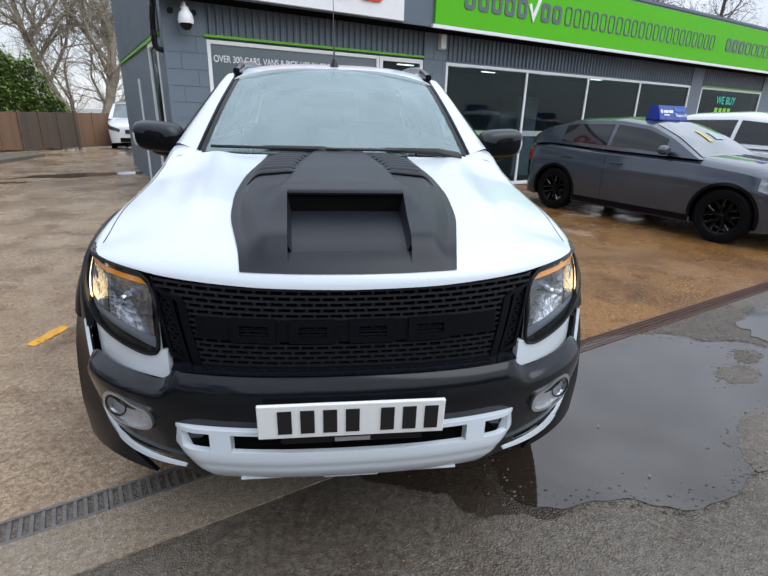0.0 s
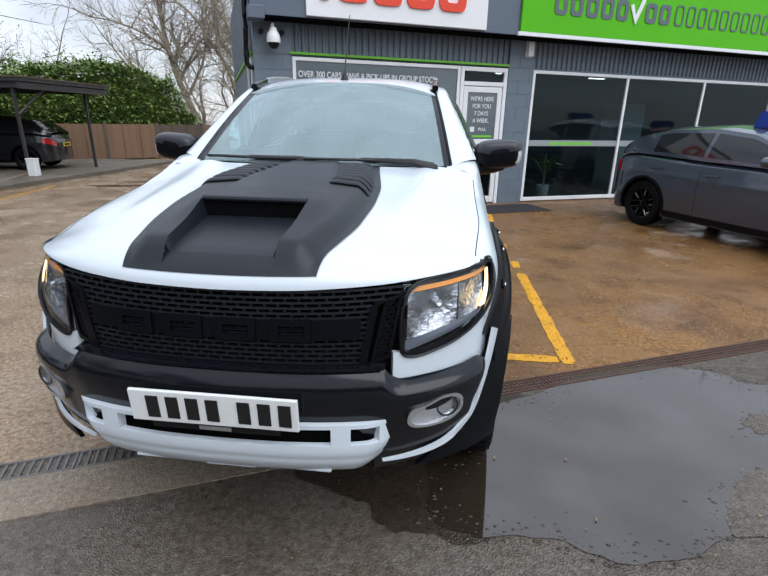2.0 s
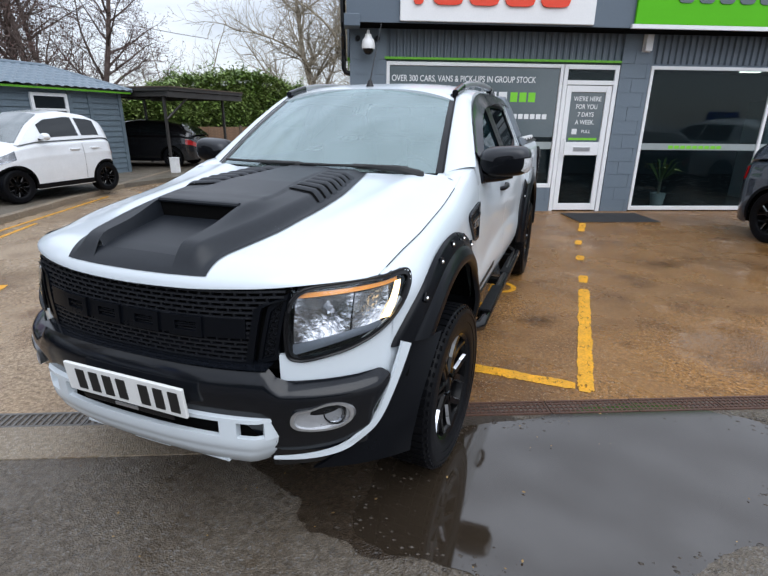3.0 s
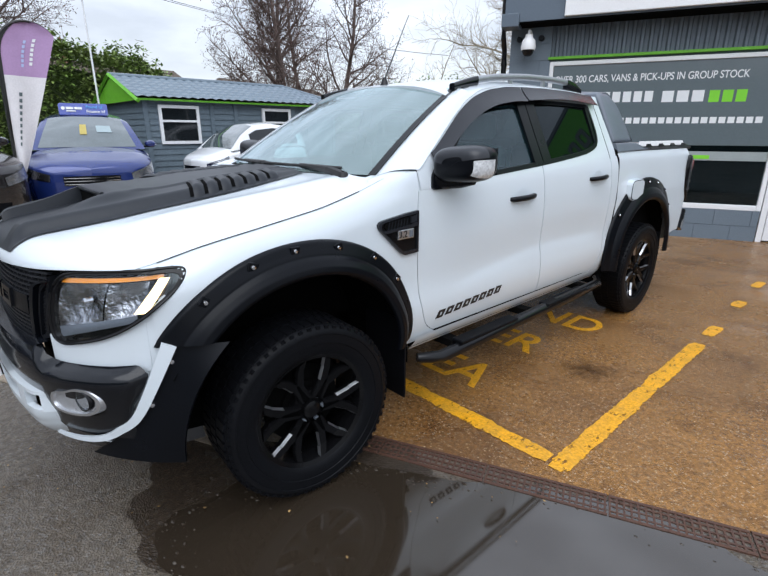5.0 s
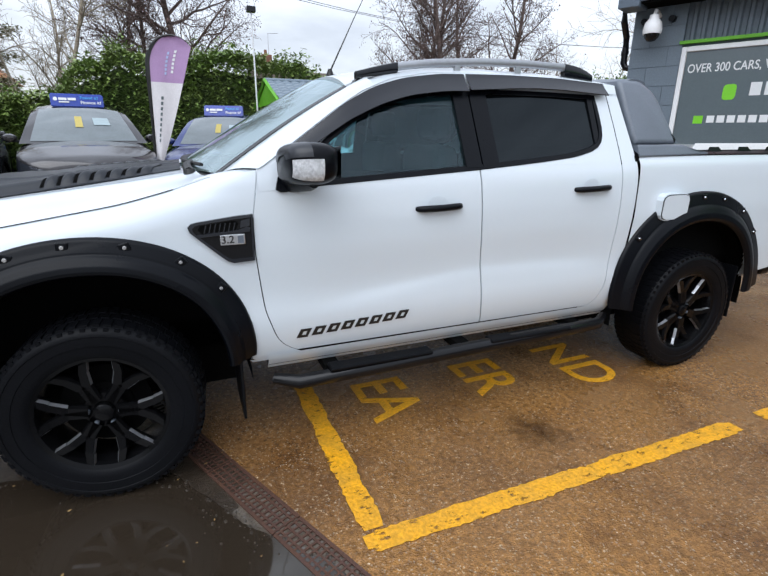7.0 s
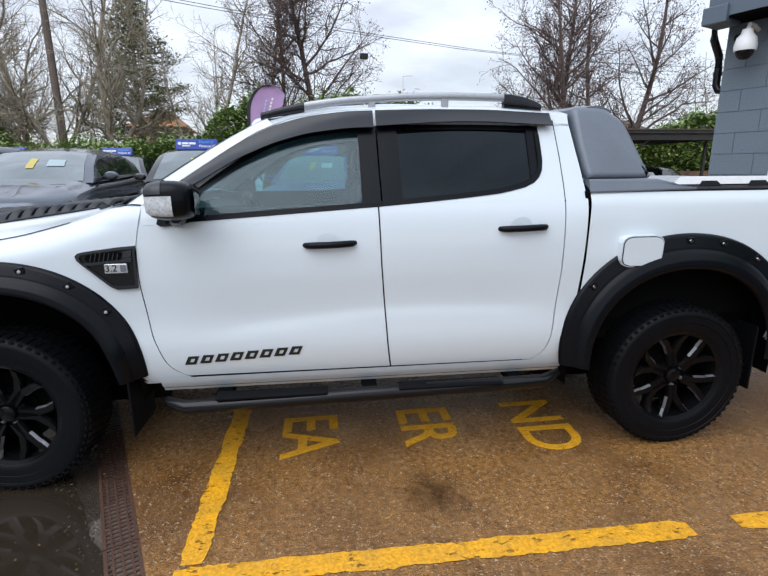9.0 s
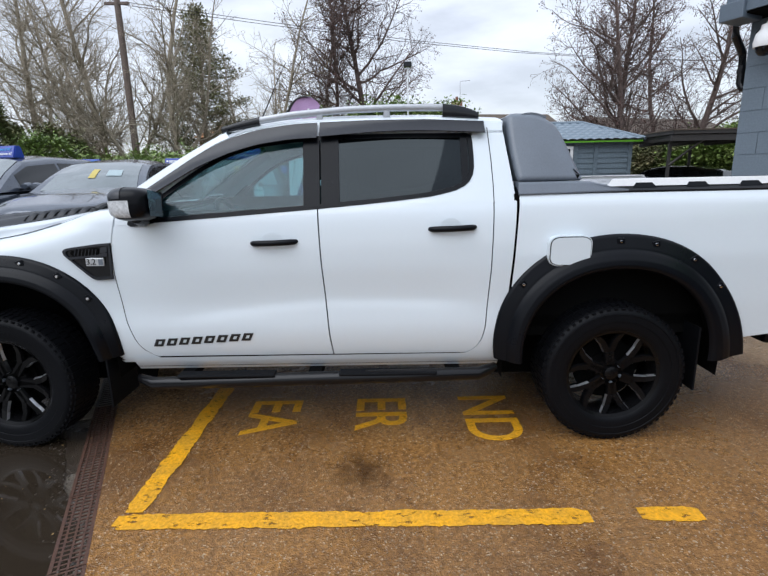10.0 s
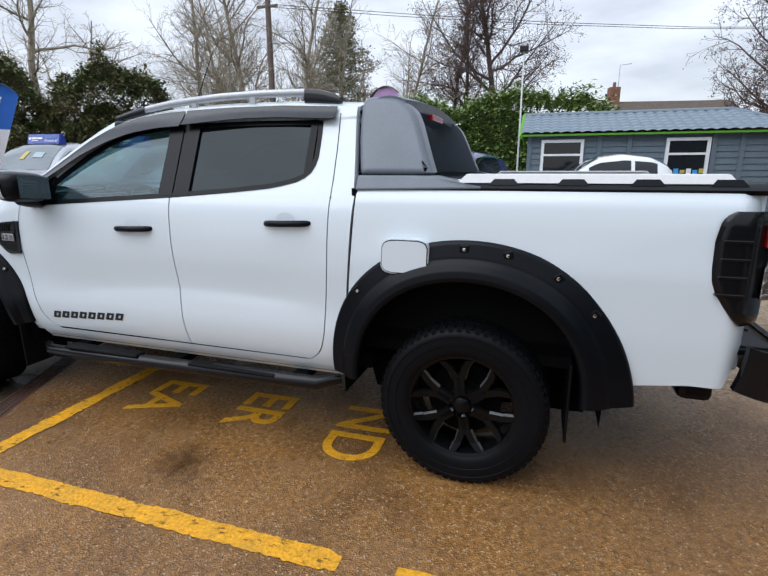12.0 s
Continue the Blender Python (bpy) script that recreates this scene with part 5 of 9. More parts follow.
bumper = part("front_bumper", sheet(f, 80, 20, 0.01), M_GREYB, truck, "dark grey front bumper", smooth=True)
part("bumper_shelf", sheet(lambda u, v: ((u * 2 - 1) * 0.50, nose((u * 2 - 1) * 0.50) - 0.05 + 0.06 * v, 0.772 + 0.006 * v), 20, 3), M_GREYB, bumper, smooth=True)
for sx in (-1, 1):
    # lower corner apron
    part("corner_apron", sheet(lambda u, v, sx=sx: (*sweep(sx * (0.47 + 0.46 * u), 0.012 - 0.04 * (1 - v)), 0.36 + 0.05 * u * (1 - v) + 0.11 * v), 20, 8), M_GREYB, bumper, smooth=True)
    # white valance between lamp and bumper
    vq, vz = (0.528, 0.545, 0.56, 0.60, 0.74, 0.82), (0.806, 0.806, 0.796, 0.788, 0.824, 0.884)
    part("lamp_valance", sheet(lambda u, v, sx=sx: (lambda z: (*sweep(sx * (0.528 + 0.292 * u), 0.006 - 0.012 * u - rake(z)), z))(0.700 + (float(np.interp(0.528 + 0.292 * u, vq, vz)) - 0.700) * v), 40, 6, 0.02 * sx), M_WHITE, truck, smooth=True)
    # white edge running down behind the bumper and curling in beneath it
    line = [(corner_y(z) - 0.013, z) for z in (0.797, 0.74, 0.68, 0.62, 0.57, 0.53)] + [(0.285, 0.496), (0.262, 0.472), (0.232, 0.456), (0.200, 0.446), (0.172, 0.440), (0.150, 0.437)]
    for _ in range(2):
        line = line[:1] + [w for p0, p1 in zip(line, line[1:]) for w in ((p0[0] * 0.75 + p1[0] * 0.25, p0[1] * 0.75 + p1[1] * 0.25), (p0[0] * 0.25 + p1[0] * 0.75, p0[1] * 0.25 + p1[1] * 0.75))] + line[-1:]
    track = [Vector((nose_w(y, 0.092, 0.878), y, z)) for y, z in line]

    def edge(u, v, sx=sx):
        k = u * (len(track) - 1)
        i = min(int(k), len(track) - 2)
        p, d = track[i].lerp(track[i + 1], k - i), track[min(i + 2, len(track) - 1)] - track[max(i - 1, 0)]
        out = Vector((0.65, -0.76, 0)) if u > 0.6 else Vector((0.9, -0.43, 0))
        side = d.cross(out).normalized()
        w = spread(((0, 0.048), (0.3, 0.036), (0.55, 0.026), (0.8, 0.016), (1.0, 0.006)), u)
        q = p + side * (w * (v - 0.5))
        return sx * q.x, q.y, q.z
    part("white_edge", sheet(edge, 60, 3, 0.010 * sx), M_WHITE, bumper, "white painted edge", smooth=True)
    # fog lamp in a pale surround
    fy = bump_nose(0.665, 0.035)
    o = rounded(((0.570, 0.588), (0.592, 0.566), (0.655, 0.560), (0.715, 0.566), (0.748, 0.590), (0.750, 0.632), (0.722, 0.660), (0.676, 0.662), (0.632, 0.640), (0.580, 0.634)), 5)
    i_ = [(0.664 + (a - 0.664) * 0.88, 0.611 + (b - 0.611) * 0.84) for a, b in o]
    fog = part("fog_lamp", ring_shape(o, i_, lambda a, b, d, sx=sx: (sx * a, bump_nose(a, 0.054) - 0.010 + d, b), 0.05), M_SILVER, bumper, "round fog lamp in a silver surround", smooth=False)
    part("fog_cup", plate_shape(i_, lambda a, b, d, sx=sx: (sx * a, bump_nose(a, 0.054) - 0.001 + d, b), 0.01), M_CUP, fog, "pale lamp cup")
    fm = Matrix.Translation((sx * 0.698, bump_nose(0.698, 0.054) - 0.010, 0.618)) @ pose(0, 0, 0, 0, 0, sx * 20)
    part("fog_seal", lathe(((0.030, 0.03), (0.032, 0.002), (0.036, 0.001), (0.039, 0.03)), 28, "y", m=fm), M_GLOSSK, fog, smooth=True)
    part("fog_reflector", lathe(((0.0, 0.022), (0.018, 0.018), (0.032, 0.006)), 24, "y", m=fm), M_REFLECT, fog, smooth=True)
    part("fog_lens", lathe(((0.0, -0.008), (0.020, -0.005), (0.036, 0.002)), 24, "y", m=fm), M_LENS, fog, smooth=True)
    part("fog_recess", ring_shape([(0.66 + (a - 0.66) * 1.12, 0.611 + (b - 0.611) * 1.16) for a, b in o], o, lambda a, b, d, sx=sx: (sx * a, bump_nose(a, 0.044) + d, b), 0.01), M_GLOSSK, bumper)


# white lower skid with slots
def skid_y(x, z):
    return bump_nose(x, 0.062 - 0.012 * max(0, 0.56 - z) / 0.1) - 0.006


def f(u, v):
    q = abs(u * 2 - 1)
    x = (u * 2 - 1) * (0.528 - 0.062 * (1 - v) ** 1.2)
    z = 0.400 + 0.130 * v
    back = 0.055 * (1 - v) ** 2.2 + 0.05 * (max(0.0, q - 0.86) / 0.14) ** 2 + 0.003 * math.exp(-((v - 0.55) / 0.10) ** 2)
    return x, skid_y(x, 0.56) + back, z


skid = part("bumper_skid", sheet(f, 48, 20, 0.02), M_WHITE, bumper, "white lower bumper skid", smooth=True)
part("skid_top_bar", sheet(lambda u, v: ((u * 2 - 1) * 0.528, skid_y((u * 2 - 1) * 0.528, 0.66) + 0.04 * (max(0.0, abs(u * 2 - 1) - 0.86) / 0.14) ** 2, 0.588 + 0.014 * v), 40, 2, 0.03), M_WHITE, skid, smooth=True)
for x0, x1 in ((-0.528, -0.490), (-0.405, -0.345), (0.345, 0.405), (0.490, 0.528)):
    part("skid_post", sheet(lambda u, v, x0=x0, x1=x1: (x0 + (x1 - x0) * u, skid_y(x0 + (x1 - x0) * u, 0.6) + 0.05 * (max(0.0, abs(x0 + (x1 - x0) * u) / 0.528 - 0.86) / 0.14) ** 2, 0.522 + 0.072 * v), 3, 3, 0.03), M_WHITE, skid)
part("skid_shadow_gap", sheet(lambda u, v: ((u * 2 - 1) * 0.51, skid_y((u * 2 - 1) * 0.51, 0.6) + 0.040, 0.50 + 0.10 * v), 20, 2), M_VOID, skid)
for xx in (-0.25, 0.0, 0.25):
    part("skid_foot", boxed(xx - 0.085, skid_y(xx, 0.56) + 0.056, 0.393, xx + 0.085, skid_y(xx, 0.56) + 0.10, 0.404, 0.005), M_WHITE, skid)
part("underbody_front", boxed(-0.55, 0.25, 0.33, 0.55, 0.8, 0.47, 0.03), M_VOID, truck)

plate = part("number_plate", boxed(-0.26, 0.0, -0.0555, 0.26, 0.012, 0.0555, 0.003), M_PLATE, truck, "white front number plate with plain black bars")
plate.matrix_basis = pose(0, 0.022, 0.655, 5, 0, 0)
for i in range(7):
    x = -0.205 + i * 0.062 + (0.035 if i > 3 else 0)
    part("plate_bar", boxed(x, -0.003, -0.038, x + 0.038, 0.001, 0.038), M_INK, plate)
part("plate_holder", boxed(-0.20, 0.002, -0.078, 0.20, 0.016, -0.05, 0.003), M_GLOSSK, plate)
part("holder_bar", boxed(-0.05, -0.001, -0.072, 0.05, 0.003, -0.060), M_SILVER, plate)


# wide arches with bolts
def flare(sx, yc, a0, a1, front):
    zc = 0.40

    def base_x(y, z):
        return fender_x(max(y, 0.42), z) if front else 0.877

    def f(u, v):
        start = math.degrees(math.asin(0.388 / (0.527 + 0.135 * v))) if front else a0
        a = radians(start + (a1 - start) * u)
        ro = (0.56 + 0.115 * max(0.0, math.sin(a)) ** 0.5 if front else 0.60 + 0.115 * max(0.0, math.sin(a)) ** 0.7 + 0.07 * max(0.0, (math.degrees(a) - 135) / 39) ** 1.5)
        r_in = 0.475 + 0.065 * max(0.0, math.sin(a))
        c, s = math.cos(a), math.sin(a)
        # flattened crown, so the arch is a little squared
        k = 1.0 + 0.03 * math.sin(2 * a) ** 2
        r = (r_in + (ro - r_in) * v) * k
        y, z = yc - r * c, zc + r * s * (0.985 if front else 1.0)
        # turned-in lip, round pocket, crease, flat bolted flange
        bulge = spread(((0.0, 0.046), (0.05, 0.062), (0.14, 0.068), (0.30, 0.064), (0.46, 0.050), (0.54, 0.040), (0.57, 0.033), (0.60, 0.034), (0.93, 0.018), (0.975, 0.012), (1.0, 0.0)), v)
        return sx * (base_x(y, min(z, fender_top(y) - 0.1 if front else 1.2)) + bulge), y, z
    fl = part("wheel_arch", sheet(f, 56, 36, 0.012), M_BLACKP, truck, "wide black plastic wheel arch with bolts", smooth=True)
    for ang in ((56, 73, 88, 105, 122, 138) if front else (44, 89, 104, 122, 139)):
        u = (ang - a0) / (a1 - a0)
        if not 0 <= u <= 1:
            continue
        p = Vector(f(u, 0.80))
        part("bolt_pad", boxed(-0.006, -0.02, -0.017, 0.004, 0.02, 0.017, 0.004), M_BLACKP, fl).matrix_basis = Matrix.Translation(p) @ pose(0, 0, 0, ang - 90, 0, 0)
        part("bolt", lathe(((0.0, 0.007), (0.007, 0.006), (0.009, 0.0), (0.010, -0.002)), 10, "x", m=Matrix.Diagonal((sx, 1, 1, 1))), M_CHROME, fl, "chrome bolt head", smooth=True).matrix_basis = Matrix.Translation(p + Vector((sx * 0.003, 0, 0)))

    # liner behind it
    def g(u, v):
        a = radians(a0 - 12 + (a1 - a0 + 24) * u)
        return sx * (0.865 - 0.45 * v), yc - 0.575 * math.cos(a), zc + 0.575 * math.sin(a)
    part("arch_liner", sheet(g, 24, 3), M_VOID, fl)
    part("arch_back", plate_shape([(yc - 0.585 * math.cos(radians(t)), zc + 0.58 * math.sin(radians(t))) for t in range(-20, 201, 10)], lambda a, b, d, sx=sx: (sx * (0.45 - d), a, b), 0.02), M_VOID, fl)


for sx in (-1, 1):
    flare(sx, WB0, 40, 170, True)
    flare(sx, WB1, 6, 174, False)

    # lower front piece that carries the arch down to the bumper
    def f(u, v, sx=sx):
        z = 0.37 + (0.786 - 0.37) * v
        y0 = corner_y(z)
        y1 = WB0 - math.sqrt(max(0.0, 0.512 ** 2 - (z - 0.40) ** 2))
        y1 = max(y1, y0 + 0.05)
        y = y0 + (y1 - y0) * u
        return sx * (min(0.868, nose_w(y)) + 0.014 + 0.055 * u ** 1.3 - 0.10 * max(0, 0.50 - z)), y, z
    low = part("arch_front_piece", sheet(f, 14, 20, 0.014), M_BLACKP, truck, "black lower arch extension with bolts", smooth=True)
    for v in (0.88, 0.52):
        p = Vector(f(0.1, v))
        part("bolt", lathe(((0.0, 0.007), (0.007, 0.006), (0.009, 0.0), (0.010, -0.002)), 10, "x", m=Matrix.Diagonal((sx, 1, 1, 1))), M_CHROME, low, smooth=True).matrix_basis = Matrix.Translation(p + Vector((sx * 0.003, 0, 0)))
    for yc, z0 in ((1.47, 0.22), (4.60, 0.27)):
        part("mud_flap", boxed(sx * 0.62, yc, z0, sx * 0.90, yc + 0.012, 0.62, 0.004), M_RUBBER, truck).matrix_basis = pose(0, 0, 0)


# wheels
def wheel_parts(wheel, r, w, rim, spokes=6, material=None, edge=None):
    """Tyre and rim with split spokes, axle along x, outer face at +x."""
    prof = [(rim * 0.99, -w * 0.42), (rim * 1.05, -w * 0.48), (r * 0.93, -w * 0.5), (r * 0.985, -w * 0.43), (r, -w * 0.30), (r, w * 0.30), (r * 0.985, w * 0.43), (r * 0.93, w * 0.5), (r * 0.90, w * 0.503), (r * 0.895, w * 0.490), (r * 0.86, w * 0.495), (r * 0.80, w * 0.495), (r * 0.795, w * 0.482), (rim * 1.12, w * 0.48), (rim * 1.03, w * 0.45), (rim * 0.99, w * 0.40)]
    tyre = part("tyre", lathe(prof, 64, "x"), M_RUBBER, wheel, smooth=True)
    bm = bmesh.new()
    nb = 60
    for k in range(nb):
        a = 2 * math.pi * k / nb
        for x0, x1, sh in ((-w * 0.40, -w * 0.14, 0.0), (-w * 0.10, w * 0.10, 0.5), (w * 0.14, w * 0.41, 0.0)):
            t = a + sh * 2 * math.pi / nb
            box(bm, x0, -r * 0.042, r - 0.008, x1, r * 0.03, r + 0.004, m=Matrix.Rotation(t, 4, "X"))
        box(bm, w * 0.40, -r * 0.035, r * 0.955, w * 0.474, r * 0.010, r * 0.982, m=Matrix.Rotation(a, 4, "X"))
    tagged(part("tread", bm, M_RUBBER, tyre), kind="stuff")
    bm = lathe(((rim * 0.99, -w * 0.42), (rim * 0.93, -w * 0.3), (rim * 0.90, w * 0.2), (rim * 0.95, w * 0.40), (rim * 1.03, w * 0.44), (rim * 1.04, w * 0.40)), 48, "x")
    rimo = part("rim", bm, material or M_RIM, wheel, smooth=True)
    part("brake_disc", lathe(((0.0, -0.02), (rim * 0.7, -0.02), (rim * 0.7, 0.0), (0.0, 0.0)), 28, "x"), M_VOID, rimo)
    for k in range(spokes):
        a = 2 * math.pi * k / spokes
        bm = bmesh.new()
        for sgn_ in (-1, 1):
            pts = []
            for t in (0.0, 0.4, 0.75, 1.0):
                ang = sgn_ * (0.075 + (0.0 if t < 0.4 else 0.20 * (t - 0.4) / 0.6))
                rad = rim * (0.22 + 0.72 * t)
                pts.append((w * (0.30 + 0.06 * t - 0.05 * math.sin(math.pi * t)), rad * math.sin(ang), rad * math.cos(ang)))
            for p, q in zip(pts, pts[1:]):
                wd0, wd1 = rim * 0.10, rim * 0.085
                vs = []
                for c, wd in ((p, wd0), (q, wd1)):
                    vs.append([bm.verts.new((c[0] + dx, c[1] + dy, c[2])) for dx, dy in ((-0.002, -wd), (0.012, -wd * 0.72), (0.012, wd * 0.72), (-0.002, wd), (-0.03, wd * 0.8), (-0.03, -wd * 0.8))])
                for i in range(6):
                    fc = bm.faces.new((vs[0][i], vs[0][(i + 1) % 6], vs[1][(i + 1) % 6], vs[1][i]))
                    if edge and i == (0 if sgn_ < 0 else 2) and p is not pts[0]:
                        fc.material_index = 1
        bm.transform(Matrix.Rotation(a, 4, "X"))
        part("spoke", bm, (material or M_RIM, edge or material or M_RIM), rimo)
    part("hub_cap", lathe(((0.0, w * 0.385), (rim * 0.10, w * 0.38), (rim * 0.15, w * 0.35), (rim * 0.17, w * 0.27), (rim * 0.31, w * 0.25), (rim * 0.33, w * 0.1)), 24, "x"), material or M_RIM, rimo, smooth=True)
    for k in range(5 if spokes == 5 else 6):
        a = 2 * math.pi * (k + 0.5) / (5 if spokes == 5 else 6)
        part("wheel_nut", lathe(((0.0, 0.022), (0.007, 0.022), (0.0095, 0.018), (0.0105, -0.01)), 6, "x", m=Matrix.Translation((w * 0.25, rim * 0.245 * math.cos(a), rim * 0.245 * math.sin(a)))), M_BAR, rimo)


first = part("wheel", lathe(((0.0, -0.10), (0.10, -0.10), (0.10, 0.02), (0.0, 0.02)), 16, "x"), M_VOID, truck, "black alloy wheel with a chunky tyre")
wheel_parts(first, WR - 0.004, 0.245, 0.240, edge=M_EDGE)


def put_child(o, m):
    """A copy of a part with its pieces, sharing the meshes."""
    c = o.copy()
    scene.collection.objects.link(c)
    c.matrix_basis = m
    for k in o.children:
        kc = put_child(k, k.matrix_basis.copy())
        kc.parent = c
    return c


first.matrix_basis = pose(WX, WB0, WR) @ pose(0, 0, 0, 25, 0, -4)
for m in (pose(WX, WB1, WR, 8, 0, 0), pose(-WX, WB0, WR, 0, 0, 176), pose(-WX, WB1, WR, 40, 0, 180)):
    put_child(first, m)


# doors
def side_x(y, z):
    return soft(SIDE, z, 0.03) + 0.012 * min(1, max(0, (y - 1.6) / 1.8))


def belt(y):
    """Lower edge of the side windows."""
    return soft(((1.60, 1.200), (1.85, 1.216), (2.2, 1.238), (2.62, 1.264), (3.0, 1.293), (3.22, 1.315), (3.35, 1.343), (3.415, 1.385)), y, 0.03)


def door_skin(sx, edge0, edge1, z0, z1, name):
    def f(u, v):
        zg = z0 + (z1 - z0) * v
        y = soft(edge0, zg, 0.03) + (soft(edge1, zg, 0.03) - soft(edge0, zg, 0.03)) * u
        z = z0 + (min(z1, belt(y) - 0.002) - z0) * v
        y = soft(edge0, z, 0.03) + (soft(edge1, z, 0.03) - soft(edge0, z, 0.03)) * u
        # hollow above a soft ledge that rises along the lower doors
        zc = soft(((1.65, 0.690), (1.8, 0.712), (2.05, 0.752), (2.6, 0.808), (3.0, 0.806), (3.5, 0.786)), y, 0.08)
        sc = -0.0085 * (math.exp(-((z - zc) / 0.15) ** 2) if z > zc else math.exp(-((z - zc) / 0.045) ** 2)) * ease((y - 1.66) / 0.5) * ease((3.50 - y) / 0.3)
        return sx * (side_x(y, z) + sc), y, z
    return part(name, sheet(f, 30, 60, 0.02 * sx), M_WHITE, truck, smooth=True)


E1 = ((0.46, 2.690), (0.60, 2.672), (1.0, 2.645), (1.285, 2.635))
E2 = ((0.46, 2.697), (0.60, 2.679), (1.0, 2.652), (1.285, 2.642))
E3 = ((0.46, 3.34), (0.50, 3.43), (0.54, 3.465), (0.62, 3.49), (0.94, 3.515), (1.285, 3.527))
E4 = ((0.46, 3.346), (0.50, 3.436), (0.54, 3.471), (0.62, 3.496), (0.94, 3.521), (1.285, 3.533))
E5 = ((0.46, 3.585), (0.70, 3.60), (1.0, 3.625), (1.285, 3.645))
for sx in (-1, 1):
    fd = door_skin(sx, E0, E1, 0.49, 1.285, "front_door")
    rd = door_skin(sx, E2, E3, 0.49, 1.285, "rear_door")
    door_skin(sx, E4, E5, 0.46, 1.285, "cab_corner")
    part("sill", sheet(lambda u, v, sx=sx: (sx * soft(((0.40, 0.79), (0.45, 0.835), (0.49, 0.852)), 0.40 + 0.085 * v, 0.01), 1.60 + 1.98 * u, 0.40 + 0.085 * v), 20, 4), M_WHITE, truck, smooth=True)
    part("inner_side", boxed(sx * 0.79, 1.6, 0.42, sx * 0.81, 3.62, 1.27), M_VOID, truck)
    for d, y0, z in ((fd, 2.30, 1.10), (rd, 3.205, 1.155)):
        # cup and black pull
        part("handle_cup", lathe(((0.0, 0.003), (0.028, 0.003), (0.042, 0.0025)), 20, "x", m=Matrix.Translation((sx * (side_x(y0 + 0.1, z + 0.015)) + sx * 0.0, y0 + 0.105, z + 0.012)) @ Matrix.Diagonal((sx, 1.25, 1, 1))), M_WHITE, d, smooth=True)
        hx = side_x(y0 + 0.1, z) + 0.030
        part("door_handle", tube([(sx * (hx - 0.035 + 0.035 * math.sin(math.pi * t) ** 0.4), y0 + 0.228 * t, z + 0.006 * t) for t in (0, 0.05, 0.14, 0.5, 0.86, 0.95, 1)], [0.011, 0.0145, 0.0155, 0.0155, 0.0155, 0.0145, 0.011], 10), M_BLACKP, d, "black door handle", smooth=True)
    # black side vent: rimmed pocket, mesh above a ledge, pale badge
    v0 = [(1.326, 1.078), (1.332, 1.058), (1.350, 1.040), (1.440, 0.955), (1.462, 0.936), (1.485, 0.926), (1.568, 0.930), (1.572, 1.117), (1.50, 1.112), (1.36, 1.095), (1.338, 1.090)]
    v1 = [(1.485 + (y - 1.485) * 0.90, 1.034 + (z - 1.034) * 0.86) for y, z in v0]

    def on_wing(lift, sx=sx):
        return lambda a, b, d: (sx * (fender_x(a, b) + lift - d), a, b)
    vent = part("side_vent", plate_shape(v0, on_wing(0.006), 0.02), M_GLOSSK, truck, "black side vent")
    part("vent_rim", ring_shape(v0, v1, on_wing(0.014), 0.012), M_VENT, vent)
    part("vent_mesh", plate_shape([(1.362, 1.066), (1.378, 1.048), (1.505, 1.060), (1.515, 1.086), (1.50, 1.094), (1.372, 1.080)], on_wing(0.0085), 0.004), M_VOID, vent)
    for q in range(7):
        yq = 1.382 + 0.018 * q
        part("mesh_bar", plate_shape([(yq, 1.052), (yq + 0.004, 1.052), (yq + 0.014, 1.088), (yq + 0.010, 1.088)], on_wing(0.0105), 0.003), M_VENT, vent)
    part("vent_ledge", plate_shape([(1.356, 1.048), (1.362, 1.036), (1.555, 1.050), (1.560, 1.066), (1.545, 1.070), (1.51, 1.058)], on_wing(0.016), 0.012), M_VENT, vent)
    part("vent_scoop", plate_shape([(1.520, 1.066), (1.556, 1.072), (1.560, 1.102), (1.524, 1.094)], on_wing(0.013), 0.008), M_VENT, vent)
    bx = fender_x(1.49, 1.02) + 0.014
    part("vent_badge", boxed(sx * (bx - 0.010), 1.440, 1.000, sx * bx, 1.536, 1.042, 0.003), M_SILVER, vent, "silver badge")
    part("badge_block", boxed(sx * (bx - 0.004), 1.507, 1.006, sx * (bx + 0.001), 1.530, 1.036), M_BAR, vent)
    turn = pose(0, 0, 0, 90, 0, 90 if sx > 0 else -90)
    text("3.2", 0.042, Matrix.Translation((sx * (bx + 0.0005), 1.443 if sx > 0 else 1.504, 1.021)) @ turn, M_INK, 0.001, vent, "badge_number")
    # slanted plain marks low on the door
    for k in range(8):
        a = 1.735 + k * 0.066

        def mk(p, q, d, sx=sx):
            return sx * (side_x(p, q) + 0.0035 - d), p + 0.5 * (q - 0.575), q
        zz = 0.553 + 0.004 * k
        w_ = 0.050
        st_ = 0.018
        bmd = ring_shape(dense(((a, zz), (a + w_, zz), (a + w_, zz + 0.042), (a, zz + 0.042)), 3), dense(((a + st_, zz + 0.012), (a + w_ - st_ * 0.8, zz + 0.012), (a + w_ - st_ * 0.8, zz + 0.030), (a + st_, zz + 0.030)), 3), mk, 0.002)
        part("door_decal", bmd, M_INK, fd)


# cab above the belt
def gh_x(y, z):
    return side_x(y, z) + 0.0005


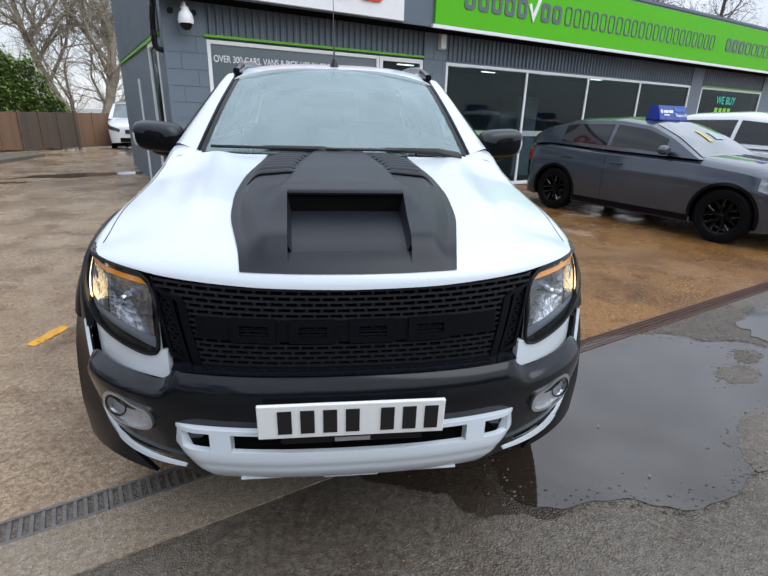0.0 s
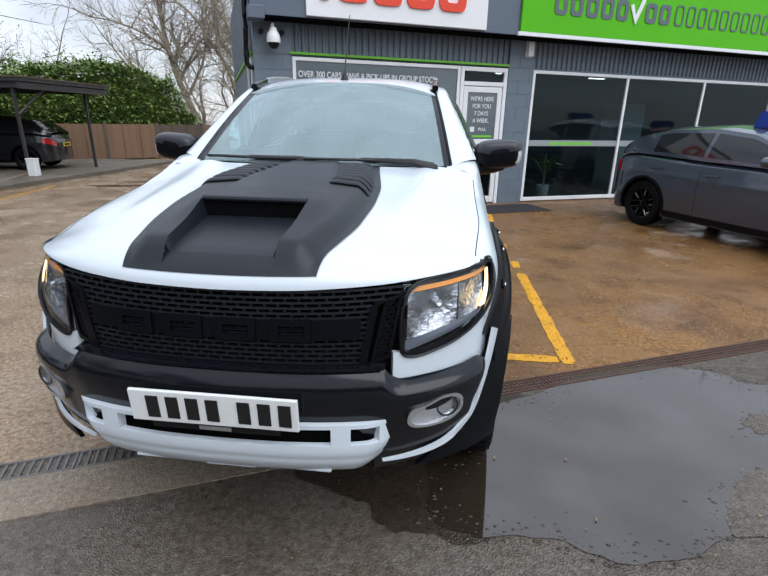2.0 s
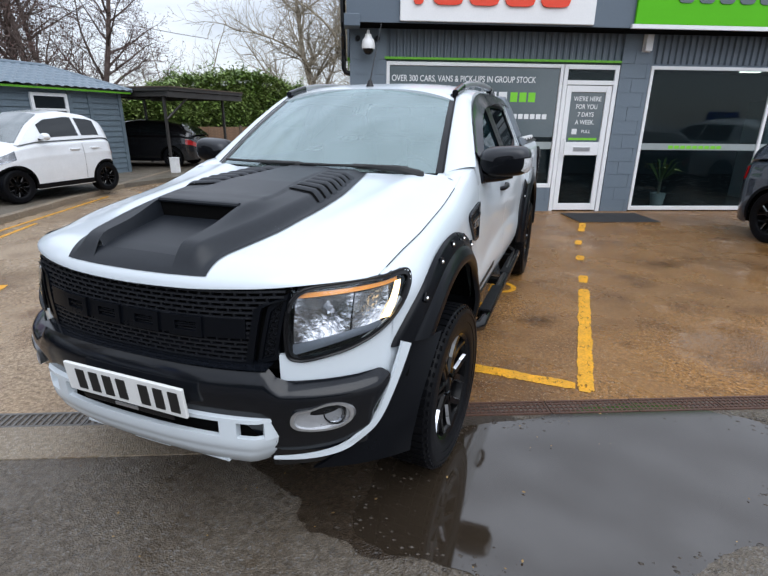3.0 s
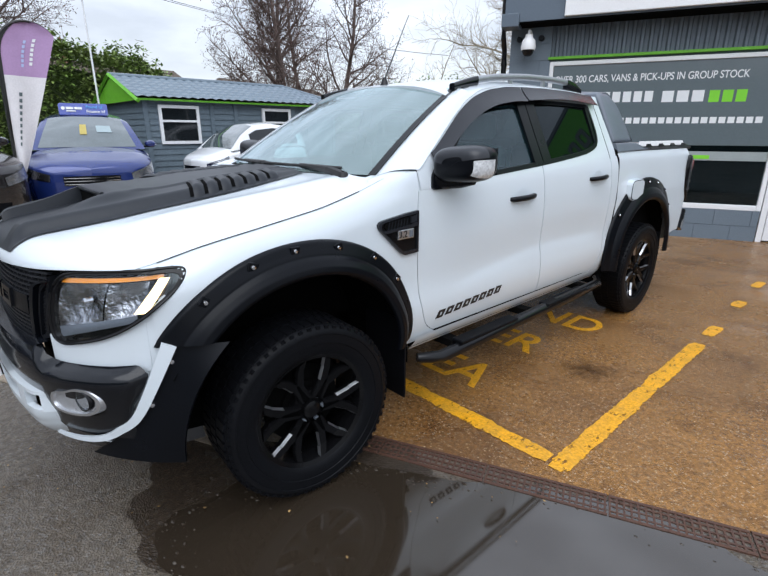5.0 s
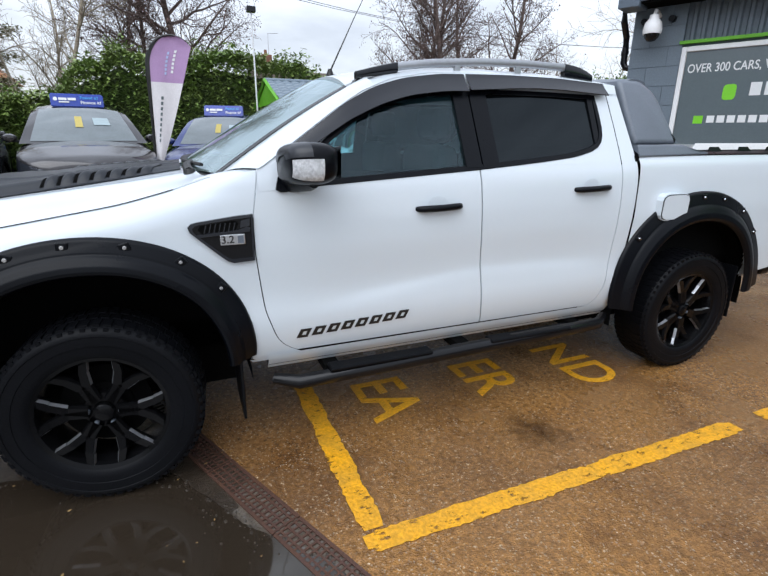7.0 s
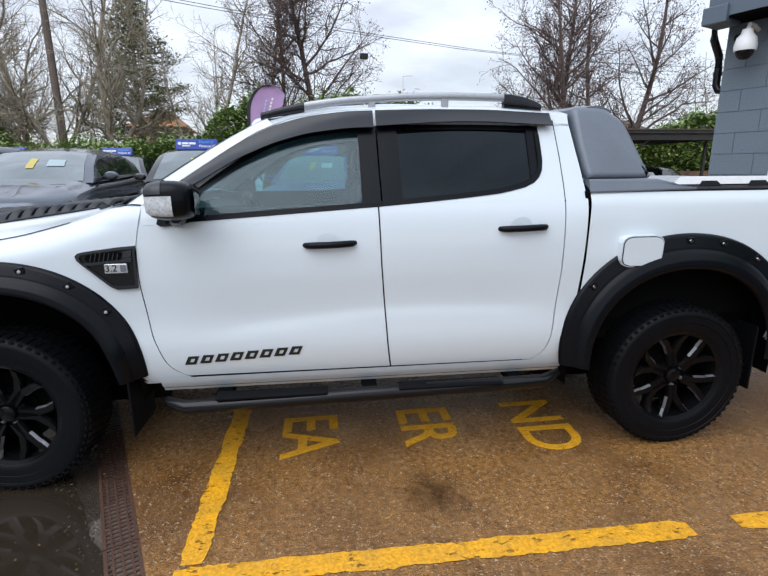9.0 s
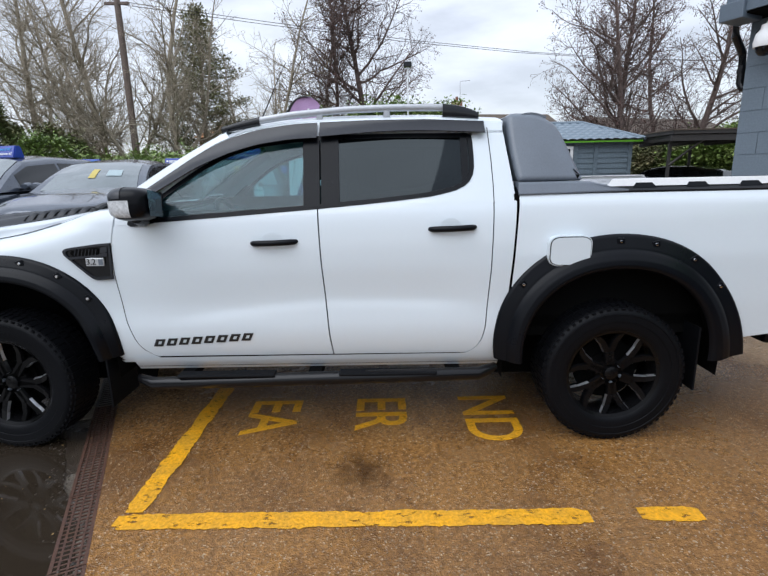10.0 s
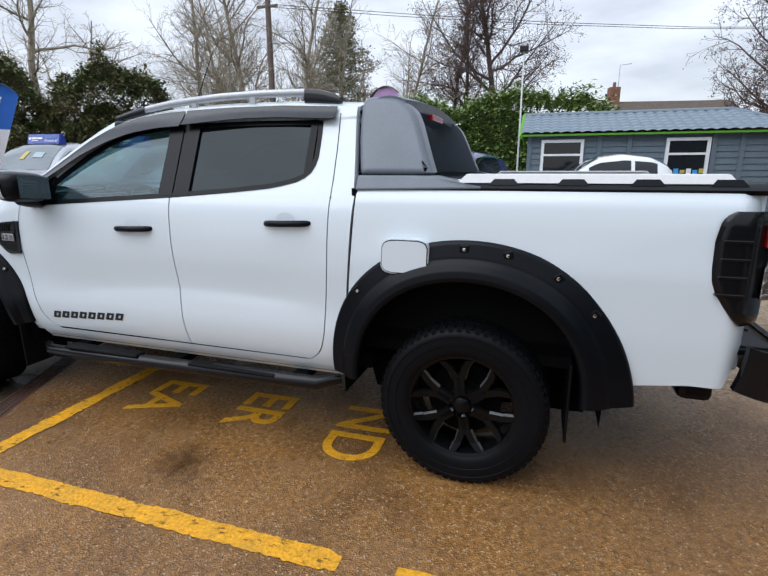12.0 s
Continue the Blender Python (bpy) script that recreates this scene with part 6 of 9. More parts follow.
def roof_z(x, y):
    c = soft(((2.02, 1.685), (2.15, 1.722), (2.35, 1.752), (2.7, 1.772), (3.2, 1.768), (3.62, 1.738)), y, 0.05)
    return c - 0.055 * (abs(x) / 0.62) ** 4 - 0.012 * (x / 0.62) ** 2


ROOF_EDGE = ((1.61, 1.285), (1.75, 1.378), (1.95, 1.512), (2.10, 1.604), (2.25, 1.664), (2.45, 1.699), (2.8, 1.714), (3.3, 1.708), (3.60, 1.684))
WIN_TOP = ((1.61, 1.205), (1.70, 1.235), (1.765, 1.292), (1.86, 1.372), (2.02, 1.482), (2.16, 1.555), (2.32, 1.600), (2.52, 1.624), (2.8, 1.634), (3.1, 1.635), (3.44, 1.628))
WIN_END = ((1.280, 2.85), (1.293, 3.0), (1.315, 3.22), (1.343, 3.35), (1.385, 3.415), (1.45, 3.44), (1.60, 3.437), (1.64, 3.435))


def inset(poly, d):
    """The outline drawn in by d, keeping the number of points."""
    o = []
    n = len(poly)
    for i in range(n):
        a, b = Vector((*poly[i - 1], 0)), Vector((*poly[(i + 1) % n], 0))
        t = (b - a).normalized()
        o.append((poly[i][0] - t.y * d, poly[i][1] + t.x * d))
    return o


WIN = [(1.735 + 1.60 * k / 24, belt(1.735 + 1.60 * k / 24)) for k in range(25)] + [(3.385, 1.362), (3.415, 1.388), (3.432, 1.42), (3.44, 1.46), (3.440, 1.52), (3.438, 1.58), (3.432, 1.615), (3.415, 1.628), (3.39, 1.631)]
WIN += [(3.36 - 1.58 * k / 26, soft(WIN_TOP, 3.36 - 1.58 * k / 26, 0.03)) for k in range(27)] + [(1.745, 1.26), (1.735, 1.235)]

for sx in (-1, 1):
    # roof side, pillars and rear quarter
    def f(u, v, sx=sx):
        y = 1.604 + 1.993 * u
        lo = belt(y) if y < 1.73 else max(belt(y) if y < 3.3 else 0, soft(WIN_TOP, y, 0.03))
        z = lo + (soft(ROOF_EDGE, y, 0.03) - lo) * v
        return sx * gh_x(y, z), y, z
    cabside = part("cab_side", sheet(f, 90, 6), M_WHITE, truck, smooth=True)

    def f(u, v, sx=sx):
        z = 1.280 + 0.36 * v
        y0, y1 = soft(WIN_END, z, 0.004), spread(((1.28, 3.642), (1.45, 3.622), (1.64, 3.597)), z)
        y = y0 + (y1 - y0) * u
        return sx * gh_x(y, z), y, z
    part("rear_quarter", sheet(f, 30, 40), M_WHITE, truck, smooth=True)
    part("cab_edge", sheet(lambda u, v, sx=sx: (sx * (gh_x(3.6, 1.28 + 0.41 * v) - 0.0 - 0.05 * u), spread(((1.28, 3.642), (1.45, 3.622), (1.69, 3.59)), 1.28 + 0.41 * v) + 0.004 * math.sin(math.pi * u), 1.28 + 0.41 * v), 3, 12), M_WHITE, truck, smooth=True)
    part("door_seam", tube([(sx * (gh_x(y, z) - 0.0005), y, z) for y, z in ((3.530, 1.275), (3.531, 1.36), (3.528, 1.48), (3.522, 1.58), (3.517, 1.655))], 0.0026, 5), M_VOID, truck)
    # front and rear glass
    g1 = part("front_side_glass", sheet(lambda u, v, sx=sx: (lambda y: (lambda lo, hi: (sx * (gh_x(y, lo + (hi - lo) * v) - 0.010), y, lo + (hi - lo) * v))(belt(y) + 0.004, max(belt(y) + 0.006, soft(WIN_TOP, y, 0.03))))(1.74 + 0.84 * u), 24, 8), M_GLASSF, truck, "tinted side window", smooth=True)
    g2 = part("rear_side_glass", sheet(lambda u, v, sx=sx: (lambda y: (lambda lo, hi: (sx * (gh_x(y, lo + (hi - lo) * v) - 0.008), y, lo + (hi - lo) * v))(belt(y) + 0.004, soft(WIN_TOP, y, 0.03)))(2.72 + 0.70 * u), 24, 8), M_TINT, truck, "dark privacy glass", smooth=True)
    part("window_surround", ring_shape(WIN, inset(WIN, 0.022), lambda a, b, d, sx=sx: (sx * (gh_x(a, b) + 0.003 - d), a, b), 0.02), M_BLACKP, truck)
    for y0, y1 in ((2.558, 2.642), (2.650, 2.742)):
        part("door_pillar", sheet(lambda u, v, sx=sx, y0=y0, y1=y1: (sx * (gh_x(2.65, 1.276 + 0.355 * v) + 0.0045), y0 + (y1 - y0) * u + 0.010 * (1 - v), 1.276 + 0.355 * v), 3, 10, 0.02 * sx), M_BLACKP, truck)
    part("quarter_trim", sheet(lambda u, v, sx=sx: (sx * (gh_x(3.39, 1.375 + 0.25 * v) + 0.0015), 3.375 + 0.035 * u, 1.368 + 0.26 * v), 3, 10, 0.012 * sx), M_BLACKP, truck)

    # wind deflectors over the windows
    def vis(line, w0, w1, sx=sx):
        def f(u, v):
            y = line[0][0] + (line[-1][0] - line[0][0]) * u
            z = soft(line, y, 0.04)
            wv = w0 + (w1 - w0) * min(1, u * 2.2)
            zz = z - wv * v
            return sx * (gh_x(y, zz) + 0.010 + 0.028 * v ** 1.5), y, zz
        return part("wind_deflector", sheet(f, 30, 6, 0.005 * sx), M_SMOKE, truck, "smoked black wind deflector", smooth=True)
    vis(((1.72, 1.352), (1.86, 1.445), (2.02, 1.552), (2.16, 1.622), (2.32, 1.668), (2.5, 1.692), (2.634, 1.697)), 0.050, 0.080)
    vis(((2.646, 1.698), (2.9, 1.704), (3.2, 1.702), (3.50, 1.686)), 0.076, 0.060)

    # flat roof rail with dark fairings at its ends
    def blade(rows, sx=sx):
        """A rounded bar from (y, low, high, half width) rows."""
        bm = bmesh.new()
        rings = []
        for y, lo, hi, w in rows:
            ring = []
            for k in range(12):
                a = 2 * math.pi * k / 12
                cx, cz = math.copysign(abs(math.cos(a)) ** 0.6, math.cos(a)), math.copysign(abs(math.sin(a)) ** 0.6, math.sin(a))
                ring.append(bm.verts.new((sx * (0.578 - 0.25 * ((lo + hi) / 2 - 1.70) * 0.3) + w * cx, y, (lo + hi) / 2 + (hi - lo) / 2 * cz)))
            rings.append(ring)
        for r0, r1 in zip(rings, rings[1:]):
            for k in range(12):
                bm.faces.new((r0[k], r0[(k + 1) % 12], r1[(k + 1) % 12], r1[k]))
        bm.faces.new(rings[0][::-1])
        bm.faces.new(rings[-1])
        return bm

    def rail(y):
        return soft(((2.10, 1.69), (2.22, 1.722), (2.32, 1.744), (2.5, 1.768), (2.79, 1.788), (3.05, 1.793), (3.30, 1.788), (3.38, 1.778), (3.44, 1.762), (3.49, 1.734)), y, 0.02)
    rl = part("roof_rail", blade([(2.30 + 1.0 * k / 20, rail(2.30 + 1.0 * k / 20) - 0.038, rail(2.30 + 1.0 * k / 20), 0.016) for k in range(21)]), M_RAIL, truck, "silver roof rail with dark ends", smooth=True)
    part("rail_end", blade([(y, min(roof_z(0.575, y) + 0.0, rail(y) - 0.012), rail(y) + 0.001, 0.019) for y in (2.11, 2.15, 2.20, 2.25, 2.30, 2.315)]), M_GREYB, rl, smooth=True)
    part("rail_end", blade([(y, roof_z(0.575, y) + 0.004, rail(y) + 0.001, 0.019) for y in (3.295, 3.33, 3.37, 3.41, 3.45, 3.485)]), M_GREYB, rl, smooth=True)
    for y in (2.62, 2.98):
        part("rail_foot", boxed(sx * 0.570, y, roof_z(0.575, y) - 0.01, sx * 0.586, y + 0.035, rail(y) - 0.03, 0.004), M_RAIL, rl)


def roof_half(y):
    return gh_x(2.6, soft(ROOF_EDGE, y, 0.03)) + 0.001


def f(u, v):
    y = 2.06 + (3.605 - 2.06) * v
    hw = roof_half(y)
    x = (u * 2 - 1) * hw
    ze = soft(ROOF_EDGE, y, 0.03)
    a = abs(u * 2 - 1)
    zc = soft(((2.02, 1.692), (2.15, 1.724), (2.35, 1.752), (2.7, 1.772), (3.2, 1.768), (3.62, 1.742)), y, 0.05)
    return x, y, ze + (zc - ze) * (1 - a ** 3.2)


part("roof", sheet(f, 40, 40, 0.02), M_WHITE, truck, smooth=True)


# windscreen, pillars
def ws_edge(v):
    """Half-width, y and z along the pillar from the scuttle to the roof."""
    y = 1.475 + (2.145 - 1.475) * v
    return 0.690 + (0.575 - 0.690) * v, y, 1.262 + (1.668 - 1.262) * v + 0.018 * math.sin(math.pi * v)


def ws(u, v):
    hw, ye, ze = ws_edge(v)
    a = u * 2 - 1
    bow = (1 - a * a)
    return a * hw, ye - (0.15 - 0.07 * v) * bow, ze + (0.002 + 0.033 * v) * bow


sc = part("windscreen", sheet(ws, 28, 20), M_GLASS, truck, "windscreen with pale sky reflection put into its colour", smooth=True)


def band(u0, u1, v0, v1, lift):
    return lambda u, v: tuple(Vector(ws(u0 + (u1 - u0) * u, v0 + (v1 - v0) * v)) + Vector((0, -lift, lift)))


part("screen_border", sheet(band(0.0, 0.025, 0, 1, 0.002), 2, 20), M_GLOSSK, sc)
part("screen_border", sheet(band(0.975, 1.0, 0, 1, 0.002), 2, 20), M_GLOSSK, sc)
part("sensor_patch", sheet(band(0.46, 0.54, 0.86, 0.97, -0.004), 4, 4), M_BLACKP, sc)
for sx in (-1, 1):
    def f(u, v, sx=sx):
        hw, ye, ze = ws_edge(v)
        y2 = 1.612 + (2.17 - 1.612) * v
        z2 = soft(ROOF_EDGE, y2, 0.02)
        p, q = Vector((sx * (hw + 0.001), ye, ze)), Vector((sx * (gh_x(2.6, z2) + 0.0005), y2, z2))
        m_ = p.lerp(q, u)
        return tuple(m_ + Vector((sx * 0.012, -0.012, 0.012)) * math.sin(math.pi * u))
    part("windscreen_pillar", sheet(f, 6, 24), M_WHITE, truck, smooth=True)
    def foot(u, v, sx=sx):
        y = 1.355 + 0.262 * u
        low = Vector((fender_x(y, fender_top(y)) + 0.001, y, fender_top(y) - 0.002))
        high = Vector((0.712, 1.395, 1.244)).lerp(Vector((0.691, 1.477, 1.263)), u)
        p = low.lerp(high, v) + Vector((0, 0, 0.012 * math.sin(math.pi * v)))
        return sx * p.x, p.y, p.z
    part("pillar_foot", sheet(foot, 12, 8), M_WHITE, truck, smooth=True)
    part("pillar_skirt", sheet(lambda u, v, sx=sx: (lambda y: (lambda z: (sx * (side_x(y, z) - 0.006), y, z))(1.10 + (min(1.30, soft(ROOF_EDGE, max(y, 1.615), 0.02)) - 0.012 - 1.10) * v))(1.562 + 0.115 * u), 8, 10), M_WHITE, truck, smooth=True)
    part("pillar_gasket", sheet(lambda u, v, sx=sx: (sx * (ws_edge(v)[0] - 0.004 + 0.012 * u), ws_edge(v)[1] - 0.006, ws_edge(v)[2] + 0.006), 1, 20), M_BLACKP, truck)


# scuttle and wipers
def f(u, v):
    a = u * 2 - 1
    x = a * 0.74
    y0 = 1.325 + 0.10 * (x / 0.8) ** 2
    y1 = ws(0.5 + a * 0.49, 0.0)[1] + 0.01
    return x, y0 + (y1 - y0) * v, 1.232 + 0.028 * v - 0.008 * a * a


part("scuttle", sheet(f, 24, 6), M_BLACKP, truck, smooth=True)
for x0, x1, xs in ((-0.10, -0.62, 0.02), (0.52, -0.06, 0.60)):
    wp = part("wiper_arm", tube(((xs, 1.36, 1.262), (xs - 0.1, 1.352, 1.285), ((x0 + x1) / 2, 1.372 + 0.03 * abs(x0 + x1) / 2, 1.292)), [0.024, 0.018, 0.009], 8), M_WIPER, truck)
    pts = []
    for k in range(9):
        xx = x0 + (x1 - x0) * k / 8
        p = ws(0.5 + xx / 1.45, 0.035)
        pts.append((xx, p[1] - 0.012, p[2] + 0.010))
    part("wiper_blade", tube(pts, 0.008, 6), M_WIPER, wp)
    part("wiper_pivot", lathe(((0.0, 0.03), (0.02, 0.028), (0.028, 0.0)), 12, "z", m=Matrix.Translation((xs, 1.362, 1.25))), M_WIPER, wp)

# aerial
ant = part("aerial", lathe(((0.0, 0.045), (0.010, 0.043), (0.022, 0.012), (0.028, 0.0)), 14, "z", m=Matrix.Translation((0, 2.16, 1.722))), M_GLOSSK, truck, smooth=True)
part("aerial_rod", tube(((0, 2.165, 1.76), (0.0, 2.30, 2.02), (0.0, 2.36, 2.13)), [0.005, 0.0025, 0.002], 6), M_INK, ant)

# mirrors
MY, MZ = 1.790, 1.312
for sx in (-1, 1):
    def f(u, v, sx=sx):
        a, b = u * 2 * math.pi, v * math.pi
        cx, cz = math.copysign(abs(math.cos(a)) ** 0.58, math.cos(a)), math.copysign(abs(math.sin(a)) ** 0.58, math.sin(a))
        s = math.sin(b) ** 0.34
        return sx * (0.958 + 0.132 * cx * s), MY - 0.012 - 0.094 * math.cos(b) + 0.014 * cx * s, MZ + 0.080 * cz * s + 0.008 * cx
    mir = part("door_mirror", sheet(f, 36, 14), M_BLACKP, truck, "black door mirror with clear side repeater", smooth=True)
    part("mirror_cap", sheet(lambda u, v, sx=sx: tuple(Vector((sx * 0.945, MY, MZ)) + (Vector(f(0.02 + 0.46 * u, 0.02 + 0.42 * v)) - Vector((sx * 0.945, MY, MZ))) * 1.02), 20, 10), M_CAP, mir, "satin dark grey mirror cap", smooth=True)
    part("mirror_glass", sheet(lambda u, v, sx=sx: (sx * (0.862 + 0.190 * u), MY + 0.084 + 0.014 * (u * 2 - 1), MZ - 0.058 + 0.118 * v + 0.010 * (u * 2 - 1)), 2, 2), M_MIRROR, mir, "mirror glass")
    part("mirror_arm", tube(((sx * 0.83, 1.735, 1.240), (sx * 0.88, 1.762, 1.236), (sx * 0.94, 1.785, 1.240), (sx * 1.00, 1.795, 1.246)), [0.050, 0.040, 0.036, 0.024], 10), M_BLACKP, mir, smooth=True)
    part("repeater", sheet(lambda u, v, sx=sx: tuple(Vector((sx * 0.945, MY, MZ)) + (Vector(f(0.895 + 0.115 * u, 0.15 + 0.42 * v)) - Vector((sx * 0.945, MY, MZ))) * 1.035), 10, 8), M_LAMPW, mir, "clear indicator repeater", smooth=True)
    part("mirror_base", plate_shape(loop_points(((1.668, 1.192), (1.83, 1.212), (1.845, 1.30), (1.84, 1.375), (1.78, 1.335), (1.685, 1.262)), 24), lambda a, b, d, sx=sx: (sx * (side_x(a, b) + 0.014 - d), a, b), 0.02), M_BLACKP, mir)

# side steps
for sx in (-1, 1):
    st = part("side_step", tube([(sx * (0.84 if k in (0, 6) else 0.90), y, z) for k, (y, z) in enumerate(((1.62, 0.365), (1.72, 0.358), (2.2, 0.365), (2.5, 0.372), (3.0, 0.38), (3.46, 0.388), (3.56, 0.40)))], [0.025, 0.034, 0.036, 0.036, 0.036, 0.034, 0.025], 10), M_GLOSSK, truck, "black tubular side step", smooth=True)
    for y in (1.86, 2.72):
        part("tread_pad", boxed(sx * 0.86, y, 0.393, sx * 0.935, y + 0.52, 0.412, 0.008), M_RUBBER, st)
    for y in (1.85, 2.55, 3.3):
        part("step_bracket", boxed(sx * 0.5, y, 0.36, sx * 0.87, y + 0.07, 0.40), M_VOID, st)

# load bed
for sx in (-1, 1):
    def f(u, v, sx=sx):
        y = 3.66 + 1.555 * u
        zb = 0.51 + 0.07 * min(1, max(0, (y - 4.6) / 0.5))
        z = zb + (1.325 - zb) * v
        ya = soft(E5, z, 0.03) + 0.012
        y = ya + (5.215 - 0.075 * min(1.0, max(0.0, (0.80 - z) / 0.24)) ** 1.6 - ya) * u
        x = soft(((0.45, 0.84), (0.55, 0.865), (0.75, 0.878), (1.0, 0.882), (1.2, 0.865), (1.28, 0.852), (1.325, 0.815)), z, 0.02)
        return sx * (x - 0.10 * max(0, (y - 5.12) / 0.095) ** 2), y, z
    bed = part("bed_side", sheet(f, 90, 44, keep=lambda u, v: arch_open(3.64 + 1.575 * u, 0.50 + 0.825 * v, 0.60)), M_WHITE, truck, smooth=True)
    part("bed_inner", boxed(sx * 0.74, 3.66, 0.55, sx * 0.76, 4.98, 1.30), M_VOID, truck)
    part("bed_front_gap", boxed(sx * 0.70, 3.632, 0.52, sx * 0.835, 3.658, 1.32), M_VOID, truck)
    cap = part("bed_rail", sheet(lambda u, v, sx=sx: (sx * (0.832 - 0.10 * v), 3.65 + 1.57 * u, 1.318 + 0.034 * math.sin(math.pi * (0.06 + 0.62 * v))), 40, 8, 0.02 * sx), M_BLACKP, truck, "black bed rail cap with a pale metal strip", smooth=True)
    part("rail_strip", sheet(lambda u, v, sx=sx: (sx * (0.802 - 0.014 * v - 0.035 * max(0, v - 0.7)), 4.10 + 1.02 * u + 0.05 * v * (1 - 2 * u), 1.346 + 0.036 * min(1, v / 0.7)), 20, 6, 0.006 * sx), M_SIGNW, cap, "pale metal rail strip")
    for k in range(4):
        part("rail_lump", sheet(lambda u, v, sx=sx, k=k: (sx * (0.812 - 0.012 * v), 4.23 + k * 0.265 + 0.12 * u + 0.02 * v * (1 - 2 * u), 1.338 + 0.024 * v), 6, 3, 0.008 * sx), M_BLACKP, cap)
    # fuel flap
    o = loop_points(((3.800, 0.970), (3.996, 0.970), (4.000, 1.106), (3.804, 1.106)), 32)
    if sx > 0:
        fl = part("fuel_flap", plate_shape(o, lambda a, b, d: (0.924 - d, a, b), 0.05), M_WHITE, truck, "white fuel filler flap")
        part("flap_gap", ring_shape(loop_points(((3.7965, 0.9665), (3.9995, 0.9665), (4.0035, 1.1095), (3.8005, 1.1095)), 32), o, lambda a, b, d: (0.920 - d, a, b), 0.05), M_VOID, fl)
        part("flap_surround", ring_shape(loop_points(((3.7925, 0.9625), (4.0035, 0.9625), (4.0075, 1.1135), (3.7965, 1.1135)), 32), loop_points(((3.7965, 0.9665), (3.9995, 0.9665), (4.0035, 1.1095), (3.8005, 1.1095)), 32), lambda a, b, d: (0.917 - d, a, b), 0.06), M_WHITE, fl)
    # tail lamp, smoked
    def f(u, v, sx=sx):
        z = 0.835 + 0.420 * v
        y0 = soft(((0.835, 5.170), (0.855, 5.140), (0.90, 5.105), (0.955, 5.068), (1.0, 5.050), (1.15, 5.046), (1.22, 5.058), (1.243, 5.075), (1.255, 5.11)), z, 0.004)
        y = y0 + (5.245 - y0) * u
        edge = min(1.0, 7 * u, 10 * v, 10 * (1 - v)) ** 0.5
        return sx * (0.878 + 0.018 * edge - 2.2 * max(0, y - 5.125) ** 2 * 3.0), y, z
    tl = part("tail_lamp", sheet(f, 20, 30, 0.03 * sx), M_GLOSSK, truck, "smoked black tail lamp", smooth=True)
    for k in range(4):
        part("lamp_louvre", boxed(sx * 0.875, 5.065, 0.95 + k * 0.065, sx * 0.901, 5.16, 0.962 + k * 0.065, 0.004), M_GLOSSK, tl)
    part("red_lens", boxed(sx * 0.85, 5.205, 1.13, sx * 0.875, 5.235, 1.21, 0.004), M_REDL, tl)
    part("clear_lens", boxed(sx * 0.84, 5.215, 0.94, sx * 0.865, 5.245, 1.06, 0.004), M_REFLECT, tl)
    # sports bar legs
    prof = loop_points(((3.655, 1.378), (3.653, 1.395), (3.628, 1.55), (3.618, 1.728), (3.785, 1.722), (3.882, 1.655), (3.985, 1.39), (3.995, 1.378), (3.97, 1.377), (3.69, 1.377)), 44)

    def leg(a, b, d, sx=sx):
        lean = 0.815 - (b - 1.345) * 0.42 - 0.06 * max(0.0, b - 1.62) ** 1.0
        return sx * (lean - d), a, b

    def rounded_plate(outline, fn, depth, r):
        """A plate whose outer rim is rounded over."""
        bm = bmesh.new()
        loops = []
        for ins, d in ((0.0, depth), (0.0, r), (r * 0.05, r * 0.69), (r * 0.2, r * 0.4), (r * 0.4, r * 0.2), (r * 0.69, r * 0.05), (r, 0.0)):
            loops.append([bm.verts.new(fn(a, b, d)) for a, b in inset(outline, ins)])
        n = len(outline)
        for p, q in zip(loops, loops[1:]):
            for k in range(n):
                bm.faces.new((p[k], p[(k + 1) % n], q[(k + 1) % n], q[k]))
        bm.faces.new(loops[-1])
        bm.faces.new(loops[0][::-1])
        return bm
    sb = part("sports_bar_leg", rounded_plate(prof[::-1], leg, 0.11, 0.030), M_BAR, truck, "dark grey sports bar behind the cab", smooth=True)
    part("bar_foot", rounded_plate([(3.652, 1.312), (4.20, 1.322), (4.14, 1.340), (4.08, 1.358), (4.01, 1.374), (3.90, 1.376), (3.655, 1.376)], lambda a, b, d, sx=sx: (sx * (0.842 - (b - 1.312) * 0.45 - d), a, b), 0.10, 0.010), M_BAR, sb)
part("sports_bar_hoop", sheet(lambda u, v: ((u * 2 - 1) * 0.645, 3.66 + 0.17 * v, 1.705 + 0.032 * math.sin(math.pi * u) + 0.022 * math.sin(math.pi * v)), 24, 6, 0.05), M_BAR, truck, smooth=True)
part("high_brake_lamp", boxed(-0.14, 3.815, 1.66, 0.14, 3.84, 1.69, 0.004), M_REDL, truck)
part("rear_window", sheet(lambda u, v: ((u * 2 - 1) * (0.68 - 0.1 * v), 3.60 - 0.03 * v, 1.30 + 0.34 * v), 6, 6), M_TINT, truck)
part("rear_cab_panel", boxed(-0.80, 3.585, 0.5, 0.80, 3.62, 1.31), M_WHITE, truck)
part("rear_header", sheet(lambda u, v: ((u * 2 - 1) * 0.62, 3.585, 1.63 + 0.11 * v * (1 - (u * 2 - 1) ** 4)), 12, 2, 0.02), M_WHITE, truck)
lid = part("bed_cover", boxed(-0.74, 3.68, 1.330, 0.74, 5.16, 1.350, 0.006), M_MATT, truck, "dark roll-top bed cover")
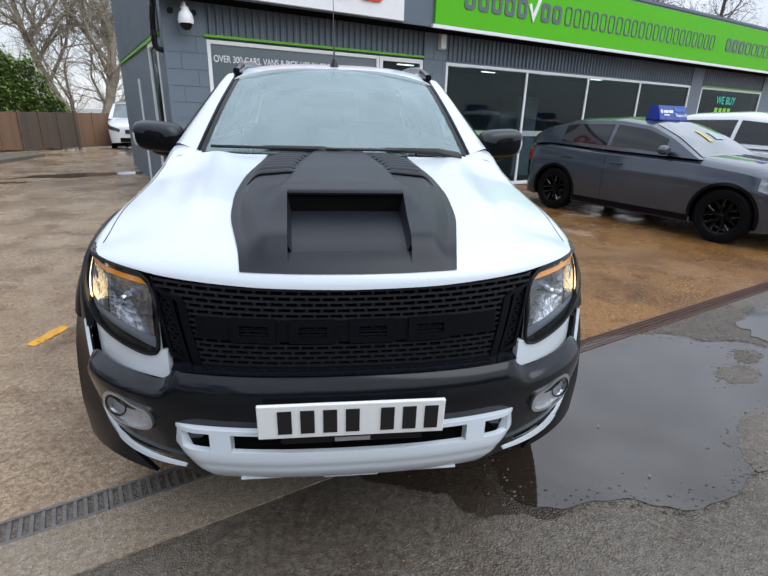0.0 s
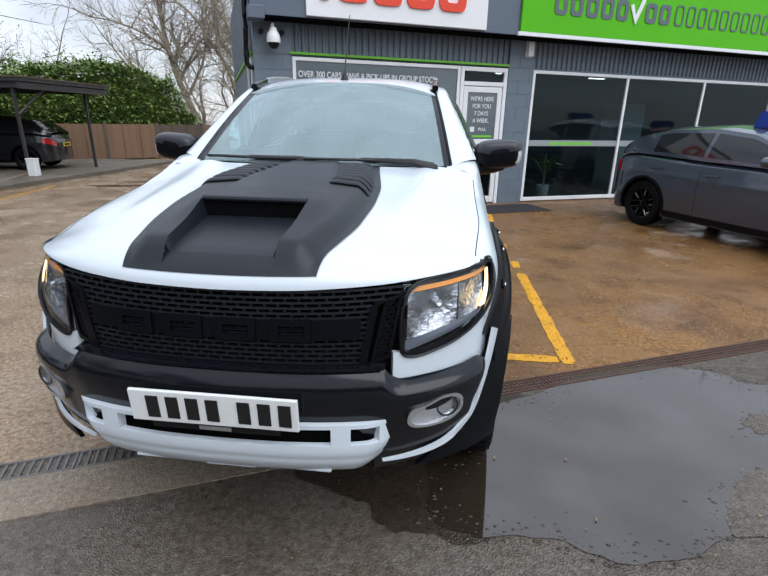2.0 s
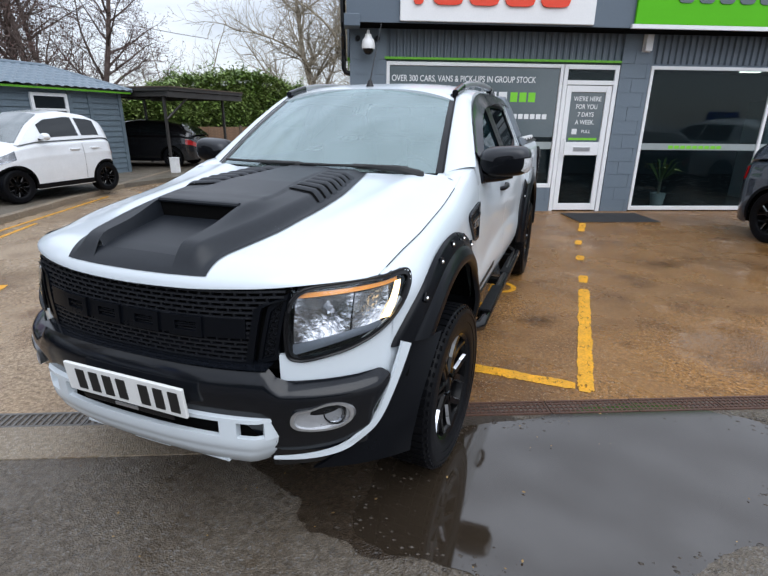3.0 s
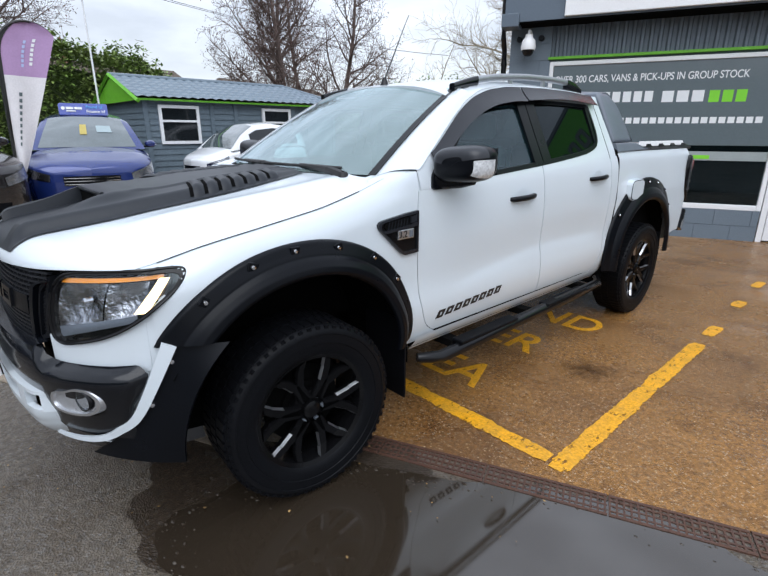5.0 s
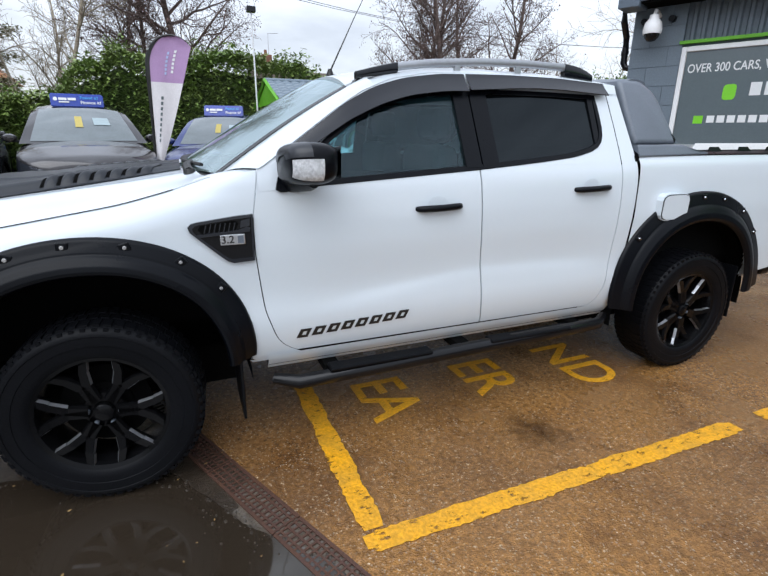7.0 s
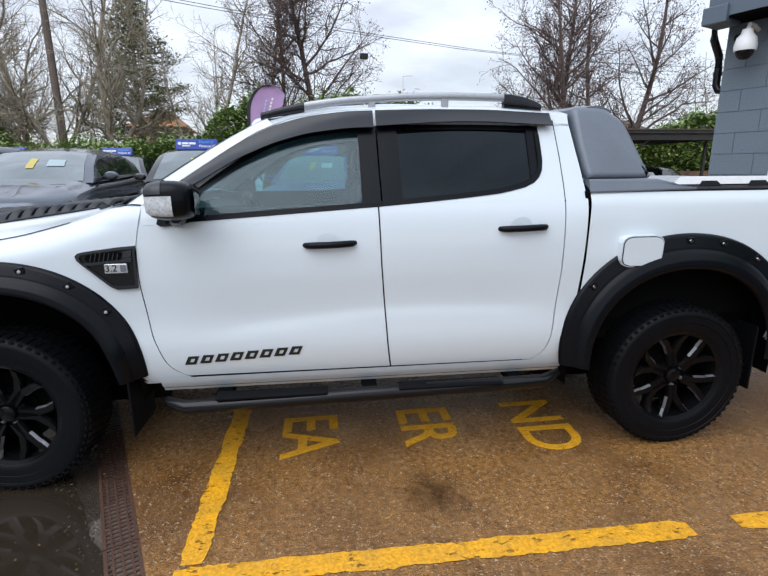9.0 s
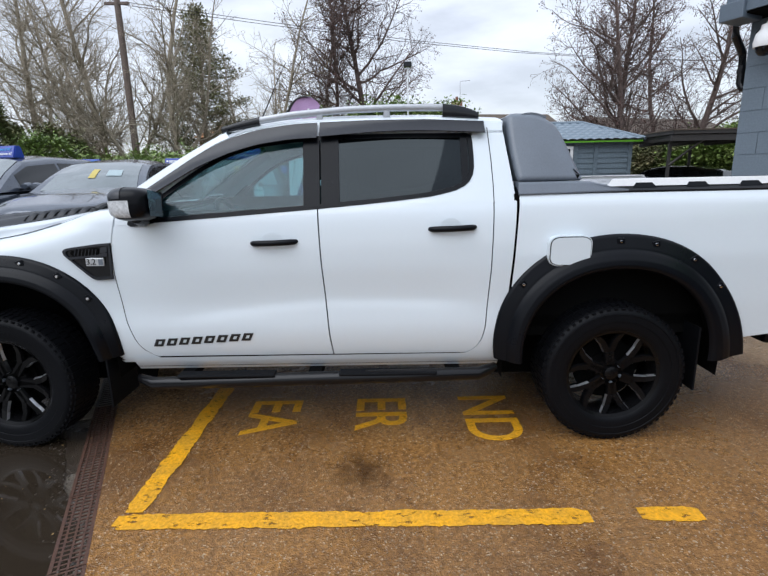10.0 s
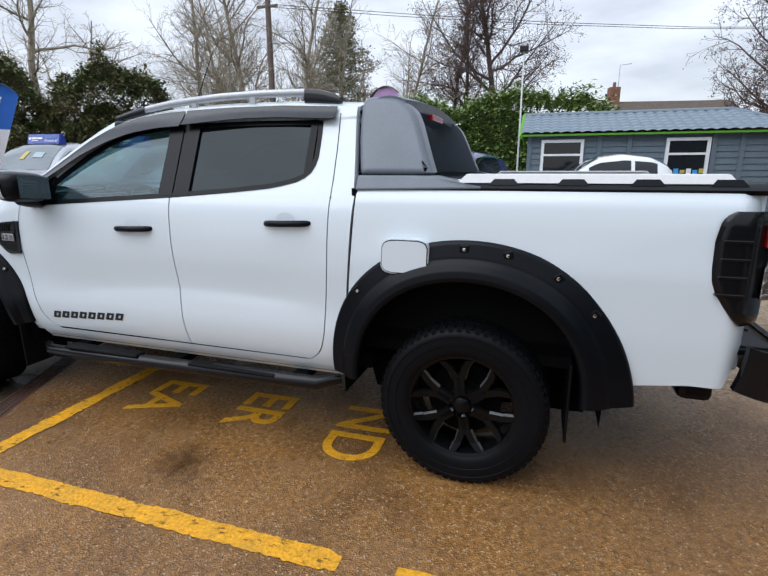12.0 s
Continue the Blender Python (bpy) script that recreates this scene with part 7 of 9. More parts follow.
for k in range(13):
    part("cover_slat", boxed(-0.72, 4.08 + k * 0.083, 1.350, 0.72, 4.155 + k * 0.083, 1.357, 0.003), M_SILVER, lid)
tg = part("tailgate", boxed(-0.77, 5.16, 0.62, 0.77, 5.225, 1.33, 0.02), M_WHITE, truck)
part("tailgate_handle", boxed(-0.12, 5.222, 1.08, 0.12, 5.24, 1.16, 0.006), M_BLACKP, tg)
part("tailgate_cap", boxed(-0.77, 5.14, 1.325, 0.77, 5.24, 1.352, 0.008), M_BLACKP, tg)
def f(u, v):
    q = u * 2 - 1
    k = max(0.0, abs(q) - 0.8) / 0.2
    x = min(abs(q) / 0.8, 1.0) * 0.79 + 0.056 * math.sin(k * math.pi / 2)
    return math.copysign(x, q), 5.36 - 0.15 * (1 - math.cos(k * math.pi / 2)) - 0.03 * (1 - v) ** 2, 0.535 + 0.05 * k ** 2 + (0.195 - 0.02 * k) * v


rb = part("rear_bumper", sheet(f, 60, 8, 0.03), M_GREYB, truck, "dark rear step bumper", smooth=True)
part("step_pad", boxed(-0.80, 5.20, 0.700, 0.80, 5.34, 0.728, 0.008), M_BLACKP, rb)
for k in range(7):
    part("pad_rib", boxed(-0.78 + k * 0.24, 5.22, 0.728, -0.66 + k * 0.24, 5.32, 0.735, 0.003), M_BLACKP, rb)
for sx in (-1, 1):
    part("bumper_hanger", boxed(sx * 0.66, 5.02, 0.485, sx * 0.80, 5.15, 0.62, 0.03), M_BLACKP, rb)
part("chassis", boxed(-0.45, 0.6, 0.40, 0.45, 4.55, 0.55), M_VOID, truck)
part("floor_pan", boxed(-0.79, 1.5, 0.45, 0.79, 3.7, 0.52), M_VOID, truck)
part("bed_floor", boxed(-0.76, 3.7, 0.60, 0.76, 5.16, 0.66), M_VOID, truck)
part("axle", tube(((-0.7, WB1, WR), (0.7, WB1, WR)), 0.05), M_VOID, truck)
part("axle", tube(((-0.7, WB0, WR), (0.7, WB0, WR)), 0.045), M_VOID, truck)

# cabin
part("dashboard", sheet(lambda u, v: ((u * 2 - 1) * 0.70, 1.50 + 0.42 * v, 1.215 - 0.10 * v ** 3 + 0.02 * math.sin(math.pi * v)), 12, 8), M_SEAT, truck, smooth=True)
swh = part("steering_wheel", lathe([(0.185 + 0.016 * math.cos(a), 0.016 * math.sin(a)) for a in [k * math.pi / 4 for k in range(9)]], 28, "y"), M_BLACKP, truck, smooth=True)
swh.matrix_basis = pose(0.36, 2.06, 1.13, 24, 0, 0)
part("wheel_boss", boxed(-0.17, -0.02, -0.05, 0.17, 0.02, 0.04, 0.015), M_BLACKP, swh)
for x in (-0.36, 0.36):
    for y in (2.52, 3.32):
        seat = part("seat", boxed(x - 0.24, y - 0.45, 0.72, x + 0.24, y + 0.1, 0.90, 0.05), M_SEAT, truck)
        part("seat_back", boxed(x - 0.23, y + 0.02, 0.85, x + 0.23, y + 0.16, 1.37, 0.05), M_SEAT, seat)
        part("headrest", boxed(x - 0.13, y + 0.06, 1.40, x + 0.13, y + 0.16, 1.56, 0.04), M_SEAT, seat)
part("headliner", sheet(lambda u, v: ((u * 2 - 1) * 0.60, 2.12 + 1.45 * v, 1.665 + 0.02 * math.sin(math.pi * v)), 8, 8), M_PLATE, truck)

# ---------------------------------------------------------------- other cars
M_CARGL = mat("dark_car_glass", (0.012, 0.015, 0.017), 0.04, var=0.05, rvar=0.02, spec=0.5, coat=0.0)
# lighter copy of the car glass, with the sky's reflection put into its base colour
M_CARWS = mat("sky_lit_windscreen", (0.10, 0.125, 0.13), 0.05, var=0.15, rvar=0.02, spec=1.0, coat=1.0)
M_CARD = mat("yellow_price_card", (0.50, 0.40, 0.10), 0.5, var=0.05)
M_CARDW = mat("white_price_card", (0.34, 0.42, 0.44), 0.5, var=0.05)
PAINTS = {}


def paint(name, col, metal=0.3):
    if name not in PAINTS:
        PAINTS[name] = mat(name, col, 0.25, metal=metal, var=0.04, coat=0.9, rvar=0.05)
    return PAINTS[name]


def car(name, m, L, W, H, wb, oh, wr, material, prof, label, category="car", sign=True, cards=True, rim=None, cladding=False, plate_mat=None, roof_mat=None, group=""):
    """A car of rounded sections. prof: shoulder line and roof line as fractions of length and metres of height."""
    t = thing(name, m, label, category, group)
    hw = W / 2
    shoulder = [(a * L, z) for a, z in prof["shoulder"]]
    roof = [(a * L, z) for a, z in prof["roof"]]
    ya, yb = roof[0][0], roof[-1][0]
    y0w, y1w = oh, oh + wb
    R = wr * 1.16

    def width(y):
        e = min(y, L - y)
        d = 0.62 if y < L / 2 else 0.45
        if e >= d:
            return hw
        q = 1 - max(0.0, e) / d
        return hw * (1 - q ** 2.7) ** (1 / 2.7)

    def body(y, s):
        zt = soft(shoulder, y, 0.06)
        w = width(y)
        z0 = 0.20 + 0.06 * max(0, 1 - min(y, L - y) / 0.5)
        if s < 0.72:
            k = s / 0.72
            z = z0 + (zt - 0.05 - z0) * k
            bulge = 0.93 + 0.07 * math.sin(math.pi * min(1, 0.12 + 0.62 * k)) + 0.010 * math.exp(-((k - 0.72) / 0.05) ** 2) - 0.02 * k ** 4
            x = w * bulge
        else:
            k = (s - 0.72) / 0.28
            a = min(1.0, k / 0.35)
            x = w * 0.955 * (1 - k) + w * 0.02 * math.sin(math.pi * k)
            z = zt - 0.05 * (1 - a) ** 2 + 0.045 * math.sin(math.pi / 2 * k)
        return x, y, z

    def keep(u, v):
        y = L * u
        x, _, z = body(y, v)
        if v > 0.7:
            return True
        return min((y - y0w) ** 2 + (z - wr) ** 2, (y - y1w) ** 2 + (z - wr) ** 2) > R * R

    def green(y, s):
        zt, zr = soft(shoulder, y, 0.06) - 0.01, soft(roof, y, 0.05)
        h = max(0.0, zr - zt)
        w = width(y) * 0.945
        if s < 0.6:
            k = s / 0.6
            return w - h * 0.40 * k ** 1.15, y, zt + h * (0.90 * k)
        k = (s - 0.6) / 0.4
        xe = w - h * 0.40
        return xe * (1 - k), y, zt + h * (0.90 + 0.10 * math.sin(math.pi / 2 * min(1, k * 1.3)))

    def sided(fn, sx):
        return lambda u, v: (lambda p: (sx * p[0], p[1], p[2]))(fn(u, v))
    def two(fn, nu, nv, keep=None):
        bm = sheet(sided(fn, 1), nu, nv, keep=keep)
        return sheet(sided(fn, -1), nu, nv, keep=keep, bm=bm)
    part("body", two(lambda u, v: body(L * u, v), 96, 30, keep), material, t, smooth=True)
    part("cabin", two(lambda u, v: green(ya + (yb - ya) * u, v), 40, 14), roof_mat or material, t, smooth=True)
    off = 0.006
    # screens follow the steep ends of the roof line
    yt0, yt1 = prof["screen"][0] * L, prof["screen"][1] * L
    for nm, a, b, mt in (("windscreen", ya + 0.05, yt0, M_CARWS), ("rear_screen", yt1, yb - 0.04, M_CARGL)):
        def scr(u, v, a=a, b=b):
            y = a + (b - a) * v
            x1 = green(y, 0.66)[0]
            x = (u * 2 - 1) * x1
            k = 1 - abs(u * 2 - 1)
            z = green(y, min(1.0, 0.66 + 0.34 * k))[2]
            return x, y + (-off if a < L / 2 else off), z + off
        part(nm, sheet(scr, 16, 10), mt, t, smooth=True)
    for sx in (-1, 1):
        for a, b in prof["sides"]:
            a, b = a * L, b * L
            def sg(u, v, sx=sx, a=a, b=b):
                y = a + (b - a) * u
                p = green(y, 0.08 + 0.42 * v)
                return sx * (p[0] + off), p[1], p[2]
            part("side_window", sheet(sg, 12, 6), M_CARGL, t, smooth=True)
        for yc in (y0w, y1w):
            def lip(u, v, sx=sx, yc=yc):
                a = math.pi * (-0.06 + 1.12 * u)
                r = R * (0.96 + 0.10 * v)
                y, z = yc - r * math.cos(a), wr + r * math.sin(a)
                zt = soft(shoulder, y, 0.06)
                k = max(0.0, min(0.72, (z - 0.2) / (zt - 0.25) * 0.72))
                return sx * (body(y, k)[0] + 0.007), y, max(0.2, z)
            part("wheel_arch", sheet(lip, 24, 2, 0.02 * sx), M_BLACKP if cladding else M_VOID, t, smooth=True)
            part("arch_liner", plate_shape([(yc - R * 1.02 * math.cos(math.pi * q / 12), wr + R * 1.02 * math.sin(math.pi * q / 12)) for q in range(-1, 14)], lambda a, b, d, sx=sx: (sx * (hw * 0.62 - d), a, b), 0.02), M_VOID, t)
            put = put_child(first if rim is None else rim, pose(sx * (hw - 0.125), yc, wr, 20 * yc, 0, 0 if sx > 0 else 180) @ Matrix.Diagonal((0.82, wr / WR, wr / WR, 1)))
            put.parent = t
        # lamps
        def hl(u, v, sx=sx):
            y = L * (prof.get("lamp", (0.015, 0.11))[0] + (prof.get("lamp", (0.015, 0.11))[1] - prof.get("lamp", (0.015, 0.11))[0]) * u)
            p = body(y, 0.52 + 0.15 * v + 0.03 * u)
            return sx * (p[0] + 0.006), p[1] - 0.006, p[2]
        lampo = part("headlight", sheet(hl, 10, 5), M_REFLECT, t, smooth=True)
        def tlm(u, v, sx=sx):
            p = body(L * (0.925 + 0.062 * u), 0.52 + 0.16 * v)
            return sx * (p[0] + 0.006), p[1] + 0.004, p[2]
        part("tail_lamp", sheet(tlm, 8, 4), M_REDL, t, smooth=True)
        ym = ya + 0.42
        mz = soft(shoulder, ym, 0.06) + 0.07
        mi = part("door_mirror", lathe(((0.0, -0.06), (0.06, -0.05), (0.085, -0.01), (0.085, 0.04), (0.0, 0.045)), 14, "y", m=Matrix.Translation((sx * (hw + 0.07), ym, mz)) @ Matrix.Diagonal((1.15, 1, 0.75, 1))), material, t, smooth=True)
        part("mirror_stalk", boxed(sx * (hw - 0.06), ym - 0.02, mz - 0.06, sx * (hw + 0.05), ym + 0.03, mz - 0.03), M_BLACKP, mi)
        for q in prof["sides"][:2]:
            yh = (q[1] * L) - 0.28
            p = body(yh, 0.60)
            part("door_handle", boxed(sx * (p[0] - 0.01), yh, p[2] - 0.012, sx * (p[0] + 0.03), yh + 0.2, p[2] + 0.014, 0.006), material, t)
        for q in prof["sides"]:
            for yy in (q[1] * L + 0.01,):
                def seam(u, v, sx=sx, yy=yy):
                    p = body(yy + 0.006 * u, 0.10 + 0.58 * v)
                    return sx * (p[0] + 0.0025), p[1], p[2]
                if y0w + R < yy < y1w - R * 0.4:
                    part("door_seam", sheet(seam, 1, 14), M_VOID, t)
        part("sill_trim", sheet(lambda u, v, sx=sx: (sx * (body(y0w + R + (wb - 2 * R) * u, 0.01 + 0.08 * v)[0] + 0.005), y0w + R + (wb - 2 * R) * u, body(y0w + R + (wb - 2 * R) * u, 0.01 + 0.08 * v)[2]), 10, 3), M_BLACKP, t)
    # grille, lower intake, plates
    def nosep(u, v, z0, z1, hwid, lift=0.008):
        x = (u * 2 - 1) * hwid
        q = abs(x) / hw
        y = 0.62 * (1 - (1 - min(1, q * 1.03) ** 2.7) ** (1 / 2.7)) if q < 0.97 else 0.5
        return x, y - lift - 0.004, z0 + (z1 - z0) * v
    zf = shoulder[0][1]
    gr = part("grille", sheet(lambda u, v: nosep(u, v, zf - 0.20, zf - 0.06, hw * 0.42), 12, 3), M_BLACKP, t)
    for k in range(3):
        part("grille_bar", sheet(lambda u, v, k=k: nosep(u, v, zf - 0.185 + 0.045 * k, zf - 0.175 + 0.045 * k, hw * 0.41, 0.014), 12, 1), M_CHROME, gr)
    part("lower_intake", sheet(lambda u, v: nosep(u, v, 0.27, 0.42, hw * 0.62), 14, 3), M_BLACKP, t)
    np_ = part("number_plate", boxed(-0.26, -0.028, zf - 0.33, 0.26, -0.014, zf - 0.22, 0.003), M_PLATE, t)
    part("plate_bar", boxed(-0.20, -0.031, zf - 0.305, 0.20, -0.027, zf - 0.245), M_INK, np_)
    rp = part("number_plate", boxed(-0.26, L + 0.002, 0.62, 0.26, L + 0.014, 0.73, 0.003), M_PLATEY, t)
    part("plate_bar", boxed(-0.20, L + 0.013, 0.645, 0.20, L + 0.017, 0.705), M_INK, rp)
    part("floor_pan", boxed(-hw * 0.82, 0.3, 0.2, hw * 0.82, L - 0.3, 0.32), M_VOID, t)
    if cards:
        def cardp(u0, u1, v0, v1):
            a, b = ya + 0.05, yt0
            def fn(u, v):
                y = a + (b - a) * (v0 + (v1 - v0) * v)
                uu = u0 + (u1 - u0) * u
                x = (uu * 2 - 1) * green(y, 0.66)[0]
                k = 1 - abs(uu * 2 - 1)
                return x, y - 0.012, green(y, min(1.0, 0.66 + 0.34 * k))[2] + 0.012
            return fn
        part("price_card", sheet(cardp(0.42, 0.50, 0.34, 0.66), 3, 3), M_CARD, t, "yellow price card")
        part("price_card", sheet(cardp(0.62, 0.80, 0.40, 0.62), 3, 3), M_CARDW, t, "white price card")
    if sign:
        ys = prof["screen"][0] * L + 0.22
        zs = soft(roof, ys, 0.05)
        sg_ = thing("roof_sign", m @ pose(0, ys, zs), "blue plastic finance sign box on a car roof", "sign", "car roof signs")
        bm = bmesh.new()
        vs = []
        for y, z in ((-0.12, -0.01), (0.12, -0.01), (0.06, 0.20), (-0.05, 0.20)):
            vs.append([bm.verts.new((x, y, z)) for x in (-0.38, 0.38)])
        for i in range(4):
            bm.faces.new((vs[i][0], vs[i][1], vs[(i + 1) % 4][1], vs[(i + 1) % 4][0]))
        bm.faces.new([v[0] for v in vs])
        bm.faces.new([v[1] for v in vs][::-1])
        bmesh.ops.bevel(bm, geom=bm.edges[:], offset=0.015, segments=2, affect="EDGES")
        sb_ = part("sign_box", bm, M_BLUE, sg_)
        face = pose(0, -0.089, 0.10, -19, 0, 0)
        flat = face @ pose(0, -0.004, 0, 90, 0, 0)
        text("Found it?", 0.072, flat @ Matrix.Translation((0.04, 0.040, 0)), M_CYAN, 0.003, sb_)
        text("Finance it?", 0.072, flat @ Matrix.Translation((0.04, -0.040, 0)), M_TEXT, 0.003, sb_)
        disc = part("emblem", lathe(((0.0, -0.003), (0.030, -0.003), (0.030, 0.002), (0.0, 0.002)), 16, "y"), M_TEXT, sb_)
        disc.matrix_basis = face @ Matrix.Translation((-0.31, 0, 0.015))
        for x0, x1, z0, z1 in ((-0.265, -0.15, -0.005, 0.035), (-0.135, -0.02, -0.005, 0.035), (-0.265, -0.12, -0.045, -0.025)):
            b_ = part("lettering_bar", boxed(x0, -0.006, z0, x1, 0.0, z1), M_TEXT, sb_)
            b_.matrix_basis = face
    return t


HATCH = dict(shoulder=((0, 0.66), (0.03, 0.74), (0.16, 0.88), (0.27, 0.97), (0.6, 0.99), (0.9, 1.0), (0.97, 0.92), (1, 0.75)),
             roof=((0.24, 0.96), (0.34, 1.24), (0.43, 1.43), (0.55, 1.48), (0.72, 1.45), (0.86, 1.34), (0.97, 1.0)), screen=(0.43, 0.88), sides=((0.36, 0.565), (0.58, 0.78)))
SUV = dict(shoulder=((0, 0.76), (0.03, 0.86), (0.14, 1.0), (0.25, 1.06), (0.6, 1.08), (0.9, 1.10), (0.97, 1.0), (1, 0.8)),
           roof=((0.23, 1.05), (0.32, 1.38), (0.40, 1.60), (0.55, 1.68), (0.75, 1.65), (0.88, 1.52), (0.975, 1.1)), screen=(0.40, 0.90), sides=((0.33, 0.54), (0.555, 0.77)))
CROSS = dict(shoulder=((0, 0.72), (0.03, 0.82), (0.15, 0.95), (0.30, 1.02), (0.6, 1.05), (0.86, 1.10), (0.95, 1.06), (1, 0.80)),
             roof=((0.29, 1.00), (0.39, 1.28), (0.48, 1.46), (0.60, 1.53), (0.76, 1.50), (0.89, 1.36), (0.98, 1.10)), screen=(0.48, 0.86), sides=((0.405, 0.595), (0.61, 0.80)), lamp=(0.012, 0.12))
MICRO = dict(shoulder=((0, 0.72), (0.04, 0.82), (0.20, 0.97), (0.32, 1.02), (0.6, 1.04), (0.86, 1.06), (0.95, 1.0), (1, 0.8)),
             roof=((0.20, 0.95), (0.33, 1.30), (0.45, 1.50), (0.62, 1.56), (0.8, 1.50), (0.9, 1.36), (0.985, 1.05)), screen=(0.45, 0.88), sides=((0.38, 0.66), (0.685, 0.83)), lamp=(0.03, 0.17))

PG = paint("dark_grey_metallic", (0.060, 0.074, 0.098), 0.45)
PW = paint("white_gloss_paint", (0.78, 0.80, 0.82), 0.0)
PB = paint("deep_blue_metallic", (0.012, 0.03, 0.16))
PK = paint("black_metallic", (0.014, 0.014, 0.016))
PR = paint("bright_red_paint", (0.42, 0.015, 0.012), 0.0)
PS = paint("silver_metallic", (0.42, 0.43, 0.45), 0.6)
PN = paint("brown_black_metallic", (0.022, 0.019, 0.02))

car("crossover_car", pose(6.26, 5.08, 0, 0, 0, 23.6), 4.38, 1.84, 1.53, 2.67, 0.86, 0.345, PG, CROSS, "dark grey crossover car with a blue roof sign", cladding=True, group="forecourt cars")
car("white_car", pose(9.1, 6.2, 0, 0, 0, 23.6), 4.5, 1.86, 1.6, 2.7, 0.9, 0.34, PW, SUV, "white estate car with a blue roof sign", group="forecourt cars")
car("red_car", pose(12.0, 7.4, 0, 0, 0, 23.6), 4.3, 1.8, 1.5, 2.6, 0.85, 0.33, PR, HATCH, "red hatchback parked in the forecourt row", group="forecourt cars")
car("micro_car", pose(-8.10, 5.46, 0.10, 0, 0, 3) @ Matrix.Scale(1.0, 4), 2.70, 1.66, 1.56, 1.87, 0.42, 0.285, PW, MICRO, "small white two-seat city car beside the shed", sign=False, cards=False)
car("blue_car", pose(-6.16, 3.1, 0.10, 0, 0, 75.5), 4.40, 1.83, 1.63, 2.65, 0.88, 0.32, PB, SUV, "deep blue family car with a blue roof sign", group="parked cars")
car("black_hatchback", pose(-13.15, 12.15, 0.10, 0, 0, -72.5) @ Matrix.Scale(0.95, 4), 4.1, 1.74, 1.47, 2.5, 0.82, 0.31, PK, HATCH, "black hatchback under the timber carport", sign=False, cards=False)
car("dark_suv", pose(-5.55, 1.40, 0.10, 0, 0, 99) @ Matrix.Scale(1.06, 4), 4.52, 1.84, 1.70, 2.69, 0.9, 0.35, PN, SUV, "black sport utility car with a blue roof sign", group="parked cars")
car("grey_hatchback", pose(-3.80, -0.90, 0.10, 0, 0, 95) @ Matrix.Scale(1.13, 4), 4.4, 1.80, 1.53, 2.65, 0.86, 0.33, PG, CROSS, "dark grey hatchback without a roof sign", sign=False, group="parked cars")
car("grey_suv", pose(-4.22, -3.66, 0.10, 0, 0, 80) @ Matrix.Scale(1.1, 4), 4.5, 1.82, 1.70, 2.68, 0.9, 0.34, PG, SUV, "large dark grey sport utility car with a blue roof sign", group="parked cars")
car("silver_car", pose(-4.6, -6.1, 0.10, 0, 0, 100) @ Matrix.Scale(1.18, 4), 4.4, 1.8, 1.62, 2.65, 0.85, 0.33, PS, SUV, "silver family car with a blue roof sign", group="parked cars")
car("white_car", pose(-7.6, -8.6, 0.10, 0, 0, 108) @ Matrix.Scale(1.15, 4), 4.4, 1.8, 1.62, 2.65, 0.85, 0.33, PW, SUV, "white family car with a blue roof sign", group="parked cars")
car("red_car", pose(-9.6, -9.9, 0.10, 0, 0, 112) @ Matrix.Scale(1.15, 4), 4.2, 1.75, 1.5, 2.55, 0.82, 0.31, PR, HATCH, "red hatchback at the end of the row", group="parked cars")
car("navy_car", pose(-11.2, 0.9, 0.10, 0, 0, 95), 4.3, 1.8, 1.5, 2.6, 0.85, 0.32, PB, HATCH, "navy blue hatchback in the second row", group="parked cars")
car("black_car", pose(-10.9, -2.15, 0.10, 0, 0, 98) @ Matrix.Scale(1.08, 4), 4.4, 1.82, 1.62, 2.65, 0.88, 0.33, PK, SUV, "black family car in the second row", group="parked cars")
car("grey_car", pose(-10.2, -4.75, 0.10, 0, 0, 98) @ Matrix.Scale(1.08, 4), 4.4, 1.82, 1.62, 2.65, 0.88, 0.33, PG, SUV, "grey family car in the second row", group="parked cars")
car("white_van_car", pose(-6.4, 19.8, 0.0, 0, 0, 20), 4.4, 1.85, 1.75, 2.7, 0.8, 0.32, PW, SUV, "white van parked behind the showroom", "van", sign=False, cards=False)

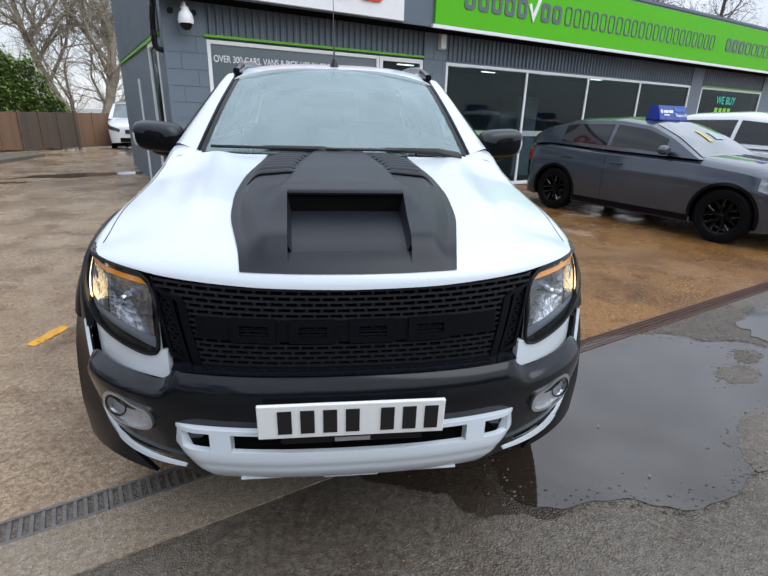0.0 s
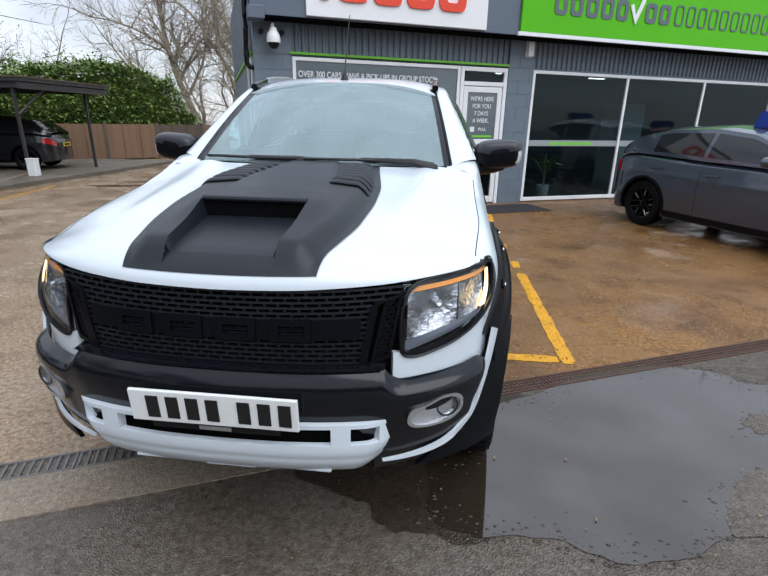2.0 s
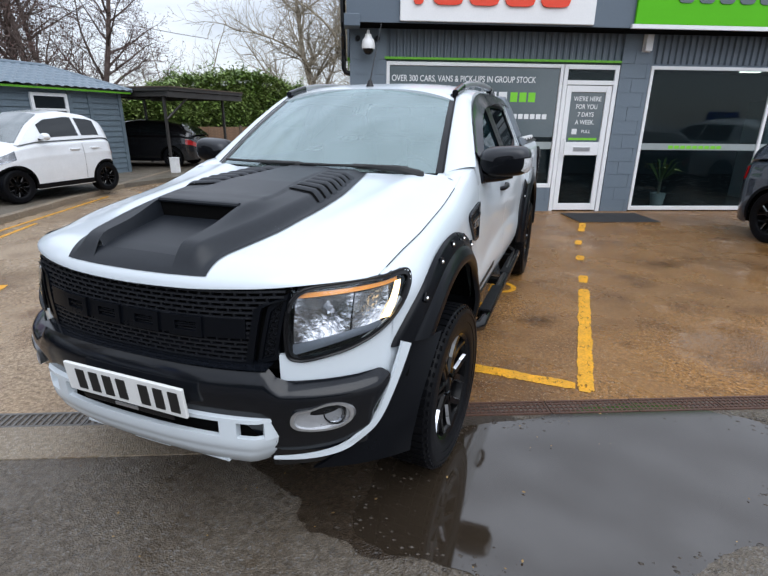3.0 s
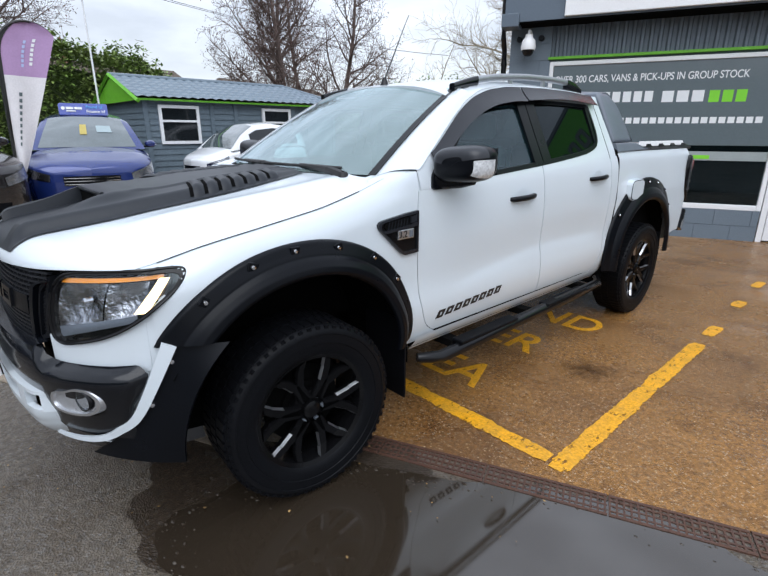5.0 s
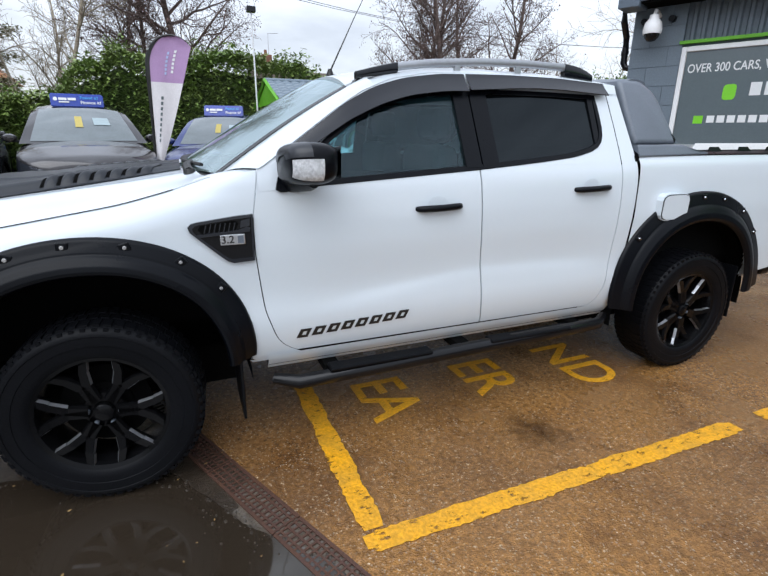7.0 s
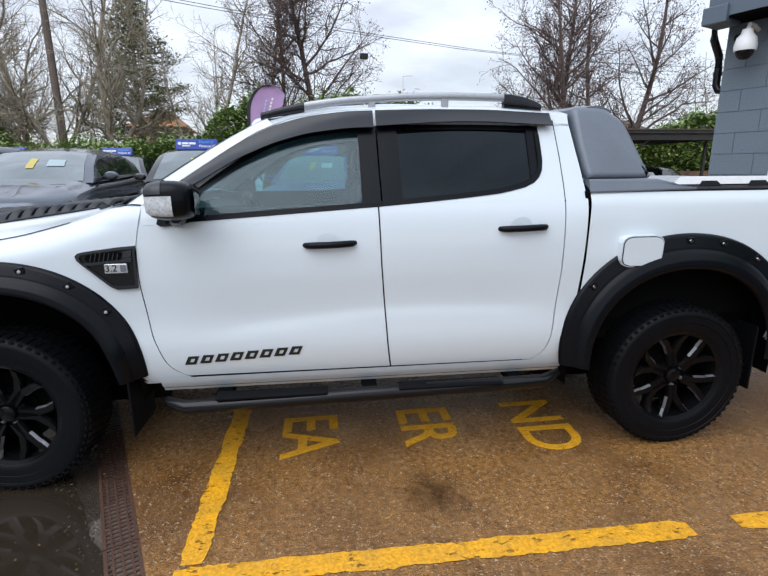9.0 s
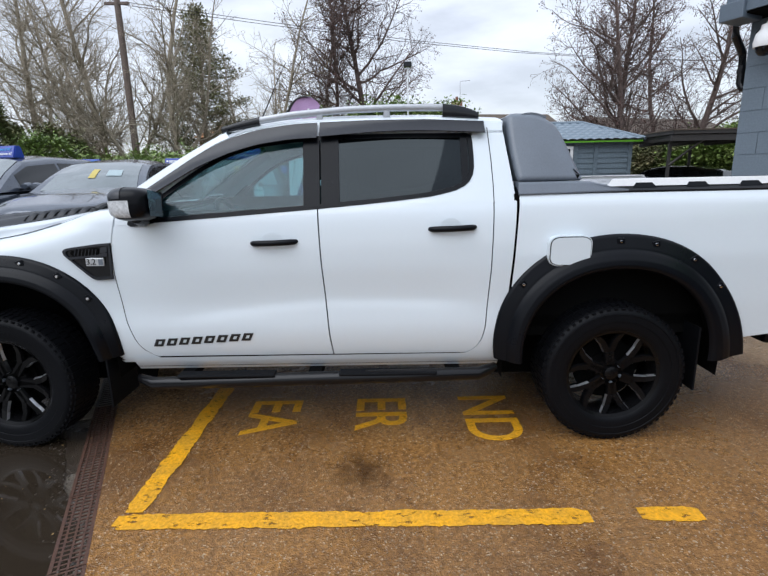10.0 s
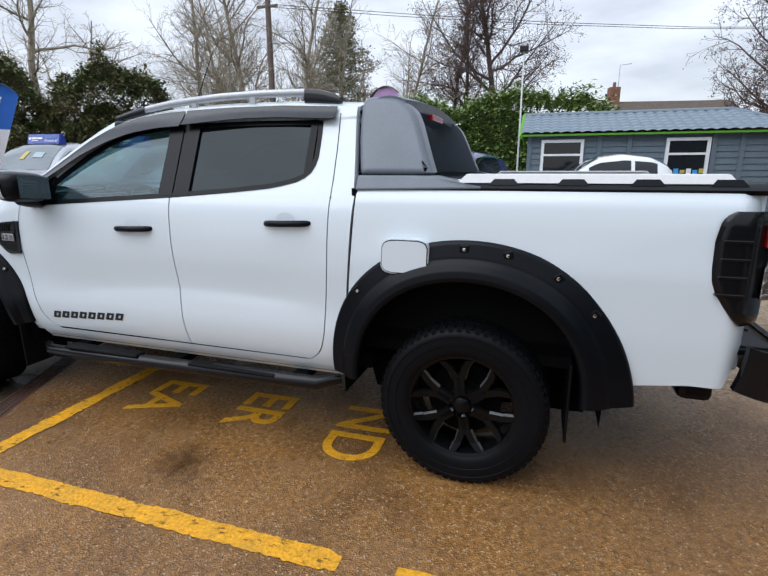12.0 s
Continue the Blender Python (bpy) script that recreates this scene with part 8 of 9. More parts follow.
# ---------------------------------------------------------------- timber shed
SX, SY0, SY1, SZ = -10.05, 5.32, 10.84, 2.12
shed = thing("shed", pose(0, 0, 0.03), "grey-blue painted timber shed with a tile-effect roof", "shed")
bm = bmesh.new()
part("floor_base", boxed(SX - 3.3, SY0, 0, SX - 0.03, SY1, 0.08), M_SHED, shed)
core = part("wall_core", boxed(SX - 3.25, SY0 + 0.03, 0.05, SX - 0.03, SY1 - 0.03, SZ), M_SHED, shed)
nb = 15
for i in range(nb):
    z = 0.06 + i * (SZ - 0.06) / nb
    h = (SZ - 0.06) / nb
    bmx = bmesh.new()
    v = [bmx.verts.new(p) for p in ((SX, SY0, z), (SX, SY1, z), (SX - 0.022, SY1, z + h), (SX - 0.022, SY0, z + h), (SX - 0.03, SY0, z), (SX - 0.03, SY1, z))]
    bmx.faces.new(v[:4])
    bmx.faces.new((v[0], v[4], v[5], v[1]))
    part("board", bmx, M_SHED, shed)
    bmx = bmesh.new()
    v = [bmx.verts.new(p) for p in ((SX, SY0 - 0.005, z), (SX - 3.3, SY0 - 0.005, z), (SX - 3.3, SY0 + 0.017, z + h), (SX, SY0 + 0.017, z + h))]
    bmx.faces.new(v)
    part("board", bmx, M_SHED, shed)
for y in (SY0 + 0.02, 6.95, 7.6, 9.35, 9.9, SY1 - 0.02):
    part("corner_post", boxed(SX - 0.02, y - 0.05, 0.05, SX + 0.022, y + 0.05, SZ), M_SHED, shed)
for y0, y1, z0, z1 in ((5.62, 6.60, 1.13, 2.02), (8.37, 9.27, 1.13, 2.02)):
    win = part("window", ring_shape([(y0, z0), (y1, z0), (y1, z1), (y0, z1)], [(y0 + 0.07, z0 + 0.07), (y1 - 0.07, z0 + 0.07), (y1 - 0.07, z1 - 0.07), (y0 + 0.07, z1 - 0.07)], lambda a, b, d: (SX + 0.05 - d, a, b), 0.06), M_UPVC, shed)
    part("pane", boxed(SX + 0.015, y0 + 0.07, z0 + 0.07, SX + 0.02, y1 - 0.07, z1 - 0.07), M_CARGL, win)
    part("glazing_bar", boxed(SX + 0.012, y0 + 0.07, (z0 + z1) / 2 + 0.06, SX + 0.045, y1 - 0.07, (z0 + z1) / 2 + 0.11), M_UPVC, win)
for k in range(6):
    part("paper_note", boxed(SX + 0.021, 8.46 + 0.13 * k, 1.15 + 0.04 * (k % 3), SX + 0.023, 8.56 + 0.13 * k, 1.30 + 0.03 * (k % 2)), (M_SIGNW, M_CYAN, M_CARD)[k % 3], shed)
RX, RZ = SX - 1.62, 2.72
# pressed tile sheets: rolls down the slope with a step every course


def roof_slope(x0, z0, x1, z1, ya, yb, hip):
    def f(u, v):
        y = ya + (yb - hip * v - ya) * u
        x, z = x0 + (x1 - x0) * v, z0 + (z1 - z0) * v
        course = (v * 7) % 1.0
        lift = 0.030 * abs(math.sin(math.pi * (y - ya) / 0.23)) ** 0.8 + 0.03 * (1 - course)
        return x + (0.35 if x0 > x1 else -0.35) * lift, y, z + lift
    return sheet(f, 190, 28)


part("roof_sheet", roof_slope(SX + 0.22, SZ + 0.02, RX, RZ, SY0 - 0.18, SY1 + 0.25, 0.95), M_SHEDR, shed, "grey-blue pressed tile roof sheet", smooth=False)
part("roof_sheet", roof_slope(SX - 3.5, SZ + 0.02, RX, RZ, SY0 - 0.18, SY1 + 0.25, 0.95), M_SHEDR, shed)
bmx = bmesh.new()
bmx.faces.new([bmx.verts.new(p) for p in ((SX + 0.22, SY1 + 0.25, SZ + 0.02), (SX - 3.5, SY1 + 0.25, SZ + 0.02), (RX, SY1 - 0.70, RZ))])
part("hip_sheet", bmx, M_SHEDR, shed)
part("ridge_cap", tube(((RX, SY0 - 0.2, RZ + 0.03), (RX, SY1 - 0.7, RZ + 0.03)), 0.06, 8), M_SHEDR, shed)
part("ridge_cap", tube(((RX, SY1 - 0.7, RZ + 0.03), (SX + 0.22, SY1 + 0.25, SZ + 0.06)), 0.05, 8), M_SHEDR, shed)
part("green_eaves_board", boxed(SX + 0.16, SY0 - 0.15, SZ - 0.02, SX + 0.185, SY1 + 0.22, SZ + 0.025), M_LIME, shed, "lime green eaves board")
bmx = bmesh.new()
bmx.faces.new([bmx.verts.new(p) for p in ((SX + 0.05, SY0 - 0.16, SZ - 0.02), (SX - 3.3, SY0 - 0.16, SZ - 0.02), (RX, SY0 - 0.16, RZ))])
part("green_gable", bmx, M_LIME, shed, "lime green gable end")
for xe in (SX + 0.24, SX - 3.52):
    part("barge_board", tube(((xe, SY0 - 0.19, SZ - 0.04), (RX, SY0 - 0.19, RZ + 0.04)), 0.05, 4), M_LIME, shed)

# carport of dark timber beside the shed
M_CARPORT = mat("dark_carport_frame", (0.035, 0.032, 0.030), 0.6, var=0.25, scale=4, bump=0.2)
cp = thing("carport", pose(0, 0, 0), "dark-framed carport with a flat felt roof", "carport")
for x, y in ((-8.9, 13.65), (-12.0, 13.65), (-8.95, 11.25), (-12.0, 11.25)):
    part("post", boxed(x - 0.03, y - 0.03, 0.02, x + 0.03, y + 0.03, 2.1), M_CARPORT, cp)
part("roof_deck", boxed(-12.3, 11.1, 2.22, -8.6, 14.3, 2.30), M_CARPORT, cp)
part("roof_felt", boxed(-12.32, 11.08, 2.30, -8.58, 14.32, 2.33), M_ROOF, cp)
for y in (11.2, 12.2, 13.2, 14.2):
    part("rafter", boxed(-12.2, y - 0.03, 2.08, -8.65, y + 0.03, 2.22), M_CARPORT, cp)
part("beam", boxed(-8.72, 11.1, 2.06, -8.64, 14.3, 2.2), M_CARPORT, cp)
part("brace", tube(((-8.92, 11.25, 1.5), (-8.68, 11.9, 2.1)), 0.03, 4), M_CARPORT, cp)
bxo = thing("white_bin", pose(-8.75, 11.15, 0.10) @ Matrix.Scale(0.7, 4), "small white plastic bin beside the shed", "bin")
part("body", boxed(-0.15, -0.12, 0, 0.15, 0.12, 0.55, 0.02), M_SIGNW, bxo)
part("lid", boxed(-0.16, -0.13, 0.55, 0.16, 0.13, 0.59, 0.012), M_SIGNW, bxo)

# ---------------------------------------------------------------- fences
fence_i = 0


def fence(a, b, h=1.27):
    """Closed-board panels between posts."""
    global fence_i
    a, b = Vector((*a, 0)), Vector((*b, 0))
    d = (b - a).normalized()
    L = (b - a).length
    n = max(1, round(L / 1.83))
    ang = math.degrees(math.atan2(d.y, d.x))
    for i in range(n):
        fence_i += 1
        p = a + d * (L * i / n)
        w = L / n
        dark = noise.noise((fence_i * 1.7, 0.3, 0)) > 0.0
        mt = M_FENCED if dark else M_FENCE
        t = thing("fence_panel", pose(p.x, p.y, 0, 0, 0, ang), "dark weathered slatted timber fence panel" if dark else "brown slatted timber fence panel", "fence", "boundary fence")
        part("post", boxed(-0.05, -0.05, 0, 0.05, 0.05, h + 0.03), M_FENCED, t)
        base = None
        for k in range(12):
            z = 0.06 + k * (h - 0.1) / 12
            if base is None:
                o = part("slat", boxed(0.05, -0.012, 0, w - 0.05, 0.010, (h - 0.1) / 12 + 0.012), mt, t)
                base = o.data
            else:
                o = new("slat", base)
                o.parent = t
            o.matrix_basis = pose(0, 0.006 * (k % 2), z, 4, 0, 0.15 * math.sin(i * 3 + k))
        for x in (w * 0.33, w * 0.66):
            part("batten", boxed(x - 0.02, -0.05, 0.05, x + 0.02, -0.02, h), mt, t)


fence((-17.5, 8.6), (-7.3, 21.2))
fence((-7.3, 21.2), (2.0, 24.5))


# ---------------------------------------------------------------- hedges, bushes, trees
def leaf_mesh(name, pts, size, material, seed, droop=0.3, parent=None, ratio=0.45):
    rng = np.random.RandomState(seed)
    n = len(pts)
    P = np.array(pts)
    a, e = rng.uniform(0, 2 * np.pi, n), rng.uniform(-0.5, 1.1, n) - droop
    s = size * rng.uniform(0.6, 1.3, n)
    d = np.stack([np.cos(a) * np.cos(e), np.sin(a) * np.cos(e), np.sin(e)], 1)
    b = np.stack([-np.sin(a), np.cos(a), rng.uniform(-0.6, 0.6, n)], 1)
    b /= np.linalg.norm(b, axis=1)[:, None]
    s = s[:, None]
    v = np.stack([P, P + d * s * 0.5 + b * s * ratio * 0.5, P + d * s, P + d * s * 0.5 - b * s * ratio * 0.5], 1).reshape(-1, 3)
    f = np.arange(4 * n).reshape(-1, 4)
    me = bpy.data.meshes.new(name)
    me.from_pydata(v.tolist(), [], f.tolist())
    me.materials.append(material)
    ob = new(name, me)
    if parent:
        ob.parent = parent
    ob["kind"] = "stuff"
    return ob


def hedge(a, b, depth, h, n, seed, leaf=0.13, material=None, label="tall green laurel hedge with glossy leaves", wobble=0.35, core=(0.80, 0.56), tops=None, shoots=0):
    """A leafy bank: a darker core sheet inside an uneven shell of leaves. tops: height as (distance along, share of h).
    """
    rng = np.random.RandomState(seed)
    a, b = Vector((*a, 0)), Vector((*b, 0))
    d = (b - a)
    L = d.length
    d.normalize()
    t = thing("hedge", pose(a.x, a.y, 0, 0, 0, math.degrees(math.atan2(d.y, d.x))), label, "hedge")
    line = tops or ((0, 1), (1, 1))
    top = lambda x: h * spread(line, x) * (1 + 0.10 * noise.noise((x * 0.5, seed, 0)) + 0.09 * noise.noise((x * 1.7, seed, 5)) + 0.05 * noise.noise((x * 4.1, seed, 8)))
    bulge = lambda x, z: wobble * noise.noise((x * 0.8, z * 0.9, seed)) + wobble * 0.6 * noise.noise((x * 2.3, z * 2.3, seed))
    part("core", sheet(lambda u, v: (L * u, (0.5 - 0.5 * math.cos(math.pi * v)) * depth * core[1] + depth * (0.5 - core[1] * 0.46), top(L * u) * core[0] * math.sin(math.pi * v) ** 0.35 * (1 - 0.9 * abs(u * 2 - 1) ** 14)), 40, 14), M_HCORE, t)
    pts = []
    for _ in range(n):
        x = rng.uniform(-0.2, L + 0.2)
        q = rng.uniform(0, 1)
        H = top(x)
        if q < 0.62:
            z = H * rng.uniform(0.02, 1.0) ** 0.85
            y = -bulge(x, z) * 0.6 + rng.exponential(0.12) + 0.25 * max(0, z / H - 0.8) * depth
        else:
            y = rng.uniform(0, depth)
            z = H + bulge(x, y) * 0.7 - rng.exponential(0.10) - 0.25 * max(0, abs(y / depth - 0.5) * 2 - 0.6)
        if rng.uniform() < 0.14:
            x, y = (-0.1, L + 0.1)[rng.randint(2)] + rng.normal(0, 0.18), rng.uniform(0, depth)
            z = top(x) * rng.uniform(0.02, 0.97)
        if rng.uniform() < 0.05:
            z += rng.uniform(0, 0.35)
        pts.append((x, y, z))
    # upright leafy shoots standing out of the top
    for _ in range(shoots):
        x, y = rng.uniform(0, L), rng.uniform(0.0, depth)
        H, tall = top(x) - 0.15, 0.25 + 0.55 * rng.uniform() ** 2
        lx, ly = rng.normal(0, 0.16), rng.normal(0, 0.16)
        for _k in range(int(26 * tall) + 6):
            q = rng.uniform(0, 1)
            w = 0.05 + 0.10 * (1 - q)
            pts.append((x + lx * q + rng.normal(0, w), y + ly * q + rng.normal(0, w), H + tall * q))
    leaf_mesh("foliage", pts, leaf, material or M_LEAF, seed, parent=t)
    return t


hedge((-13.3, 13.9), (-9.2, 20.6), 2.0, 3.3, 34000, 1, 0.15, core=(0.9, 0.7), tops=((0, 0.60), (1.0, 0.66), (2.4, 0.95), (6.0, 0.96), (7.2, 0.85), (7.85, 0.5)), shoots=60)
hedge((-14.6, 13.0), (-13.0, 14.6), 1.8, 2.3, 9000, 10, 0.14, M_LEAFD, "brown-green overgrown bush above the carport", 0.5, (0.88, 0.7), shoots=16)
hedge((-14.6, -5.4), (-14.6, 8.2), 2.0, 3.7, 40000, 2, 0.17, core=(0.88, 0.7), tops=((0, 0.48), (3.2, 0.58), (4.6, 0.66), (5.4, 0.80), (6.2, 0.95), (7.0, 1.0), (8.3, 0.88), (10.0, 1.06), (12.4, 0.98), (13.6, 0.74)), shoots=170)
hedge((-19.0, -14.0), (-15.0, -3.0), 2.4, 2.3, 14000, 3, 0.16, shoots=30)
hedge((-12.7, -13.1), (-16.1, -9.7), 3.2, 5.4, 34000, 4, 0.19, M_LEAFD, "dark ivy-covered bank of bushes", 1.3, (0.76, 0.62), tops=((0, 0.66), (0.6, 0.86), (1.6, 1.0), (2.9, 1.04), (4.2, 0.90), (4.8, 0.62)), shoots=80)
hedge((-16.2, -10.2), (-18.0, -7.6), 2.5, 3.4, 14000, 8, 0.17, M_LEAFD, "low dark boundary bush", 0.6, (0.74, 0.60), tops=((0, 0.75), (1.4, 1.05), (2.5, 0.9), (3.16, 0.55)), shoots=40)
hedge((-8.6, -15.9), (-12.6, -13.2), 2.8, 6.0, 30000, 9, 0.19, M_LEAFD, "tall dark evergreen bushes", 1.3, (0.76, 0.62), tops=((0, 0.72), (0.8, 0.95), (2.2, 1.05), (3.8, 0.92), (4.8, 0.62)), shoots=70)
hedge((-12.8, -8.2), (-14.2, -5.9), 1.3, 2.7, 8000, 12, 0.16, label="round green laurel bush", shoots=20, tops=((0, 0.7), (0.8, 1.0), (1.9, 1.0), (2.7, 0.7)))
hedge((-6.0, -26.0), (-12.0, -14.5), 3.5, 4.2, 12000, 5, 0.16, M_LEAFD, "dark overgrown boundary bushes", 0.7)
# unseen bank added behind the viewpoint, giving glass and paint something dark to mirror
hedge((26.0, -17.5), (-8.0, -20.5), 4.0, 5.5, 7000, 7, 0.35, M_LEAFD, "dark bank of bushes added out of view to be mirrored", 0.8, (0.95, 0.8))
hedge((-18.0, 10.0), (-20.5, 21.0), 2.0, 2.0, 8000, 6, 0.17, M_LEAFD, "dark low boundary hedge", 0.5)


def tree(name, x, y, h, r, seed, label, material, habit="alder", reach=3.6, first_at=0.3, catkins=0, stems=1, lean=(0.0, 0.0), levels=4):
    """A bare winter tree: tapering stems, side limbs, branches and fine twigs that thin out to the crown's edge."""
    rng = np.random.RandomState(seed)
    bufs, tips = {}, []
    count = [0]
    # spacing of side shoots, bend upwards, spread from the parent, by level
    gap = (0.36, 0.26, 0.14, 0.12) if habit == "alder" else (0.44, 0.27, 0.16, 0.14)
    lift = (0.02, 0.06, 0.03, 0.00) if habit == "alder" else (0.035, 0.045, 0.045, 0.03)
    wide = (1.05, 0.95, 0.85, 0.8) if habit == "alder" else (0.98, 0.85, 0.78, 0.75)
    jit = (0.035, 0.13, 0.20, 0.25) if habit == "alder" else (0.07, 0.14, 0.19, 0.24)

    def seg(buf, p, q, r0, r1):
        bufs.setdefault(buf, []).append((*p, *q, r0, r1))

    def grow(p, d, length, rad, level, buf):
        steps = max(2, int(length / (0.7, 0.42, 0.24, 0.16)[level]))
        q, dl = p, length / steps
        rest = gap[level] * rng.uniform(0.2, 1.0)
        for i in range(steps):
            t0, t1 = i / steps, (i + 1) / steps
            d = (d + Vector(rng.normal(0, jit[level], 3)) + Vector((0, 0, lift[level]))).normalized()
            e = q + d * dl
            ra, rb = max(0.006, rad * (1 - 0.85 * t0)), max(0.005, rad * (1 - 0.85 * t1))
            seg(buf, q, e, ra, rb)
            if level + 1 < levels and (level > 0 or t1 > first_at):
                rest -= dl
                while rest < 0:
                    rest += gap[level] * rng.uniform(0.6, 1.4)
                    k = rng.uniform(0, 1)
                    side = Vector(rng.normal(0, 1, 3))
                    side = (side - d * side.dot(d)).normalized()
                    nd = (d * math.cos(wide[level]) + side * math.sin(wide[level]) * rng.uniform(0.7, 1.15) + Vector((0, 0, lift[level]))).normalized()
                    if level == 0:
                        g = (t1 - first_at) / (1 - first_at)
                        ln = reach * (0.55 + 0.45 * math.sin(math.pi * min(1.0, 0.25 + 0.75 * g))) * (1 - 0.72 * g ** 1.6) * rng.uniform(0.55, 1.1)
                        count[0] += 1
                        grow(q.lerp(e, k), nd, ln, min(ra * 0.55, 0.014 * ln + 0.012), 1, ("limb", count[0]))
                    else:
                        ln = length * (0.52 if level == 1 else 0.5) * (1 - 0.62 * t1) * rng.uniform(0.5, 1.25) + (0.15 if level < 3 else 0.05)
                        grow(q.lerp(e, k), nd, ln, min(ra * 0.6, 0.010 * ln + 0.006), level + 1, "twig_mass")
            q = e
        if level >= 2:
            tips.append(tuple(q))

    for k in range(stems):
        a = 2 * math.pi * k / stems + rng.uniform(0, 1)
        tilt = 0.0 if stems == 1 else 0.50
        d = Vector((lean[0] + tilt * math.cos(a) + rng.normal(0, 0.03), lean[1] + tilt * math.sin(a) + rng.normal(0, 0.03), 1)).normalized()
        grow(Vector((0.15 * math.cos(a) * (stems > 1), 0.15 * math.sin(a) * (stems > 1), -0.1)), d, h * (1 if k == 0 else rng.uniform(0.72, 0.98)), r if k == 0 else r * 0.8, 0, "trunk" if k == 0 else ("stem", k))
    t = thing(name, pose(x, y, 0), label, "tree")
    for key, rows_ in bufs.items():
        nm = key if isinstance(key, str) else key[0]
        sides = 8 if nm in ("trunk", "stem") else 5 if nm == "limb" else 3
        A = np.array(rows_)
        P, Q = A[:, 0:3], A[:, 3:6]
        D = Q - P
        D /= np.linalg.norm(D, axis=1)[:, None]
        U = np.cross(D, np.array((0.31, 0.87, 0.22)))
        U /= np.linalg.norm(U, axis=1)[:, None]
        W = np.cross(D, U)
        ring = []
        for c, rr in ((P, A[:, 6:7]), (Q, A[:, 7:8])):
            for q in range(sides):
                ang = 2 * math.pi * q / sides
                ring.append(c + (U * math.cos(ang) + W * math.sin(ang)) * rr)
        V = np.stack(ring, 1).reshape(-1, 3)
        base = np.arange(len(A))[:, None] * (2 * sides)
        F = np.concatenate([np.concatenate([base + q, base + (q + 1) % sides, base + sides + (q + 1) % sides, base + sides + q], 1) for q in range(sides)])
        me = bpy.data.meshes.new(nm)
        me.from_pydata(V.tolist(), [], F.tolist())
        me.materials.append(material)
        o = new(nm, me)
        o.parent = t
        if nm == "twig_mass":
            o["kind"] = "stuff"
    if catkins and tips:
        P = np.array(tips)[rng.randint(0, len(tips), catkins)] + rng.normal(0, 0.07, (catkins, 3))
        leaf_mesh("crown", P.tolist(), 0.075, M_CATKIN, seed, 0.9, t, 0.6)
    return t


ALDER = "tall bare alder with purple-brown catkins"
BARE = "large bare winter tree with spreading grey-brown branches"
ASH = "pale bare tree with many rising stems and fine branches"
# three alders together behind the parked cars
tree("tree", -21.9, 4.05, 13.5, 0.20, 11, ALDER, M_BARKR, reach=5.6, first_at=0.24, catkins=7000)
tree("tree", -22.4, 2.15, 13.0, 0.13, 12, ALDER, M_BARKR, reach=3.8, first_at=0.28, catkins=3600)
tree("tree", -23.2, 1.3, 12.5, 0.12, 13, ALDER, M_BARKR, reach=3.6, first_at=0.26, catkins=3600)
# a second clump behind the shed
tree("tree", -19.6, 15.0, 11.0, 0.17, 14, ALDER, M_BARKR, reach=4.8, first_at=0.16, catkins=6000)
tree("tree", -17.9, 14.6, 11.0, 0.15, 15, ALDER, M_BARKR, reach=4.4, first_at=0.18, catkins=5600)
tree("tree", -18.6, 17.1, 10.5, 0.17, 16, ALDER, M_BARKR, reach=4.8, first_at=0.14, catkins=5600, lean=(0.10, 0.28))
tree("tree", -21.5, 17.8, 11.0, 0.15, 26, ALDER, M_BARKR, reach=3.2, first_at=0.2, catkins=2600)
tree("tree", -9.9, 25.0, 12.0, 0.24, 17, BARE, M_BARK, "ash", reach=7.5, first_at=0.12, stems=2, lean=(-0.22, 0.0))
tree("tree", -20.0, 24.0, 7.6, 0.07, 18, ASH, M_BARK, "ash", reach=2.2, first_at=0.3, stems=4)
# pale trees at the end of the car park
tree("tree", -22.0, -9.2, 14.0, 0.17, 19, ASH, M_BARK, "ash", reach=5.2, first_at=0.16, stems=4)
tree("tree", -20.2, -5.9, 13.0, 0.14, 20, ASH, M_BARK, "ash", reach=4.6, first_at=0.18, stems=3)
tree("tree", -21.6, -1.6, 12.0, 0.11, 25, ASH, M_BARK, "ash", reach=3.6, first_at=0.2, stems=3)
tree("tree", -25.5, -14.0, 13.0, 0.22, 21, BARE, M_BARK, "ash", reach=5.0, first_at=0.2, stems=2)
tree("tree", -16.5, -16.5, 12.0, 0.26, 22, BARE, M_BARK, "ash", reach=5.6, first_at=0.22, stems=2)
tree("tree", 19.0, 30.0, 14.0, 0.24, 23, BARE, M_BARKR, reach=4.5, catkins=3000, first_at=0.25)
tree("tree", 27.0, 33.0, 13.5, 0.24, 24, BARE, M_BARKR, reach=4.5, catkins=3000, first_at=0.25)
# tan leafless scrub along the boundary
for k, (x, y, hh) in enumerate(((-17.4, -9.0, 3.6), (-17.0, -7.4, 3.3), (-17.6, -5.8, 3.4), (-16.8, -4.6, 2.9), (-18.4, -3.2, 3.3))):
    tree("scrub", x, y, hh, 0.022, 60 + k, "tan leafless scrub with many thin stems", M_SCRUB, "ash", reach=1.3, first_at=0.1, stems=9, levels=3)

